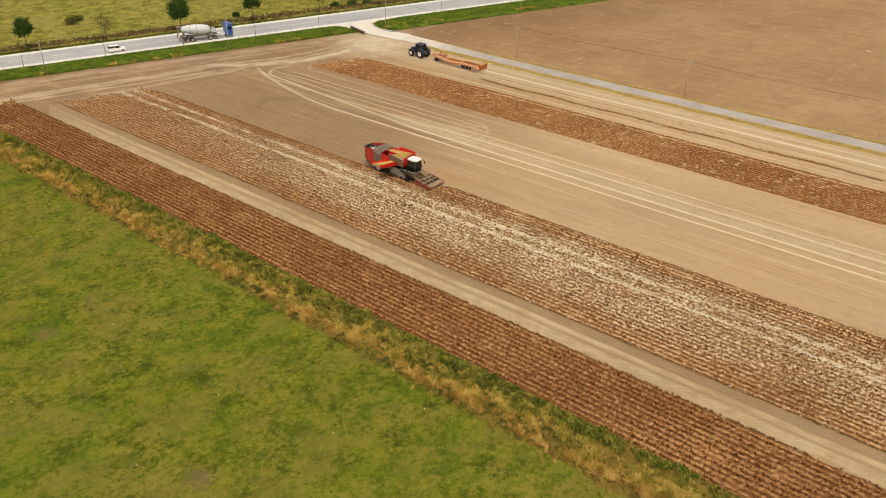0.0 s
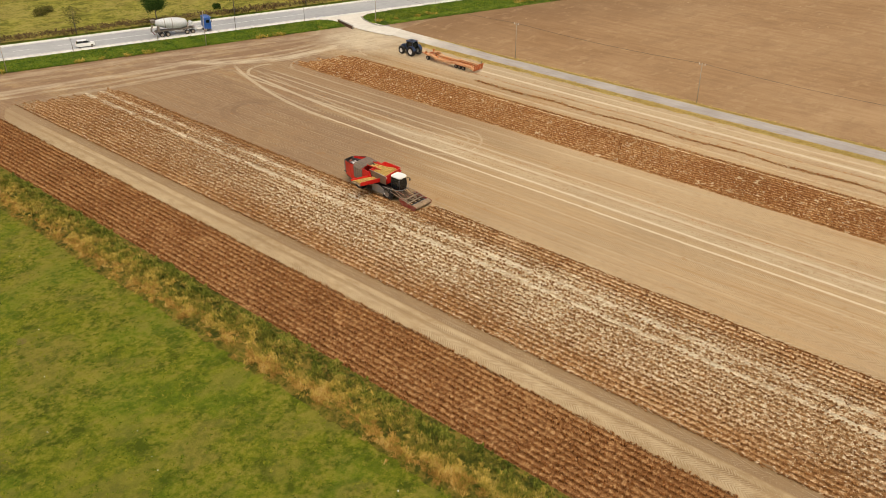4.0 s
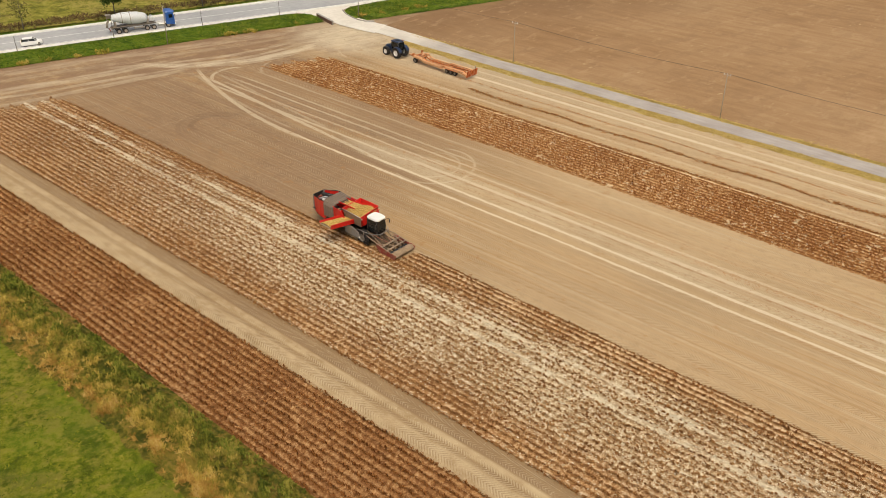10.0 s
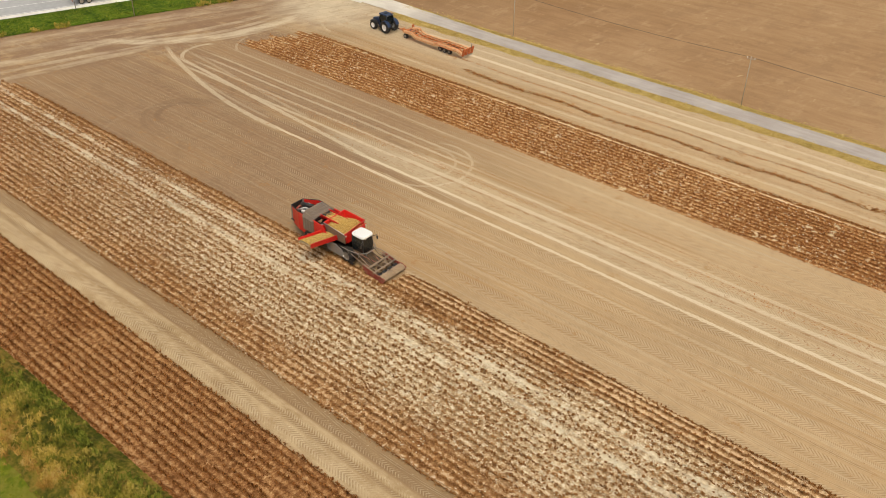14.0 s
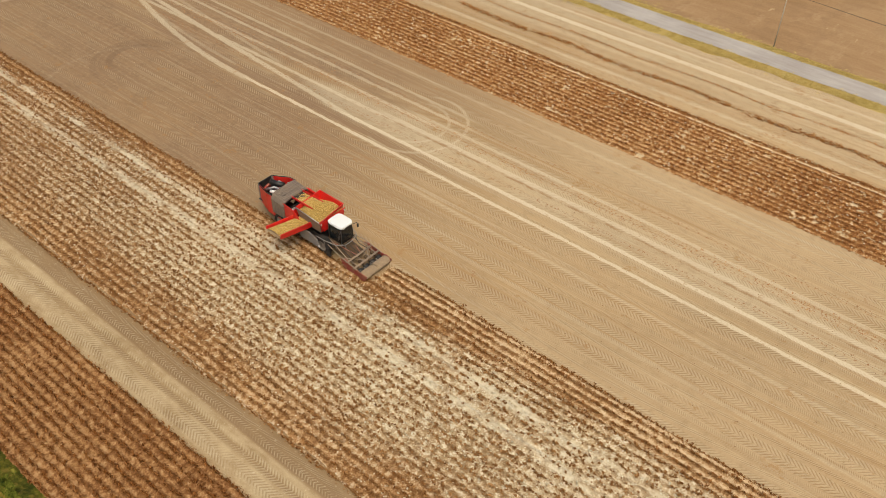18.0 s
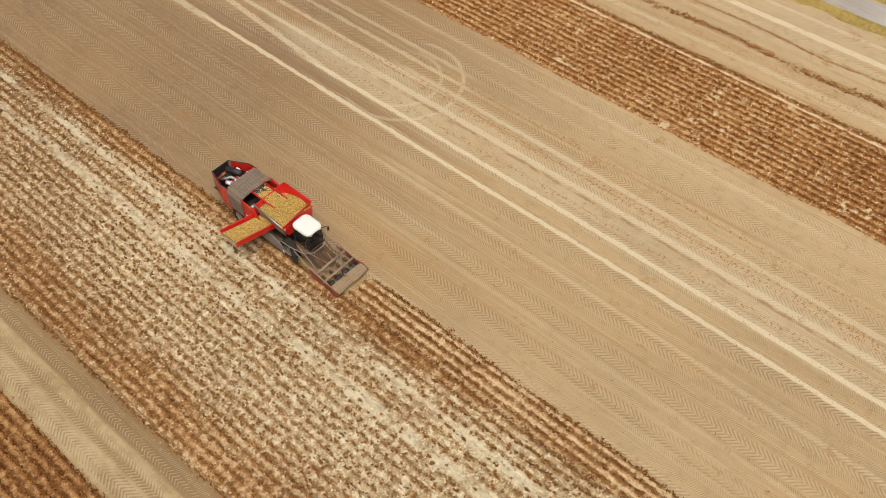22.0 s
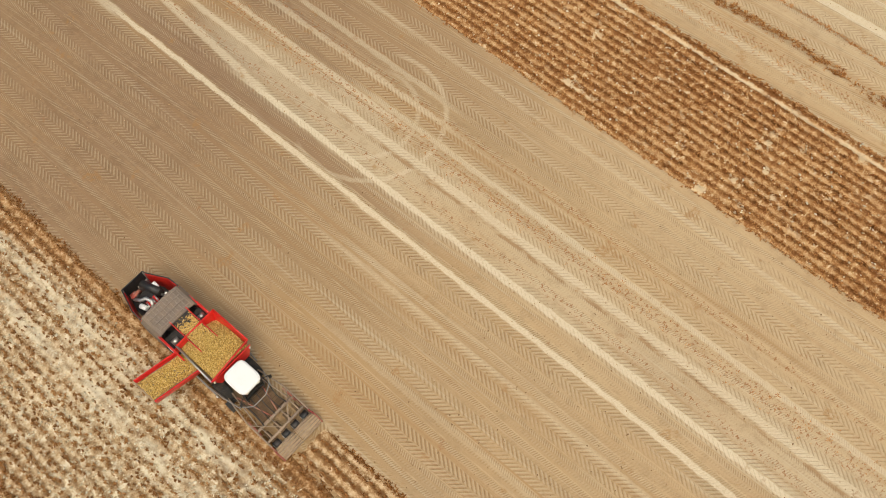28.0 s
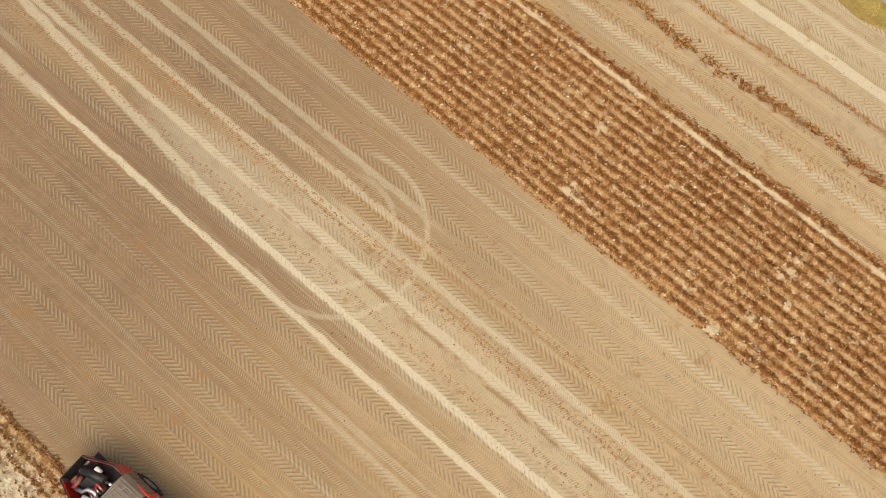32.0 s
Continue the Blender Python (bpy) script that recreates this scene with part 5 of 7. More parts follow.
def pellets(name, places, size, material, label, category):
    """Many small lumps as one heap: squashed octahedra with a lifted waist."""
    r = np.random.default_rng(len(places))
    n = len(places)
    base = np.array([(1, 0, 0), (0.3, 0.9, 0.1), (-0.8, 0.6, 0), (-1, -0.2, 0.1), (-0.2, -0.95, 0), (0.75, -0.65, 0), (0.05, 0, 0.85), (0, 0, -0.8)])
    tri = np.array([(i, (i + 1) % 6, 6) for i in range(6)] + [((i + 1) % 6, i, 7) for i in range(6)])
    ang = r.uniform(0, 6.28, n)
    sc = size * r.uniform(0.7, 1.3, n)[:, None] * np.stack([r.uniform(0.9, 1.4, n), r.uniform(0.7, 1.0, n), r.uniform(0.7, 1.0, n)], 1)
    v = base[None] * sc[:, None]
    c, s = np.cos(ang)[:, None], np.sin(ang)[:, None]
    v = np.stack([v[..., 0] * c - v[..., 1] * s, v[..., 0] * s + v[..., 1] * c, v[..., 2]], -1) + np.asarray(places)[:, None]
    me = fast_mesh(name, v.reshape(-1, 3), (np.arange(n)[:, None, None] * 8 + tri[None]).reshape(-1, 3))
    me.materials.append(material)
    return me


def clods(name, x, y, z, size, material, label):
    me = pellets(name, np.stack([x, y, z], 1), size, material, "", "")
    return tagged(new(name, me), label, "soil", kind="stuff")


pale_clod = blades_mat("pale_soil_clod", (0.44, 0.32, 0.19), (0.56, 0.455, 0.30), (0.67, 0.585, 0.43), (0.76, 0.69, 0.54), rough=0.95)
brown_clod = blades_mat("brown_soil_clod", (0.22, 0.13, 0.06), (0.32, 0.20, 0.10), (0.42, 0.28, 0.15), (0.52, 0.37, 0.21), rough=0.95)
cx = np.concatenate([RNG.normal(-8.5, 4.2, 9000), RNG.uniform(-19, -4, 3000)])
cx = cx[(cx > -19.4) & (cx < -3.6)]
clods("pale_soil_clods", cx, RNG.uniform(15, 150, len(cx)), np.full(len(cx), 0.12), 0.075, pale_clod, "pale crusted soil clods among the stalks")
cx = RNG.uniform(29.9, 41.0, 1200)
clods("pale_soil_clods_right", cx, RNG.uniform(10, 140, len(cx)), np.full(len(cx), 0.15), 0.085, pale_clod, "pale crusted soil clods among rusty haulm")
cx = RNG.uniform(0.2, 56, 7000)
cy = RNG.uniform(20, 160, 7000)
keepc = (cx < 29) | (cx > 41.6)
clods("small_soil_clods", cx[keepc], cy[keepc], np.full(keepc.sum(), 0.02), 0.045, brown_clod, "small loose clods on harvested soil")

# ---- potato harvester, facing -y; local y grows towards its rear ----
def build_harvester(m):
    h = thing("potato_harvester", m, "red self-propelled potato harvester with full hopper, working on the ridges", "harvester")
    chassis = part("chassis", box((0.1, 9.75, 1.05), (1.7, 9.9, 0.5), 0.05), P["black"], h, "black chassis beam")
    # wheels
    for x in (-1.15, 1.35):
        wheel(h, (x, 11.4, 0.95), 0.95, 0.78, P["rim_grey"])
    for x in (-1.05, 1.15):
        wheel(h, (x, 5.9, 0.9), 0.9, 0.7, P["rim_grey"])
    part("axle", rod((-1.1, 11.4, 0.95), (1.3, 11.4, 0.95), 0.16), P["black"], h)
    part("axle", rod((-1.0, 5.9, 0.9), (1.1, 5.9, 0.9), 0.16), P["black"], h)
    # rear engine housing: two tapering red side walls, a dark end and an open bay
    for x0, x1, x2 in ((-1.52, -0.95, 1), (1.62, 0.78, -1)):
        t = 0.08 * x2
        rings = [[(x0, 12.2, 1.25), (x0 + t, 12.2, 1.25), (x0 + t, 12.2, 3.32), (x0, 12.2, 3.32)],
                 [(x0 * 0.98, 13.2, 1.3), (x0 * 0.98 + t, 13.2, 1.3), (x0 * 0.98 + t, 13.2, 3.28), (x0 * 0.98, 13.2, 3.28)],
                 [(x1 * 1.08, 14.85, 1.4), (x1 * 1.08 + t, 14.85, 1.4), (x1 * 1.08 + t, 14.85, 3.2), (x1 * 1.08, 14.85, 3.2)]]
        part("engine_side", hull(rings), P["red"], h, "red side panel of the engine bay")
        rings = [[(x1 * 1.08, 14.85, 1.4), (x1 * 1.08 + t, 14.85, 1.4), (x1 * 1.08 + t, 14.85, 3.2), (x1 * 1.08, 14.85, 3.2)],
                 [(x1, 15.2, 1.5), (x1 + t, 15.2, 1.5), (x1 + t, 15.2, 3.12), (x1, 15.2, 3.12)]]
        part("rear_corner", hull(rings), P["grey"], h, "grey rear corner panel")
        part("bay_rail", rods([(x0 * 0.99, 12.25, 3.36), (x0 * 0.97, 13.2, 3.32), (x1 * 1.08, 14.85, 3.22), (x1, 15.15, 3.16)], 0.045), P["black"], h)
    part("rear_wall", box((-0.08, 15.18, 2.3), (1.72, 0.08, 1.6), 0.02), P["black"], h, "black rear grille")
    for k in range(6):
        part("rear_slat", box((-0.08, 15.24, 1.75 + 0.22 * k), (1.5, 0.05, 0.06), 0.01), P["grey"], h)
    part("bay_floor", box((0.0, 13.7, 1.7), (2.3, 2.9, 0.06), 0.0), P["black"], h)
    part("bay_rail", rod((-0.95, 15.15, 3.16), (0.78, 15.15, 3.16), 0.045), P["black"], h)
    engine = part("engine_block", box((-0.15, 13.4, 2.3), (1.05, 1.7, 0.8), 0.08), P["black"], h, "dark engine block in the open bay")
    part("muffler", rod((0.6, 13.0, 3.0), (0.2, 14.6, 2.95), 0.27, seg=16), P["black"], h, "dark exhaust muffler")
    part("exhaust_pipe", rods([(0.55, 12.9, 2.9), (0.75, 12.5, 3.0), (0.75, 12.4, 3.5)], 0.08), P["silver"], h)
    part("intake_pipe", rods([(-0.8, 14.1, 2.85), (-0.62, 13.55, 3.1), (-0.3, 13.35, 3.15), (-0.2, 12.9, 3.1), (-0.4, 12.5, 2.95)], 0.13, 10), P["silver"], h, "silver charge-air pipe")
    for k in range(3):
        part("valve_cover", box((-0.42 + 0.28 * k, 13.0, 2.8), (0.2, 0.6, 0.2), 0.03), P["red"], engine, "red valve cover")
    part("fan_shroud", rod((-0.5, 14.2, 2.8), (-0.52, 14.4, 2.9), 0.4, seg=20), P["red_dusty"], h, "red cooling fan shroud")
    part("fan_hub", rod((-0.5, 14.15, 2.78), (-0.52, 14.45, 2.92), 0.13, seg=12), P["silver"], h)
    for k in range(4):
        part("manifold", rods([(-0.55 + 0.22 * k, 12.65, 2.75), (-0.5 + 0.22 * k, 12.85, 3.0 + 0.04 * (k % 2)), (-0.45 + 0.22 * k, 13.2, 2.9)], 0.05, 8), P["silver"], h, "pale exhaust manifold pipe")
    part("air_filter", rod((-0.85, 13.3, 3.0), (-0.7, 12.75, 3.05), 0.17, seg=14), P["rim_white"], h, "pale air filter can")
    part("coolant_tank", box((0.72, 13.8, 2.9), (0.3, 0.5, 0.3), 0.06), P["rim_white"], h)
    part("battery_box", box((-0.6, 14.62, 2.5), (0.45, 0.35, 0.3), 0.03), P["red_dusty"], h)
    part("radiator", box((0.3, 14.75, 2.2), (0.8, 0.16, 1.0), 0.02), P["grey"], h)
    for k in range(4):
        part("hose", rods([(-0.9 + 0.3 * k, 12.5, 2.3), (-0.8 + 0.33 * k, 13.1, 2.5 + 0.05 * k), (-0.7 + 0.3 * k, 14.0, 2.3)], 0.035), P["black"], h)
    # grey-brown hood that bridges the body and folds down its sides
    ring = [(-1.62, 1.75), (-1.62, 3.1), (-1.38, 3.5), (-0.9, 3.62), (1.0, 3.62), (1.48, 3.5), (1.72, 3.1), (1.72, 1.75), (1.62, 1.75), (1.62, 3.0), (1.42, 3.38), (1.0, 3.5), (-0.9, 3.5), (-1.3, 3.38), (-1.52, 3.0), (-1.52, 1.75)]
    bm = bmesh.new()
    rows = [[bm.verts.new((x, y, z)) for x, z in ring] for y in (10.55, 12.25)]
    for i in range(len(ring)):
        bm.faces.new((rows[0][i], rows[0][(i + 1) % 16], rows[1][(i + 1) % 16], rows[1][i]))
    for i in range(7):
        for row in rows:
            bm.faces.new((row[i], row[i + 1], row[14 - i], row[15 - i]))
    bmesh.ops.recalc_face_normals(bm, faces=bm.faces)
    hood = part("hood", bm, P["grey_brown"], h, "grey-brown ribbed hood across the machine")
    for k in range(10):
        part("hood_rib", box((-1.2 + 0.277 * k, 11.4, 3.635), (0.05, 1.6, 0.05), 0.01), P["hood_rib"], hood)
    for k in range(4):
        part("hood_rib", box((0.05, 10.75 + 0.43 * k, 3.63), (2.6, 0.06, 0.05), 0.01), P["hood_rib"], hood)
    for s, x in ((-1, -1.63), (1, 1.73)):
        for k in range(4):
            part("hood_rib", box((x, 10.75 + 0.43 * k, 2.4), (0.04, 0.06, 1.2), 0.01), P["hood_rib"], hood)
    # red flanks between hopper and hood
    for x, s in ((-1.5, 1), (1.68, -1)):
        part("flank_panel", prism([(8.7, 1.35), (12.2, 1.25), (12.2, 3.0), (10.6, 3.35), (9.3, 3.35), (8.5, 2.5)], "x", min(x, x + 0.1 * s), max(x, x + 0.1 * s)), P["red"], h, "glossy red side panel")
        part("flank_stripe", box((x - 0.012 * s, 9.7, 2.0), (0.02, 1.3, 0.14), 0.0), P["white"], h, "pale lettering band as a plain bar")
        part("well_frame", rods([(x, 9.3, 3.38), (x, 10.6, 3.38)], 0.05), P["red"], h)
    part("well_floor", box((0.1, 9.95, 2.5), (3.0, 1.4, 0.06), 0.0), P["black"], h)
    for x in (-0.95, 1.25):
        part("well_motor", rod((x - 0.25, 10.0, 2.75), (x + 0.25, 10.0, 2.75), 0.2, seg=14), P["silver"], h, "silver drive motor")
        part("well_divider", box((x, 9.32, 3.1), (0.9, 0.06, 0.6), 0.01), P["red"], h)
    # hopper: flared walls of sheet, open on top
    lo = [(-0.95, 8.9, 2.0), (1.45, 8.9, 2.0), (1.45, 6.35, 2.0), (-0.95, 6.35, 2.0)]
    hi = [(-1.2, 9.3, 3.62), (1.95, 9.3, 3.78), (1.98, 6.2, 3.72), (-1.35, 5.95, 3.55)]
    for k in range(4):
        a, b, c, d = Vector(lo[k]), Vector(lo[(k + 1) % 4]), Vector(hi[(k + 1) % 4]), Vector(hi[k])
        n = (b - a).cross(d - a).normalized() * 0.06
        wall = hull([[a, b, c, d], [a + n, b + n, c + n, d + n]])
        part("hopper_wall", wall, P["red"] if k != 3 else P["tube"], h, "flared red hopper wall" if k != 3 else "worn steel hopper edge at the outlet")
        part("hopper_rim", rod(d, c, 0.05), P["red"] if k != 3 else P["silver"], h)
    part("hopper_floor", hull([[Vector(p) for p in lo], [Vector(p) - Vector((0, 0, 0.08)) for p in lo]]), P["black"], h)
    part("hopper_front_flap", prism([(-0.9, 2.3), (1.5, 2.3), (1.9, 3.5), (-1.25, 3.4)], "y", 5.92, 5.98, 0.01), P["red"], h, "red front plate of the hopper")
    for x in (-1.2, 1.75):
        part("marker_lamp", box((x, 5.88, 3.3), (0.14, 0.08, 0.2), 0.02), P["lamp"], h)
    # infeed conveyor with two red cheeks over the heap
    tilt = Matrix.Rotation(radians(-4), 4, "X")
    conveyor = part("infeed_conveyor", box((0.25, 9.25, 3.48), (1.25, 2.9, 0.1), 0.01, tilt), P["black"], h, "web conveyor that fills the hopper")
    for x in (-0.42, 0.92):
        part("conveyor_cheek", box((x, 9.25, 3.6), (0.06, 2.95, 0.22), 0.01, tilt), P["red"], conveyor, "red conveyor cheek")
    for k in range(11):
        part("web_bar", rod((-0.38, 8.0 + 0.25 * k, 3.63 - 0.017 * k), (0.88, 8.0 + 0.25 * k, 3.63 - 0.017 * k), 0.025, seg=6), P["tube"], conveyor)
    # unloading elevator swung out to the side
    fl = [(-0.9, 7.5, 2.35), (-0.9, 9.25, 2.35), (-4.4, 9.75, 2.75), (-4.4, 8.0, 2.75)]
    floor_v = [Vector(p) for p in fl]
    elev = part("unloading_elevator", hull([floor_v, [p - Vector((0, 0, 0.12)) for p in floor_v]]), P["tube"], h, "unloading elevator with worn belt")
    for i, j, up in ((0, 3, 0.42), (1, 2, 0.36)):
        a, b = floor_v[i], floor_v[j]
        s = 0.09 if i == 1 else -0.09
        ring = lambda p, k: [p + Vector((0, 0, -0.22)), p + Vector((0, s, -0.22)), p + Vector((0, s * 1.8, up * k)), p + Vector((0, s * 0.8, up * k))]
        part("elevator_side", hull([ring(a, 1.0), ring(b, 0.8)]), P["red"], elev, "red side wall of the elevator")
    part("elevator_roller", rod((-4.4, 8.0, 2.7), (-4.4, 9.75, 2.7), 0.1, seg=12), P["board"], elev)
    for k in range(3):
        part("elevator_brace", rod((-1.6 - k, 7.58 + 0.14 * k, 2.2 + 0.11 * k), (-2.2 - k, 7.66 + 0.14 * k, 2.75 + 0.11 * k), 0.035), P["red_dusty"], elev)
    part("elevator_ram", rod((-1.3, 8.4, 1.3), (-3.0, 8.7, 2.4), 0.07), P["silver"], elev)
    # grey guard under the elevator
    part("side_guard", prism([(5.9, 0.75), (8.5, 0.8), (8.7, 1.9), (7.2, 2.0), (6.2, 1.6)], "x", -1.62, -1.54), P["grey"], h, "grey sheet guard beside the track")
    part("side_guard", prism([(5.9, 0.75), (8.5, 0.8), (8.7, 1.9), (7.2, 2.0), (6.2, 1.6)], "x", 1.66, 1.74), P["grey"], h)
    part("guard_lamp", box((-1.66, 6.0, 1.0), (0.06, 0.14, 0.22), 0.02), P["white"], h)
    # cab
    cab = part("cab", hull([[(-0.55, 4.05, 1.55), (0.75, 4.05, 1.55), (0.75, 5.55, 1.55), (-0.55, 5.55, 1.55)], [(-0.62, 3.88, 2.3), (0.82, 3.88, 2.3), (0.82, 5.6, 2.3), (-0.62, 5.6, 2.3)],
                            [(-0.55, 4.0, 3.42), (0.75, 4.0, 3.42), (0.75, 5.55, 3.42), (-0.55, 5.55, 3.42)]]), P["glass"], h, "dark glazed driver's cab")
    for x, s in ((-0.6, -1), (0.8, 1)):
        for y in (3.95, 5.58):
            part("cab_post", rods([(x * 0.94, y + (0.1 if y < 5 else 0), 1.55), (x * 1.05, y, 2.3), (x * 0.94, y + (0.06 if y < 5 else 0), 3.42)], 0.05), P["black"], cab)
        part("mirror_arm", rods([(x, 3.95, 3.2), (x + 0.45 * s, 3.75, 3.25), (x + 0.5 * s, 3.75, 3.1)], 0.03), P["black"], cab)
        part("mirror", box((x + 0.52 * s, 3.75, 2.85), (0.2, 0.07, 0.42), 0.03), P["black"], cab)
    roof_rings = []
    for z, k in ((3.42, 0.9), (3.47, 1.0), (3.6, 1.0), (3.68, 0.9), (3.7, 0.55)):
        ring = []
        for n in range(28):
            a = 2 * math.pi * n / 28
            cx, sy = math.cos(a), math.sin(a)
            ring.append((0.1 + 0.84 * k * math.copysign(abs(cx) ** 0.45, cx), 4.76 + 0.97 * k * math.copysign(abs(sy) ** 0.45, sy), z))
        roof_rings.append(ring)
    part("cab_roof", hull(roof_rings), P["white"], cab, "white rounded cab roof")
    for x in (-0.35, 0.55):
        part("work_lamp", box((x, 3.8, 3.45), (0.22, 0.08, 0.12), 0.02), P["lamp"], cab)
    part("cab_floor", box((0.05, 5.0, 1.42), (2.1, 1.9, 0.12), 0.03), P["heap_web"], h, "dust-covered platform under the cab")
    part("handrail", rods([(-1.55, 6.4, 2.0), (-1.5, 5.4, 1.95), (-1.25, 4.1, 1.9), (-0.6, 3.5, 1.85), (0.4, 3.45, 1.9), (1.1, 3.8, 2.0), (1.35, 4.6, 2.1)], 0.04, 8), P["grey"], h, "pale grey bent handrail")
    for x, y in ((-1.5, 5.4), (-1.25, 4.1), (-0.6, 3.5), (1.1, 3.8)):
        part("rail_post", rod((x, y, 1.4), (x, y, 1.93), 0.035), P["rim_grey"], h)
    for k in range(4):
        part("ladder_step", box((-1.5, 4.9, 0.45 + 0.3 * k), (0.3, 0.5, 0.05), 0.01), P["black"], h)
    for k in range(5):
        a = -1.1 + 0.55 * k
        part("hydraulic_hose", rods([(a, 5.0, 1.35), (a * 0.9 + 0.1, 4.2, 1.55), (a * 0.8, 3.2, 1.2), (a * 0.9, 2.4, 1.1)], 0.03), P["black"], h)
    # digging header
    head = part("header_frame", rods([(-1.62, 2.45, 0.95), (1.62, 2.45, 0.95)], 0.11, 10), P["tube"], h, "dusty cross tube of the digging header")
    part("header_tube", rods([(-1.66, 1.5, 0.85), (1.66, 1.5, 0.85)], 0.09, 10), P["tube"], head)
    for x in (-1.6, 1.6):
        part("header_arm", rods([(x * 0.75, 5.6, 1.45), (x, 3.2, 1.25), (x, 1.1, 0.85)], 0.055, 8), P["tube"], head, "pale dusty lifting arm")
        part("header_side", prism([(0.1, 0.15), (2.7, 0.2), (3.1, 0.7), (2.4, 1.0), (1.0, 0.85), (0.05, 0.6)], "x", x - 0.04, x + 0.04), P["red_dusty"], head, "dusty red header side plate")
        part("wheel_guard", prism([(2.2, 0.55), (3.3, 0.7), (3.25, 1.15), (2.5, 1.2)], "x", x * 0.93 - 0.05, x * 0.93 + 0.05, 0.02), P["red_arm"], head, "dusty red guard plate")
        part("disc_coulter", rod((x * 1.04 - 0.03, 0.55, 0.42), (x * 1.04 + 0.03, 0.55, 0.42), 0.42, seg=20), P["red_dusty"], head, "red disc coulter")
        part("lift_ram", rod((x * 0.55, 5.2, 1.75), (x * 0.8, 2.6, 1.05), 0.045), P["tube"], head)
        part("strut", rod((x, 3.0, 1.25), (x * 0.15, 1.5, 0.95), 0.035), P["tube"], head)
        part("strut", rod((x * 0.15, 2.5, 1.0), (x * 0.55, 4.8, 1.6), 0.04), P["red_arm"], head)
    for k in range(4):
        x = -1.2 + 0.8 * k
        unit = part("row_unit", box((x, 1.75, 0.62), (0.32, 0.8, 0.3), 0.05), P["heap_web"], head, "soil-caked row digging unit")
        part("depth_roller", rod((x - 0.24, 1.15, 0.42), (x + 0.24, 1.15, 0.42), 0.26, seg=16), P["black"], unit)
        part("roller_cap", rod((x - 0.27, 1.15, 0.42), (x - 0.24, 1.15, 0.42), 0.14, seg=12), P["silver"], unit)
        part("roller_cap", rod((x + 0.24, 1.15, 0.42), (x + 0.27, 1.15, 0.42), 0.14, seg=12), P["silver"], unit)
        part("link", rod((x, 2.45, 1.0), (x, 1.5, 0.9), 0.045), P["tube"], unit)
    part("sieve_web", box((0.0, 3.9, 0.85), (1.9, 2.7, 0.1), 0.01, Matrix.Rotation(radians(12), 4, "X")), P["heap_web"], head, "soil-covered sieving web")
    for k in range(12):
        part("web_bar", rod((-0.95, 2.7 + 0.21 * k, 0.67 + 0.045 * k), (0.95, 2.7 + 0.21 * k, 0.67 + 0.045 * k), 0.018, seg=6), P["heap_web"], head)
    arc = [(0.47 + 0.49 * math.cos(a), 0.42 + 0.36 * math.sin(a)) for a in np.linspace(0.0, math.pi, 9)]
    arc += [(0.47 + 0.43 * math.cos(a), 0.42 + 0.30 * math.sin(a)) for a in np.linspace(math.pi, 0.0, 9)]
    cover = None
    for lo, hi in ((-1.6, -0.03), (0.03, 1.6)):
        half = part("front_cover", prism(arc, "x", lo, hi, 0.0), P["board"], head, "dusty tan ribbed cover in front of the diggers")
        cover = cover or half
        for a in np.linspace(0.35, math.pi - 0.35, 7):
            y, z = 0.47 + 0.5 * math.cos(a), 0.42 + 0.37 * math.sin(a)
            part("cover_ridge", rod((lo + 0.02, y, z), (hi - 0.02, y, z), 0.028, seg=6), P["tube"], half)
    for x in (-1.63, 1.63):
        part("cover_end", box((x, 0.4, 0.6), (0.08, 0.95, 0.3), 0.03), P["red_dusty"], cover)
    # the hood and engine bay stand higher than the hopper and close in towards the tail
    for ob in h.children_recursive:
        if ob.name.split(".")[0] in ("wheel", "rim", "hub", "bolt", "axle", "chassis"):
            continue
        for v in ob.data.vertices:
            if v.co.y > 10.2:
                v.co.z += 0.34 * min(1.0, (v.co.y - 10.2) / 0.9) * min(1.0, max(0.0, (v.co.z - 1.3) / 1.6))
            if v.co.y > 12.2:
                v.co.y = 12.2 + (v.co.y - 12.2) * 0.9
    return h


HARVEST = Matrix.Translation((-1.55, HARVEST_Y, 0.0))
build_harvester(HARVEST)


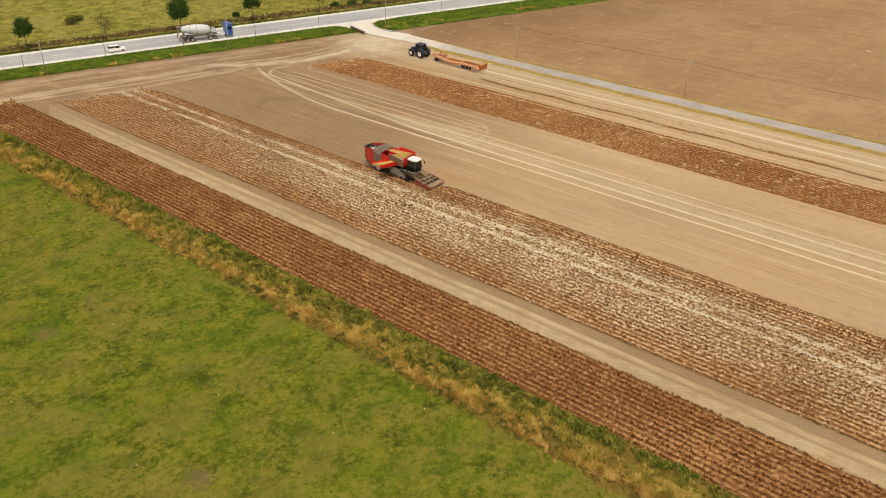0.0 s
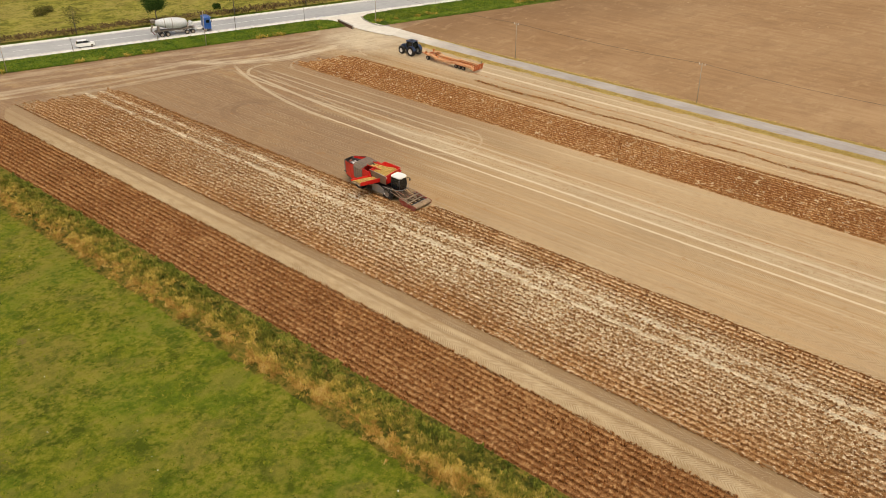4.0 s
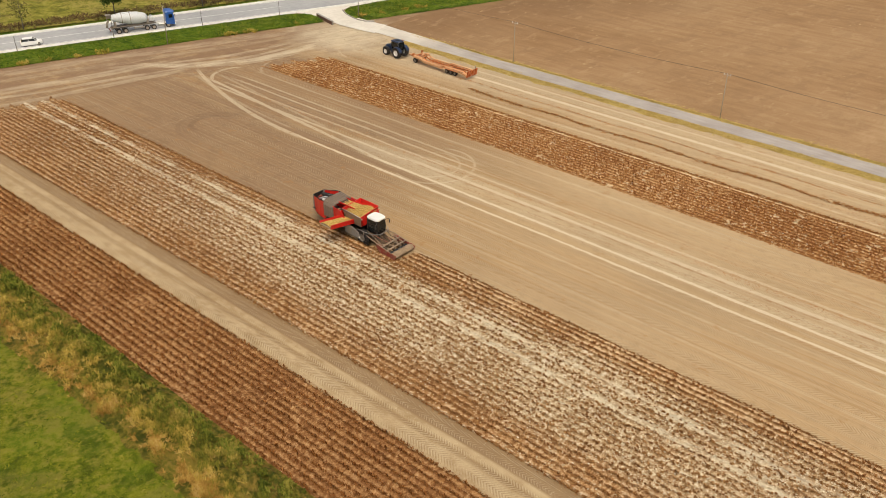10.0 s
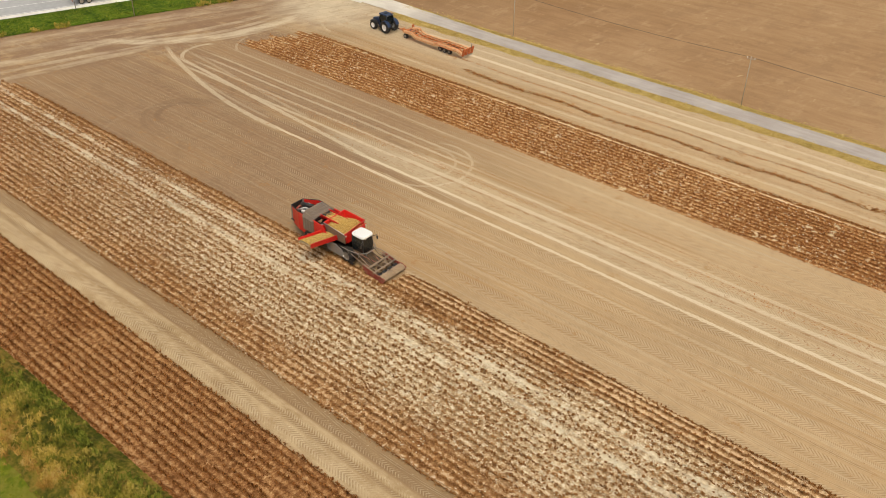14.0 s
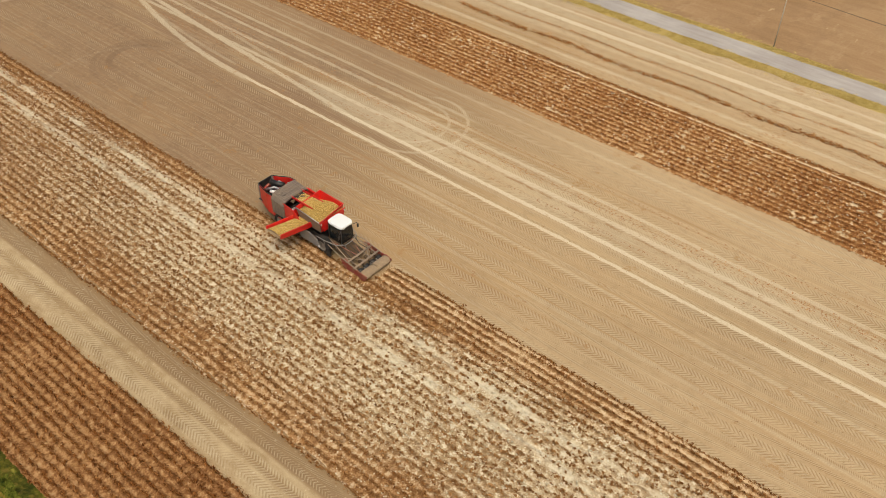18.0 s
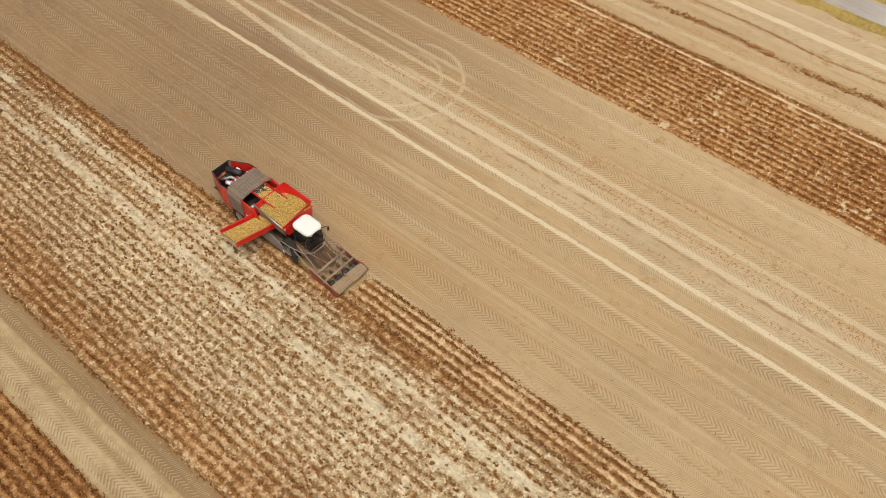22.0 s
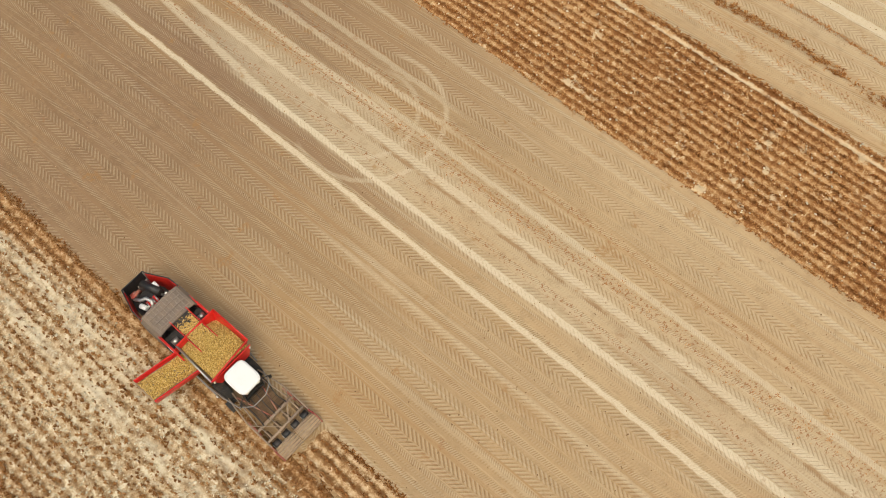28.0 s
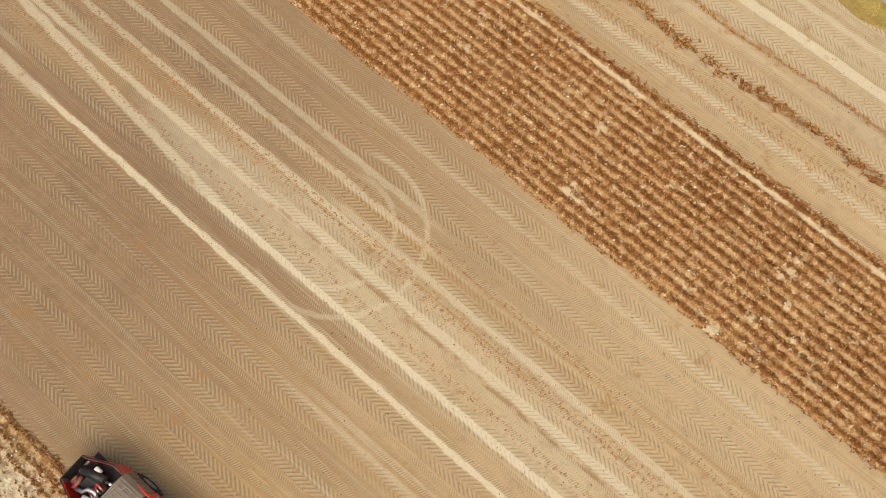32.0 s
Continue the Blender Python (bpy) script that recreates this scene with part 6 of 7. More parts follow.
def potato_heaps():
    r = np.random.default_rng(5)
    n = 4600
    u, v = r.uniform(-1, 1, n), r.uniform(-1, 1, n)
    x, y = 0.32 + u * 1.42, 7.6 + v * 1.45
    z = 3.15 + 0.62 * np.clip(1 - (0.75 * u) ** 2, 0, 1) * np.clip(1 - (0.8 * v) ** 2, 0, 1) - 0.55 * np.clip(u - 0.35, 0, 1) * np.clip(v + 0.2, 0, 1) + r.normal(0, 0.025, n)
    o = (-1.55, HARVEST_Y, 0.0)
    bm = bmesh.new()
    k = 9
    grid = [[bm.verts.new((0.32 + a * 1.45, 7.62 + b * 1.5, 3.135 + 0.62 * max(0, 1 - (0.75 * a) ** 2) * max(0, 1 - (0.8 * b) ** 2) - 0.55 * max(0, a - 0.35) * max(0, b + 0.2))) for b in np.linspace(-1, 1, k)] for a in np.linspace(-1, 1, k)]
    for i in range(k - 1):
        for j in range(k - 1):
            bm.faces.new((grid[i][j], grid[i + 1][j], grid[i + 1][j + 1], grid[i][j + 1]))
    heap = new("potato_heap", pellets("potato_heap", np.stack([x, y, z], 1), 0.048, P["potato"], "", ""))
    heap.location = o
    tagged(heap, "heap of muddy yellow potatoes filling the hopper", "potatoes", kind="stuff")
    part("heap_core", bm, P["heap"], heap)
    n = 2600
    f, v = r.uniform(0, 1, n), r.uniform(-1, 1, n)
    x, y = -0.95 - f * 3.4, 8.38 + 0.5 * f + v * 0.76
    z = 2.43 + 0.4 * f + 0.14 * (1 - v * v) + r.normal(0, 0.015, n)
    row = new("potatoes_on_elevator", pellets("potatoes_on_elevator", np.stack([x, y, z], 1), 0.048, P["potato"], "", ""))
    row.location = o
    tagged(row, "layer of yellow potatoes on the unloading elevator", "potatoes", kind="stuff")
    n = 1500
    x, y = r.uniform(-0.33, 0.85, n), r.uniform(7.95, 10.6, n)
    top = new("potatoes_on_conveyor", pellets("potatoes_on_conveyor", np.stack([x, y, 3.62 - 0.07 * (y - 9.25) + r.uniform(0, 0.06, n)], 1), 0.05, P["potato"], "", ""))
    top.location = o
    tagged(top, "thick layer of potatoes on the infeed conveyor", "potatoes", kind="stuff")


potato_heaps()

# ---- tractor with low loader trailer on the headland ----
def build_tractor(m):
    t = thing("tractor", m, "dark blue farm tractor with white rims, parked on bare soil", "tractor")
    for x in (-0.98, 0.98):
        wheel(t, (x, -1.45, 0.98), 0.98, 0.66, P["rim_white"])
        wheel(t, (x, 1.4, 0.76), 0.76, 0.55, P["rim_white"])
        arch = [(math.cos(a) * 1.12 - 1.45, 0.98 + math.sin(a) * 1.12) for a in np.linspace(0.2, 2.9, 9)]
        arch += [(math.cos(a) * 1.05 - 1.45, 0.98 + math.sin(a) * 1.05) for a in np.linspace(2.9, 0.2, 9)]
        part("rear_mudguard", prism(arch, "x", x - 0.33, x + 0.33, 0.0), P["navy"], t)
        arch = [(math.cos(a) * 0.88 + 1.4, 0.76 + math.sin(a) * 0.88) for a in np.linspace(0.5, 2.6, 7)]
        arch += [(math.cos(a) * 0.84 + 1.4, 0.76 + math.sin(a) * 0.84) for a in np.linspace(2.6, 0.5, 7)]
        part("front_mudguard", prism(arch, "x", x - 0.26, x + 0.26, 0.0), P["black"], t)
    part("chassis", box((0, 0.2, 0.95), (0.6, 4.2, 0.5), 0.05), P["black"], t)
    part("axle", rod((-0.98, -1.45, 0.98), (0.98, -1.45, 0.98), 0.14), P["black"], t)
    part("axle", rod((-0.98, 1.4, 0.76), (0.98, 1.4, 0.76), 0.11), P["black"], t)
    ring = lambda y, w, zt: [(-w, y, 1.15), (w, y, 1.15), (w, y, zt - 0.2), (w * 0.7, y, zt), (-w * 0.7, y, zt), (-w, y, zt - 0.2)]
    bonnet = part("bonnet", hull([ring(0.25, 0.46, 2.0), ring(1.2, 0.44, 1.92), ring(2.1, 0.4, 1.78), ring(2.35, 0.3, 1.6)]), P["navy"], t, "dark blue sloping bonnet")
    part("grille", box((0, 2.36, 1.35), (0.5, 0.06, 0.4), 0.02), P["black"], bonnet)
    for x in (-0.24, 0.24):
        part("headlight", box((x, 2.37, 1.6), (0.16, 0.05, 0.1), 0.02), P["lamp"], bonnet)
    part("front_weight", box((0, 2.65, 0.85), (0.75, 0.5, 0.5), 0.06), P["black"], t, "black front ballast")
    cab = part("cab", hull([[(-0.62, -1.75, 1.35), (0.62, -1.75, 1.35), (0.58, 0.2, 1.35), (-0.58, 0.2, 1.35)], [(-0.8, -1.8, 2.0), (0.8, -1.8, 2.0), (0.72, 0.32, 2.0), (-0.72, 0.32, 2.0)],
                            [(-0.74, -1.6, 2.82), (0.74, -1.6, 2.82), (0.68, 0.1, 2.82), (-0.68, 0.1, 2.82)]]), P["glass"], t, "dark glazed cab")
    for x in (-0.78, 0.78):
        for y in (-1.75, 0.26):
            part("cab_post", rods([(x * 0.8, y, 1.35), (x, y, 2.0), (x * 0.93, y * 0.92, 2.84)], 0.05), P["navy"], cab)
        part("mirror_arm", rods([(x * 0.9, 0.2, 2.4), (x * 1.6, 0.25, 2.45)], 0.025), P["black"], cab)
        part("mirror", box((x * 1.65, 0.25, 2.3), (0.16, 0.06, 0.34), 0.02), P["black"], cab)
    roof = part("cab_roof", box((0, -0.75, 2.92), (1.6, 2.05, 0.2), 0.09), P["navy"], cab, "dark blue cab roof")
    for x in (-0.6, 0.6):
        for y in (-1.78, 0.28):
            part("work_lamp", box((x, y, 2.92), (0.2, 0.06, 0.1), 0.02), P["lamp"], roof)
    part("beacon", rod((0.55, -1.5, 3.02), (0.55, -1.5, 3.2), 0.06, seg=10), P["orange"], roof, "orange beacon")
    part("roof_hatch", box((0.0, -0.7, 3.04), (0.7, 0.6, 0.04), 0.01), P["black"], roof)
    part("exhaust", rods([(0.55, 0.35, 1.6), (0.6, 0.35, 2.95)], 0.075, 10), P["black"], t)
    part("drawbar_hitch", box((0, -2.4, 0.75), (0.3, 0.8, 0.2), 0.03), P["black"], t)
    for x in (-0.55, 0.55):
        part("lower_link", rod((x, -1.9, 0.7), (x * 1.05, -2.75, 0.65), 0.05), P["black"], t)
        part("fuel_tank", box((x * 1.05, -0.1, 0.95), (0.35, 1.2, 0.5), 0.1), P["navy"], t)
        part("step", box((x * 1.45, 0.1, 0.7), (0.3, 0.4, 0.05), 0.01), P["black"], t)
    return t


def spun(rings, seg=20):
    """A body turned round the x axis, from rows of (x, radius, lift)."""
    return hull([[(x, math.cos(2 * math.pi * k / seg) * r, lift + math.sin(2 * math.pi * k / seg) * r) for k in range(seg)] for x, r, lift in rings])


def road_wheel(parent, x, y, r, w, rim_mat):
    """A smooth tyre on a y axle with a rim, under parent."""
    turn = Matrix.Translation((x, y, r)) @ Matrix.Rotation(math.pi / 2, 4, "Z")
    bm = spun([(-w / 2, 0.7 * r, 0), (-w / 2, 0.93 * r, 0), (-0.35 * w, r, 0), (0.35 * w, r, 0), (w / 2, 0.93 * r, 0), (w / 2, 0.7 * r, 0)])
    bmesh.ops.transform(bm, matrix=turn, verts=bm.verts)
    tyre = part("wheel", bm, P["rubber"], parent)
    bm = spun([(-0.52 * w, 0.2 * r, 0), (-0.51 * w, 0.66 * r, 0), (0.51 * w, 0.66 * r, 0), (0.52 * w, 0.2 * r, 0)])
    bmesh.ops.transform(bm, matrix=turn, verts=bm.verts)
    part("rim", bm, rim_mat, tyre)


def build_mixer_truck(m):
    """Articulated concrete mixer, nose towards +x: cab, tractor frame, semi-trailer with a tilted drum."""
    t = thing("concrete_mixer_truck", m, "blue-cabbed articulated mixer truck with pale grey drum on the road", "truck")
    ring = lambda x, w, lo, hi: [(x, -w, lo), (x, w, lo), (x, w, hi - 0.25), (x, w - 0.18, hi), (x, -w + 0.18, hi), (x, -w, hi - 0.25)]
    cab = part("cab", hull([ring(-1.75, 1.22, 0.75, 3.25), ring(-1.2, 1.24, 0.7, 3.42), ring(-0.25, 1.22, 0.55, 3.3), ring(-0.02, 1.18, 0.5, 2.5), ring(0.0, 1.12, 0.5, 1.5)]), P["truck_blue"], t, "bright blue flat-nosed cab")
    part("windscreen", hull([[(-0.17, -1.05, 2.9), (-0.17, 1.05, 2.9), (-0.01, 1.08, 1.85), (-0.01, -1.08, 1.85)], [(-0.12, -1.05, 2.9), (-0.12, 1.05, 2.9), (0.03, 1.08, 1.85), (0.03, -1.08, 1.85)]]), P["glass"], cab, "dark sloping windscreen")
    part("sun_visor", box((0.0, 0, 3.05), (0.35, 2.1, 0.06), 0.02), P["truck_blue"], cab)
    part("grille", box((0.02, 0, 1.25), (0.06, 1.7, 0.5), 0.02), P["black"], cab)
    part("bumper", box((0.0, 0, 0.62), (0.2, 2.4, 0.35), 0.05), P["white"], cab)
    for s in (-1, 1):
        part("side_window", box((-0.75, 1.23 * s, 2.3), (0.75, 0.05, 0.7), 0.03), P["glass"], cab)
        part("door_seam", box((-0.75, 1.235 * s, 1.5), (0.9, 0.03, 0.04), 0.0), P["black"], cab)
        part("mirror", box((0.1, 1.42 * s, 2.35), (0.1, 0.2, 0.6), 0.03), P["black"], cab)
        part("headlight", box((0.03, 0.95 * s, 0.85), (0.06, 0.35, 0.2), 0.03), P["lamp"], cab)
        part("fuel_tank", box((-2.75, 1.0 * s, 0.75), (1.3, 0.45, 0.55), 0.12), P["silver"], t, "silver fuel tank")
        part("frame_rail", box((-3.3, 0.42 * s, 0.95), (5.2, 0.1, 0.28), 0.02), P["white"], t)
        part("trailer_rail", prism([(-3.6, 1.3), (-4.4, 1.35), (-12.6, 1.2), (-12.6, 0.95), (-5.6, 1.0), (-3.6, 1.15)], "y", 0.5 * s - 0.08, 0.5 * s + 0.08, 0.01), P["rim_grey"], t)
        part("side_guard", box((-7.2, 1.18 * s, 0.8), (2.2, 0.05, 0.35), 0.02), P["grey"], t)
        part("trailer_mudguard", prism([(-9.0, 1.0), (-9.2, 1.18), (-12.2, 1.18), (-12.4, 1.0), (-12.2, 1.12), (-9.2, 1.12)], "y", 1.0 * s - 0.28, 1.0 * s + 0.28, 0.0), P["black"], t)
        for x in (-1.35, -4.3, -5.65, -9.9, -11.2):
            road_wheel(t, x, 1.02 * s, 0.5, 0.36 if x > -2 else 0.55, P["rim_grey"])
    for x in (-1.35, -4.3, -5.65, -9.9, -11.2):
        part("axle", rod((x, -1.0, 0.5), (x, 1.0, 0.5), 0.08), P["black"], t)
    drum = part("mixer_drum", spun([(-12.2, 0.45, 3.05), (-12.0, 0.62, 3.03), (-10.2, 1.08, 2.82), (-8.6, 1.24, 2.62), (-7.0, 1.2, 2.48), (-5.6, 0.9, 2.36), (-5.2, 0.5, 2.33)], 28), P["drum"], t, "pale dusty mixer drum")
    for f in drum.data.polygons:
        f.use_smooth = len(f.vertices) == 4
    for x, r, z in ((-10.2, 1.10, 2.82), (-8.6, 1.26, 2.62)):
        part("drum_band", spun([(x - 0.06, r, z), (x + 0.06, r, z)], 28), P["rim_grey"], drum)
    part("drum_stand", box((-5.2, 0, 1.8), (0.5, 1.3, 1.1), 0.05, taper=0.7), P["rim_grey"], t)
    part("drum_stand", box((-11.6, 0, 1.75), (0.4, 1.6, 1.1), 0.05, taper=0.8), P["rim_grey"], t)
    part("water_tank", rod((-4.35, -0.9, 2.1), (-4.35, 0.9, 2.1), 0.42, seg=16), P["drum"], t, "white water tank")
    part("feed_hopper", hull([[(-12.9, -0.35, 3.1), (-12.9, 0.35, 3.1), (-12.2, 0.35, 3.1), (-12.2, -0.35, 3.1)], [(-13.2, -0.65, 3.75), (-13.2, 0.65, 3.75), (-12.1, 0.65, 3.75), (-12.1, -0.65, 3.75)]]), P["rim_grey"], t, "grey feed hopper")
    part("chute", rods([(-12.7, 0, 2.7), (-13.2, -0.2, 1.9), (-13.3, -0.5, 1.4)], 0.2, 8), P["rim_grey"], t, "dusty discharge chute")
    for z in (0.9, 1.4, 1.9, 2.4, 2.9):
        part("ladder_rung", rod((-12.95, 0.55, z), (-12.95, 0.95, z), 0.02, seg=6), P["rim_grey"], t)
    for y in (0.55, 0.95):
        part("ladder_rail", rod((-12.95, y, 0.8), (-12.95, y, 3.2), 0.025, seg=6), P["rim_grey"], t)
    part("rear_bumper", box((-12.75, 0, 0.75), (0.15, 2.3, 0.2), 0.03), P["red_dusty"], t)
    return t


def build_car(m):
    """Small hatchback, nose towards +x."""
    c = thing("car", m, "small white hatchback driving on the country road", "car")
    prof = [(0.0, 0.3, 0.62, 0.66), (-0.15, 0.28, 0.78, 0.76), (-1.0, 0.26, 0.95, 0.84), (-2.0, 0.26, 0.98, 0.86), (-3.2, 0.26, 1.0, 0.86), (-3.85, 0.3, 0.98, 0.8), (-3.98, 0.36, 0.8, 0.72)]
    body = part("body", hull([[(x, -w, lo), (x, w, lo), (x, w * 1.02, 0.5 * (lo + hi)), (x, w * 0.9, hi), (x, -w * 0.9, hi), (x, -w * 1.02, 0.5 * (lo + hi))] for x, lo, hi, w in prof]), P["white"], c, "glossy white body")
    part("glasshouse", hull([[(-0.95, -0.74, 0.93), (-0.95, 0.74, 0.93), (-3.8, 0.74, 0.95), (-3.8, -0.74, 0.95)], [(-1.7, -0.6, 1.42), (-1.7, 0.6, 1.42), (-3.45, 0.6, 1.42), (-3.45, -0.6, 1.42)]]), P["glass"], body, "dark windows")
    part("roof", box((-2.58, 0, 1.45), (1.9, 1.22, 0.08), 0.03), P["white"], body)
    for s in (-1, 1):
        for x in (-1.05, -2.45):
            part("pillar", rods([(x, 0.76 * s, 0.95), (x - (0.45 if x > -2 else 0.05), 0.61 * s, 1.44)], 0.04), P["white"], body)
        part("headlight", box((-0.08, 0.52 * s, 0.66), (0.16, 0.28, 0.14), 0.04), P["lamp"], body)
        part("tail_light", box((-3.93, 0.58 * s, 0.78), (0.1, 0.2, 0.26), 0.03), P["red"], body)
        part("mirror", box((-1.3, 0.92 * s, 0.98), (0.12, 0.16, 0.12), 0.03), P["white"], body)
        for x in (-0.75, -3.2):
            road_wheel(c, x, 0.74 * s, 0.31, 0.2, P["rim_grey"])
    part("grille", box((0.0, 0, 0.5), (0.05, 0.9, 0.16), 0.02), P["black"], body)
    return c


def build_trailer(m):
    """Low loader: drawbar and dolly in front (+y), stepped orange ladder frame, three axles, raised ramps behind."""
    t = thing("low_loader_trailer", m, "orange stepped low loader trailer coupled behind the tractor", "trailer")
    draw = part("drawbar", rods([(-0.75, 7.1, 0.85), (0, 9.6, 0.75), (0.75, 7.1, 0.85)], 0.09, 8), P["orange"], t, "orange A-shaped drawbar")
    part("eye", rod((0, 9.5, 0.72), (0, 9.9, 0.72), 0.1), P["black"], draw)
    dolly = part("dolly_frame", box((0, 6.7, 0.95), (1.9, 1.6, 0.18), 0.03), P["orange"], t)
    part("turntable", rod((0, 6.5, 1.04), (0, 6.5, 1.16), 0.6, seg=24), P["black"], dolly)
    for x in (-1.05, 1.05):
        wheel(t, (x, 6.9, 0.45), 0.45, 0.4, P["rim_grey"], lugs=False)
    part("axle", rod((-1.05, 6.9, 0.45), (1.05, 6.9, 0.45), 0.08), P["black"], t)
    side = [(7.4, 1.25), (5.6, 1.25), (4.4, 0.85), (0.2, 0.85), (-0.6, 1.12), (-5.0, 1.12), (-6.1, 0.75), (-6.1, 0.55), (-5.0, 0.85), (-0.5, 0.85), (0.1, 0.58), (4.4, 0.55), (5.4, 0.95), (7.4, 1.0)]
    for x in (-1.28, -0.45, 0.45, 1.28):
        part("long_beam", prism(side, "x", x - 0.07, x + 0.07, 0.01), P["orange_pale"] if abs(x) > 1 else P["orange"], t, "orange stepped frame beam")
    for y, z in ((7.3, 1.2), (6.4, 1.2), (5.6, 1.2), (4.9, 0.98), (4.0, 0.8), (3.1, 0.8), (2.2, 0.8), (1.3, 0.8), (0.4, 0.82), (-0.6, 1.08), (-1.6, 1.08), (-2.6, 1.08), (-3.6, 1.08), (-4.6, 1.08), (-5.5, 0.9)):
        part("cross_member", box((0, y, z), (2.6, 0.16, 0.1), 0.02), P["orange"], t)
    for x in (-1.0, 1.0):
        for y0, y1, z0, z1 in ((7.3, 5.6, 1.28, 1.28), (5.6, 4.4, 1.28, 0.9), (4.4, 0.3, 0.9, 0.9), (0.3, -0.5, 0.9, 1.16), (-0.5, -5.0, 1.16, 1.16), (-5.0, -6.1, 1.16, 0.8)):
            a, b = Vector((x, y0, z0)), Vector((x, y1, z1))
            n = Vector((0.2, 0, 0))
            u = Vector((0, 0, 0.04))
            part("deck_plate", hull([[a - n, a + n, a + n + u, a - n + u], [b - n, b + n, b + n + u, b - n + u]]), P["orange_pale"], t, "worn pale orange wheel track")
    for y in (-1.2, -2.2, -3.2):
        for x in (-1.05, 1.05):
            wheel(t, (x, y, 0.43), 0.43, 0.42, P["rim_grey"], lugs=False)
        part("axle", rod((-1.05, y, 0.43), (1.05, y, 0.43), 0.08), P["black"], t)
    for x in (-1.32, 1.32):
        part("mudguard", box((x, -2.2, 0.93), (0.3, 3.2, 0.06), 0.02), P["orange"], t)
        part("front_bulwark", box((x * 0.85, 7.35, 1.5), (0.5, 0.1, 0.5), 0.02), P["orange"], t)
    for k in range(4):
        x = -1.05 + 0.7 * k
        part("ramp", box((x, -6.25, 1.05), (0.5, 0.12, 1.25), 0.02, Matrix.Rotation(radians(14), 4, "X")), P["orange_deep"], t, "bright orange raised loading ramp")
    part("lamp_post", rods([(1.25, -5.9, 0.9), (1.25, -5.9, 1.9)], 0.035), P["black"], t)
    part("tail_lamp", box((1.25, -5.9, 1.95), (0.18, 0.08, 0.14), 0.02), P["lamp"], t)
    part("winch_box", box((0.6, 5.4, 1.5), (0.6, 0.5, 0.4), 0.04), P["orange_pale"], t)
    part("header_cradle", rods([(-1.0, 5.0, 1.1), (-0.4, 5.6, 1.8), (0.5, 5.6, 1.8), (1.0, 5.0, 1.1)], 0.07), P["orange_pale"], t, "tubular header cradle")
    return t


build_tractor(pose(50.1, 133.6, 0.02, 0, 0, -3))
build_trailer(pose(50.2, 120.9, 0.02, 0, 0, -3))

# ---- road markings, posts, trees, culvert ----
def quad_strip(p0, p1, q0, q1, z):
    return [(*road_xy(p0, q0), z), (*road_xy(p1, q0), z), (*road_xy(p1, q1), z), (*road_xy(p0, q1), z)]


road_ob = bpy.data.objects["road"]
mid_q = (ROAD0 + ROAD1) / 2


def paint_line(name, spans, q0, q1, label):
    bm = bmesh.new()
    for a, b in spans:
        lo = [bm.verts.new(v) for v in quad_strip(a, b, q0, q1, 0.178)]
        hi = [bm.verts.new((v.co.x, v.co.y, 0.182)) for v in lo]
        bm.faces.new(hi)
        for i in range(4):
            bm.faces.new((lo[i], lo[(i + 1) % 4], hi[(i + 1) % 4], hi[i]))
    bmesh.ops.recalc_face_normals(bm, faces=bm.faces)
    part(name, bm, M["paint"], road_ob, label)


paint_line("edge_line", [(-400, -8.0), (4.0, 400)], ROAD0 + 1.75, ROAD0 + 1.93, "white road edge line")
paint_line("edge_line", [(-400, 400)], ROAD1 - 1.93, ROAD1 - 1.75, "white road edge line")
for k in range(14):
    a = -132 + 9 * k
    if a < -66 or a > -10:
        paint_line("centre_dash", [(a, a + 4.0)], mid_q - 0.08, mid_q + 0.08, "white dashed centre line")
paint_line("centre_line", [(-66, -12)], mid_q - 0.08, mid_q + 0.08, "white solid centre line")


def build_pole(m, h, arm, label, group):
    p = thing("utility_pole", m, label, "pole", group)
    part("post", rod((0, 0, -0.3), (0, 0, h), 0.085 if not arm else 0.065, 0.055, 10), P["pole_wood"], p)
    if arm:
        part("cross_arm", box((0, 0, h - 0.35), (1.3, 0.08, 0.08), 0.02), P["pole_wood"], p)
        for x in (-0.55, 0.0, 0.55):
            part("insulator", rod((x, 0, h - 0.3), (x, 0, h - 0.1), 0.045, seg=8), P["white"], p)
    else:
        part("cap", rod((0, 0, h), (0, 0, h + 0.06), 0.1, 0.05, 10), P["grey"], p)
        part("insulator", rod((0.1, 0, h - 0.3), (0.2, 0, h - 0.2), 0.04, seg=8), P["white"], p)
    return p


road_turn = math.degrees(math.atan2(RD[1], RD[0]))
build_mixer_truck(pose(*road_xy(-36.0, 180.5), 0.175, 0, 0, road_turn))
build_car(pose(*road_xy(-61.6, 180.0), 0.175, 0, 0, road_turn))
pole_a = build_pole(pose(*road_xy(-39.9, 169.0), 0.0, 0, 1, road_turn), 7.6, False, "weathered wooden utility pole on the grass verge", "roadside poles")
for p in (-120.2, -80.1, 0.4, 40.5):
    copy_thing(pole_a, pose(*road_xy(p, 169.0), 0.0, 0, (p * 7) % 3 - 1, road_turn))
field_pole = build_pole(pose(62.0, 114.6, 0.0, 0, 0, 90), 7.5, True, "thin wooden line pole beside the farm track", "track poles")
TRACK_POLES = (32.0, 73.4, 114.6)
for y in TRACK_POLES:
    if y != 114.6:
        copy_thing(field_pole, pose(62.0, y, 0.0, 0, 0, 90))


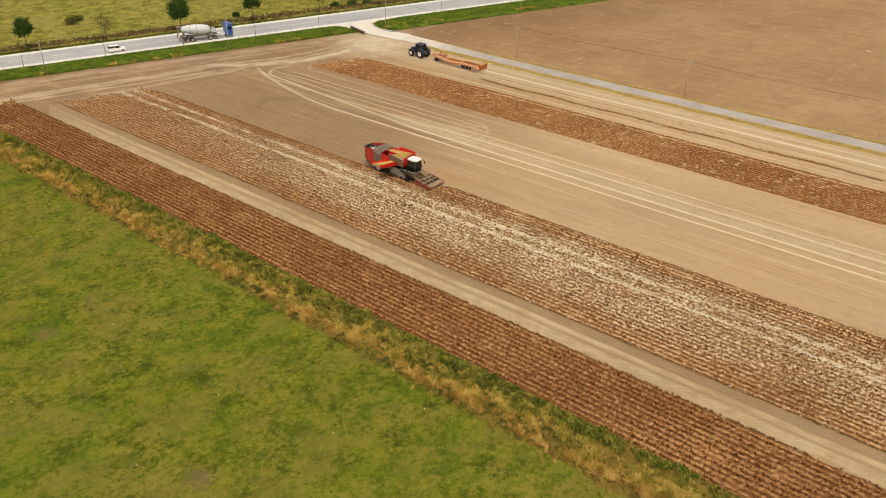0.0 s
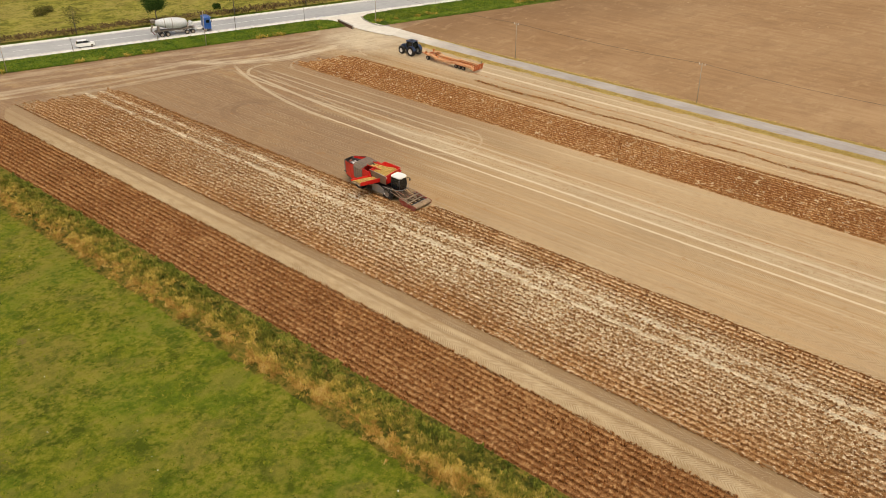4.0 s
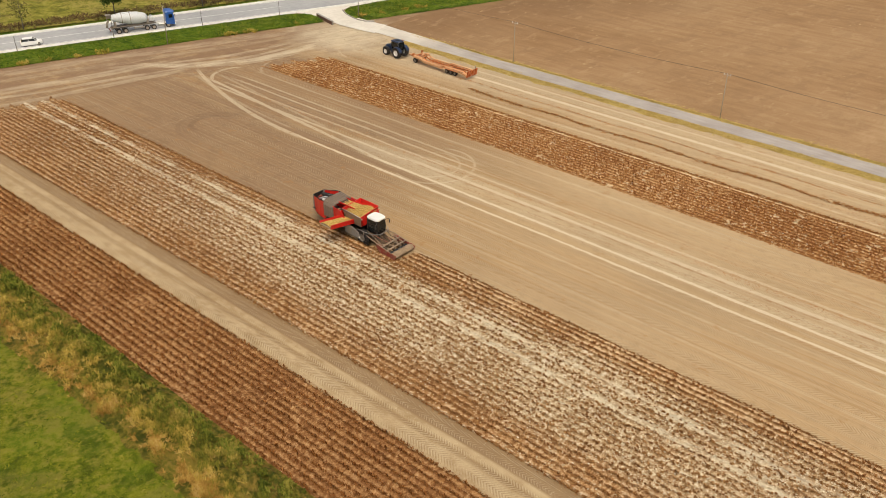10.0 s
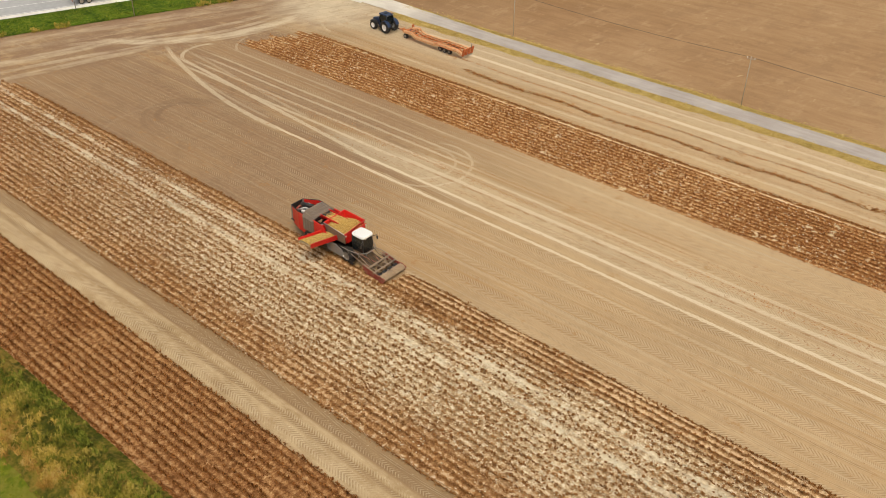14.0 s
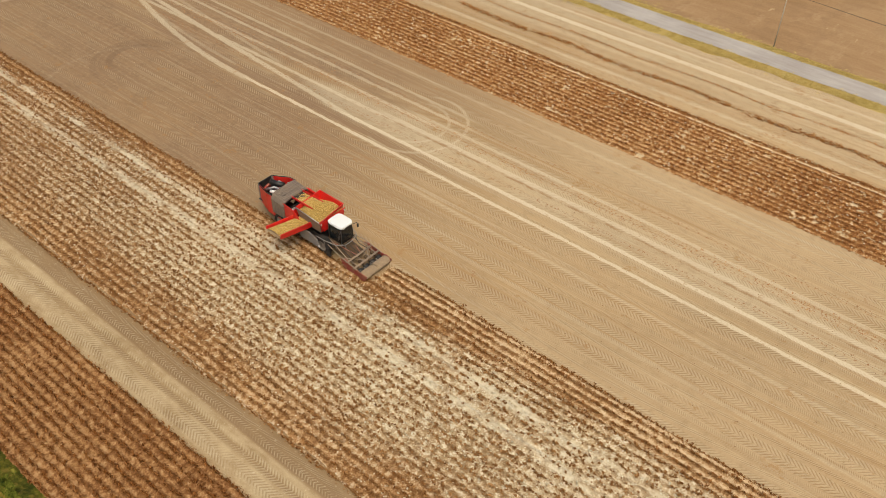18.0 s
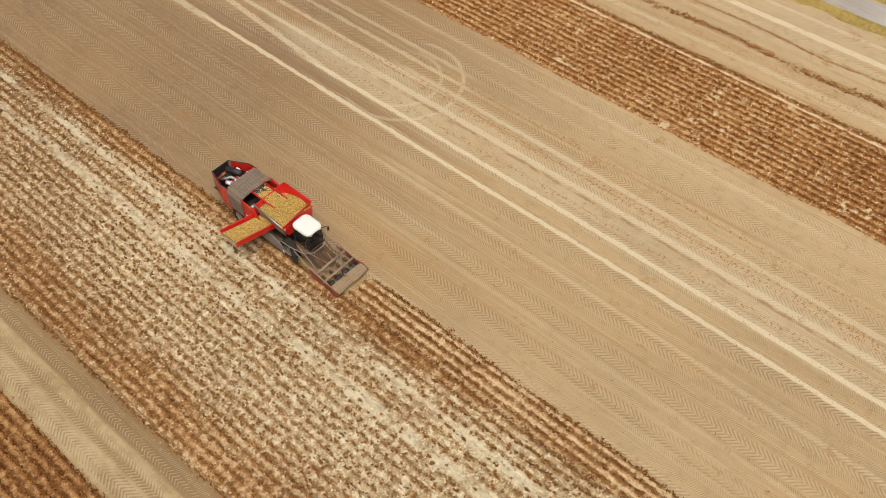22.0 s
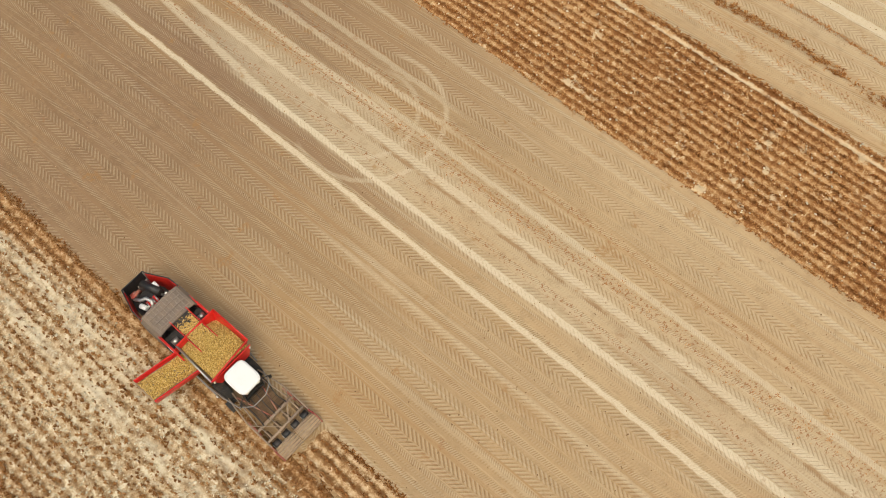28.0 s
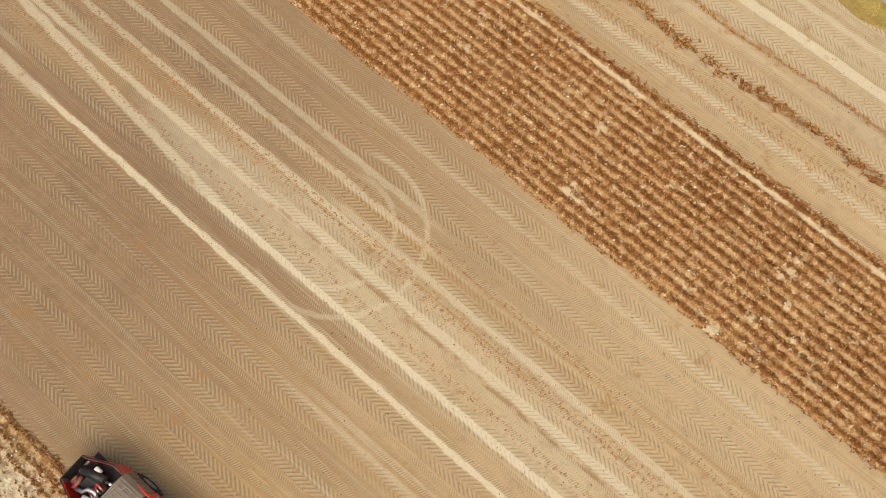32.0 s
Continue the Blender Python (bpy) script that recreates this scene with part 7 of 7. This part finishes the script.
def cable(name, a, b, sag, label):
    pts = [Vector(a).lerp(Vector(b), k / 12) - Vector((0, 0, sag * 4 * (k / 12) * (1 - k / 12))) for k in range(13)]
    me = bpy.data.meshes.new(name)
    bm = rods(pts, 0.013, 4)
    bm.to_mesh(me)
    bm.free()
    me.materials.append(P["wire"])
    return tagged(new(name, me), label, "cable", "overhead cables")


for a, b in zip((-9.0,) + TRACK_POLES, TRACK_POLES):
    for dx in (0.0, 0.05):
        cable("overhead_cable", (62.0 + dx, a, 7.4), (62.0 + dx, b, 7.4), 0.5, "thin dark overhead cable between poles")
for dx in (0.0, 0.05):
    cable("overhead_cable", (62.0 + dx, 114.6, 7.4), (*road_xy(0.4, 169.0), 7.3), 0.5, "thin dark overhead cable between poles")
RP = (-120.2, -80.1, -39.9, 0.4, 40.5)
for a, b in zip(RP, RP[1:]):
    cable("overhead_cable", (*road_xy(a, 169.0), 7.35), (*road_xy(b, 169.0), 7.35), 0.55, "thin dark overhead cable between poles")


def build_tree(m, h, spread, trunk_h, density, seed, leaf, label, name="roadside_tree", group="roadside trees"):
    """Tapered trunk, forking limbs, and a crown of many small leaf clumps with gaps."""
    r = random.Random(seed)
    t = thing(name, m, label, "tree", group)
    bm = bmesh.new()
    add_rod(bm, (0, 0, -0.2), (0.05, 0, trunk_h), 0.045 * h ** 0.6, 0.03 * h ** 0.6, 10)
    add_rod(bm, (0.05, 0, trunk_h), (0.0, 0.1, h * 0.8), 0.03 * h ** 0.6, 0.01, 8)
    tips = []
    for k in range(11):
        z0 = trunk_h + (h * 0.72 - trunk_h) * k / 10 * 0.9
        a = k * 2.4 + r.uniform(-0.4, 0.4)
        reach = spread * (0.95 - 0.5 * k / 10) * r.uniform(0.7, 1.1)
        mid = Vector((math.cos(a) * reach * 0.5, math.sin(a) * reach * 0.5, z0 + 0.10 * h))
        tip = Vector((math.cos(a + 0.3) * reach, math.sin(a + 0.3) * reach, z0 + 0.2 * h * r.uniform(0.7, 1.2)))
        add_rod(bm, (0.03, 0, z0), mid, 0.035, 0.022, 6)
        add_rod(bm, mid, tip, 0.022, 0.006, 5)
        tips += [mid, tip, mid.lerp(tip, 0.5)]
        for s in range(2):
            tw = mid + Vector((r.uniform(-1, 1), r.uniform(-1, 1), r.uniform(0.1, 0.9))) * spread * 0.4
            add_rod(bm, mid, tw, 0.014, 0.004, 4)
            tips.append(tw)
    part("trunk", bm, P["bark"], t, "grey-brown trunk and limbs")
    g = np.random.default_rng(seed)
    n = int(density)
    at = np.array([tuple(v) for v in tips])[g.integers(0, len(tips), n)] + g.normal(0, 0.16 * spread, (n, 3))
    at[:, 2] = np.clip(at[:, 2], trunk_h * 0.9, None)
    size = g.uniform(0.10, 0.22, n) * (0.8 + 0.04 * h)
    d1 = g.normal(0, 1, (n, 3))
    d1 /= np.linalg.norm(d1, axis=1)[:, None]
    d2 = np.cross(d1, g.normal(0, 1, (n, 3)))
    d2 /= np.linalg.norm(d2, axis=1)[:, None]
    co = np.stack([at - d1 * size[:, None], at + d2 * size[:, None] * 0.6, at + d1 * size[:, None], at - d2 * size[:, None] * 0.6], 1)
    q = np.arange(n)[:, None] * 4 + np.array([[0, 1, 2, 3]])
    me = fast_mesh("crown", co.reshape(-1, 3), np.zeros((0, 3), int), q)
    me.materials.append(leaf)
    crown = new("crown", me)
    crown.parent = t
    return t


for p, h, spread, th, dens, leaf, label in ((-82.0, 7.6, 1.9, 3.2, 3400, P["leaf"], "round-crowned dark green roadside tree"), (-64.1, 6.8, 2.2, 2.2, 240, P["leaf_thin"], "almost bare roadside tree with thin twigs"),
                                            (-46.0, 8.2, 2.6, 3.0, 5200, P["leaf"], "dense dark green roadside tree"), (-27.4, 7.4, 1.8, 3.4, 3000, P["leaf"], "slender-trunked dark green roadside tree"),
                                            (-9.1, 6.4, 1.6, 2.6, 420, P["leaf_thin"], "thin yellowing roadside tree"), (9.0, 5.5, 1.5, 2.2, 1800, P["leaf"], "small dark roadside tree beside the junction"),
                                            (-100.0, 7.8, 2.2, 3.0, 3600, P["leaf"], "dark green roadside tree"), (-118.0, 7.2, 2.0, 3.0, 3000, P["leaf"], "dark green roadside tree")):
    build_tree(pose(*road_xy(p, HEDGE0 + 0.1), 0.05, 0, 0, p * 7), h * 1.06, spread * 1.22, th, dens * 1.4, int(abs(p) * 3), leaf, label)
def build_sapling(m, seed):
    """A young tree tied to a stake, with a few bare twigs."""
    r = random.Random(seed)
    t = thing("roadside_sapling", m, "young staked roadside sapling, nearly leafless", "tree", "roadside saplings")
    part("stake", rod((0.08, 0, -0.2), (0.08, 0, 1.6), 0.035, seg=6), P["wood"], t)
    bm = rods([(0, 0, -0.1), (0.03, 0.02, 1.4), (-0.02, 0.0, 3.0 + r.uniform(0, 0.5))], 0.035)
    for k in range(5):
        z, a = 1.9 + 0.25 * k, k * 2.4 + r.uniform(0, 1)
        add_rod(bm, (0, 0, z), (0.35 * math.cos(a), 0.35 * math.sin(a), z + 0.5), 0.012, 0.004, 4)
    part("trunk", bm, P["bark"], t)
    part("tie", rod((0.0, 0, 1.35), (0.1, 0, 1.35), 0.045, seg=6), P["black"], t)


for p in (-101.5, -84.0, -66.5, -48.6, -31.0, -14.4, 20.5, 38.0):
    build_sapling(pose(*road_xy(p, ROAD0 - 0.15), 0.05, 0, 0, p * 11), int(abs(p) * 5))
bush = [(-70.0, 212.0, 1.9, 2.1), (-68.0, 214.5, 1.6, 1.7), (-20.0, 222.0, 1.3, 1.5), (-95.0, 205.0, 1.4, 1.6), (-30.0, 198.5, 1.3, 1.2), (2.0, 195.5, 1.5, 1.7), (-3.0, 196.0, 1.4, 1.5), (6.0, 195.2, 1.3, 1.4)]
for k, (p, q, h, s) in enumerate(bush):
    build_tree(pose(*road_xy(p, q), 0.05), h, s, 0.3, 900, 90 + k, P["leaf_thin"] if k < 4 else P["leaf"], "low straggly bush in rough grass", "bush", "bushes beyond the road")


# culvert head walls and kerb at the field entrance
def brick_wall(name, a, b, h, t, label):
    """A short wall of separate bricks on a concrete core."""
    a, b = Vector((*a, 0)), Vector((*b, 0))
    d = b - a
    length = d.length
    turn = math.degrees(math.atan2(d.y, d.x))
    w = thing(name, pose(a.x, a.y, 0, 0, 0, turn), label, "wall")
    part("core", box((length / 2, 0, h / 2 - 0.2), (length, t - 0.04, h + 0.35), 0.0), P["concrete"], w)
    one = bpy.data.meshes.new("brick")
    bm = box((0, 0, 0), (0.235, 0.06, 0.065), 0.006)
    bm.to_mesh(one)
    bm.free()
    one.materials.append(P["brick"])
    for s in (-1, 1):
        for c in range(int(h / 0.075)):
            x = 0.125 + 0.12 * (c % 2)
            while x < length - 0.1:
                ob = new("brick", one)
                ob.parent = w
                ob.location = (x, s * (t / 2 - 0.02), 0.05 + 0.075 * c)
                x += 0.25
    part("coping", box((length / 2, 0, h + 0.03), (length + 0.1, t + 0.1, 0.1), 0.02), P["concrete"], w, "weathered concrete coping")
    return w


brick_wall("culvert_wall", (57.2, 163.4), (55.4, 156.6), 0.75, 0.35, "low brick culvert wall with concrete coping")
kerb = thing("kerb", pose(0, 0, 0), "pale concrete kerb round the verge corner", "kerb")
pts = [(62.6, 151.6), (61.3, 153.2), (61.1, 155.2), (61.6, 157.6), (62.4, 160.0), (63.9, 162.6)]
for a, b in zip(pts, pts[1:]):
    d = Vector(b) - Vector(a)
    c = (Vector(a) + Vector(b)) / 2
    part("kerb_stone", box((c.x, c.y, 0.13), (d.length * 0.98, 0.2, 0.36), 0.03, Matrix.Rotation(math.atan2(d.y, d.x), 4, "Z")), P["concrete"], kerb)
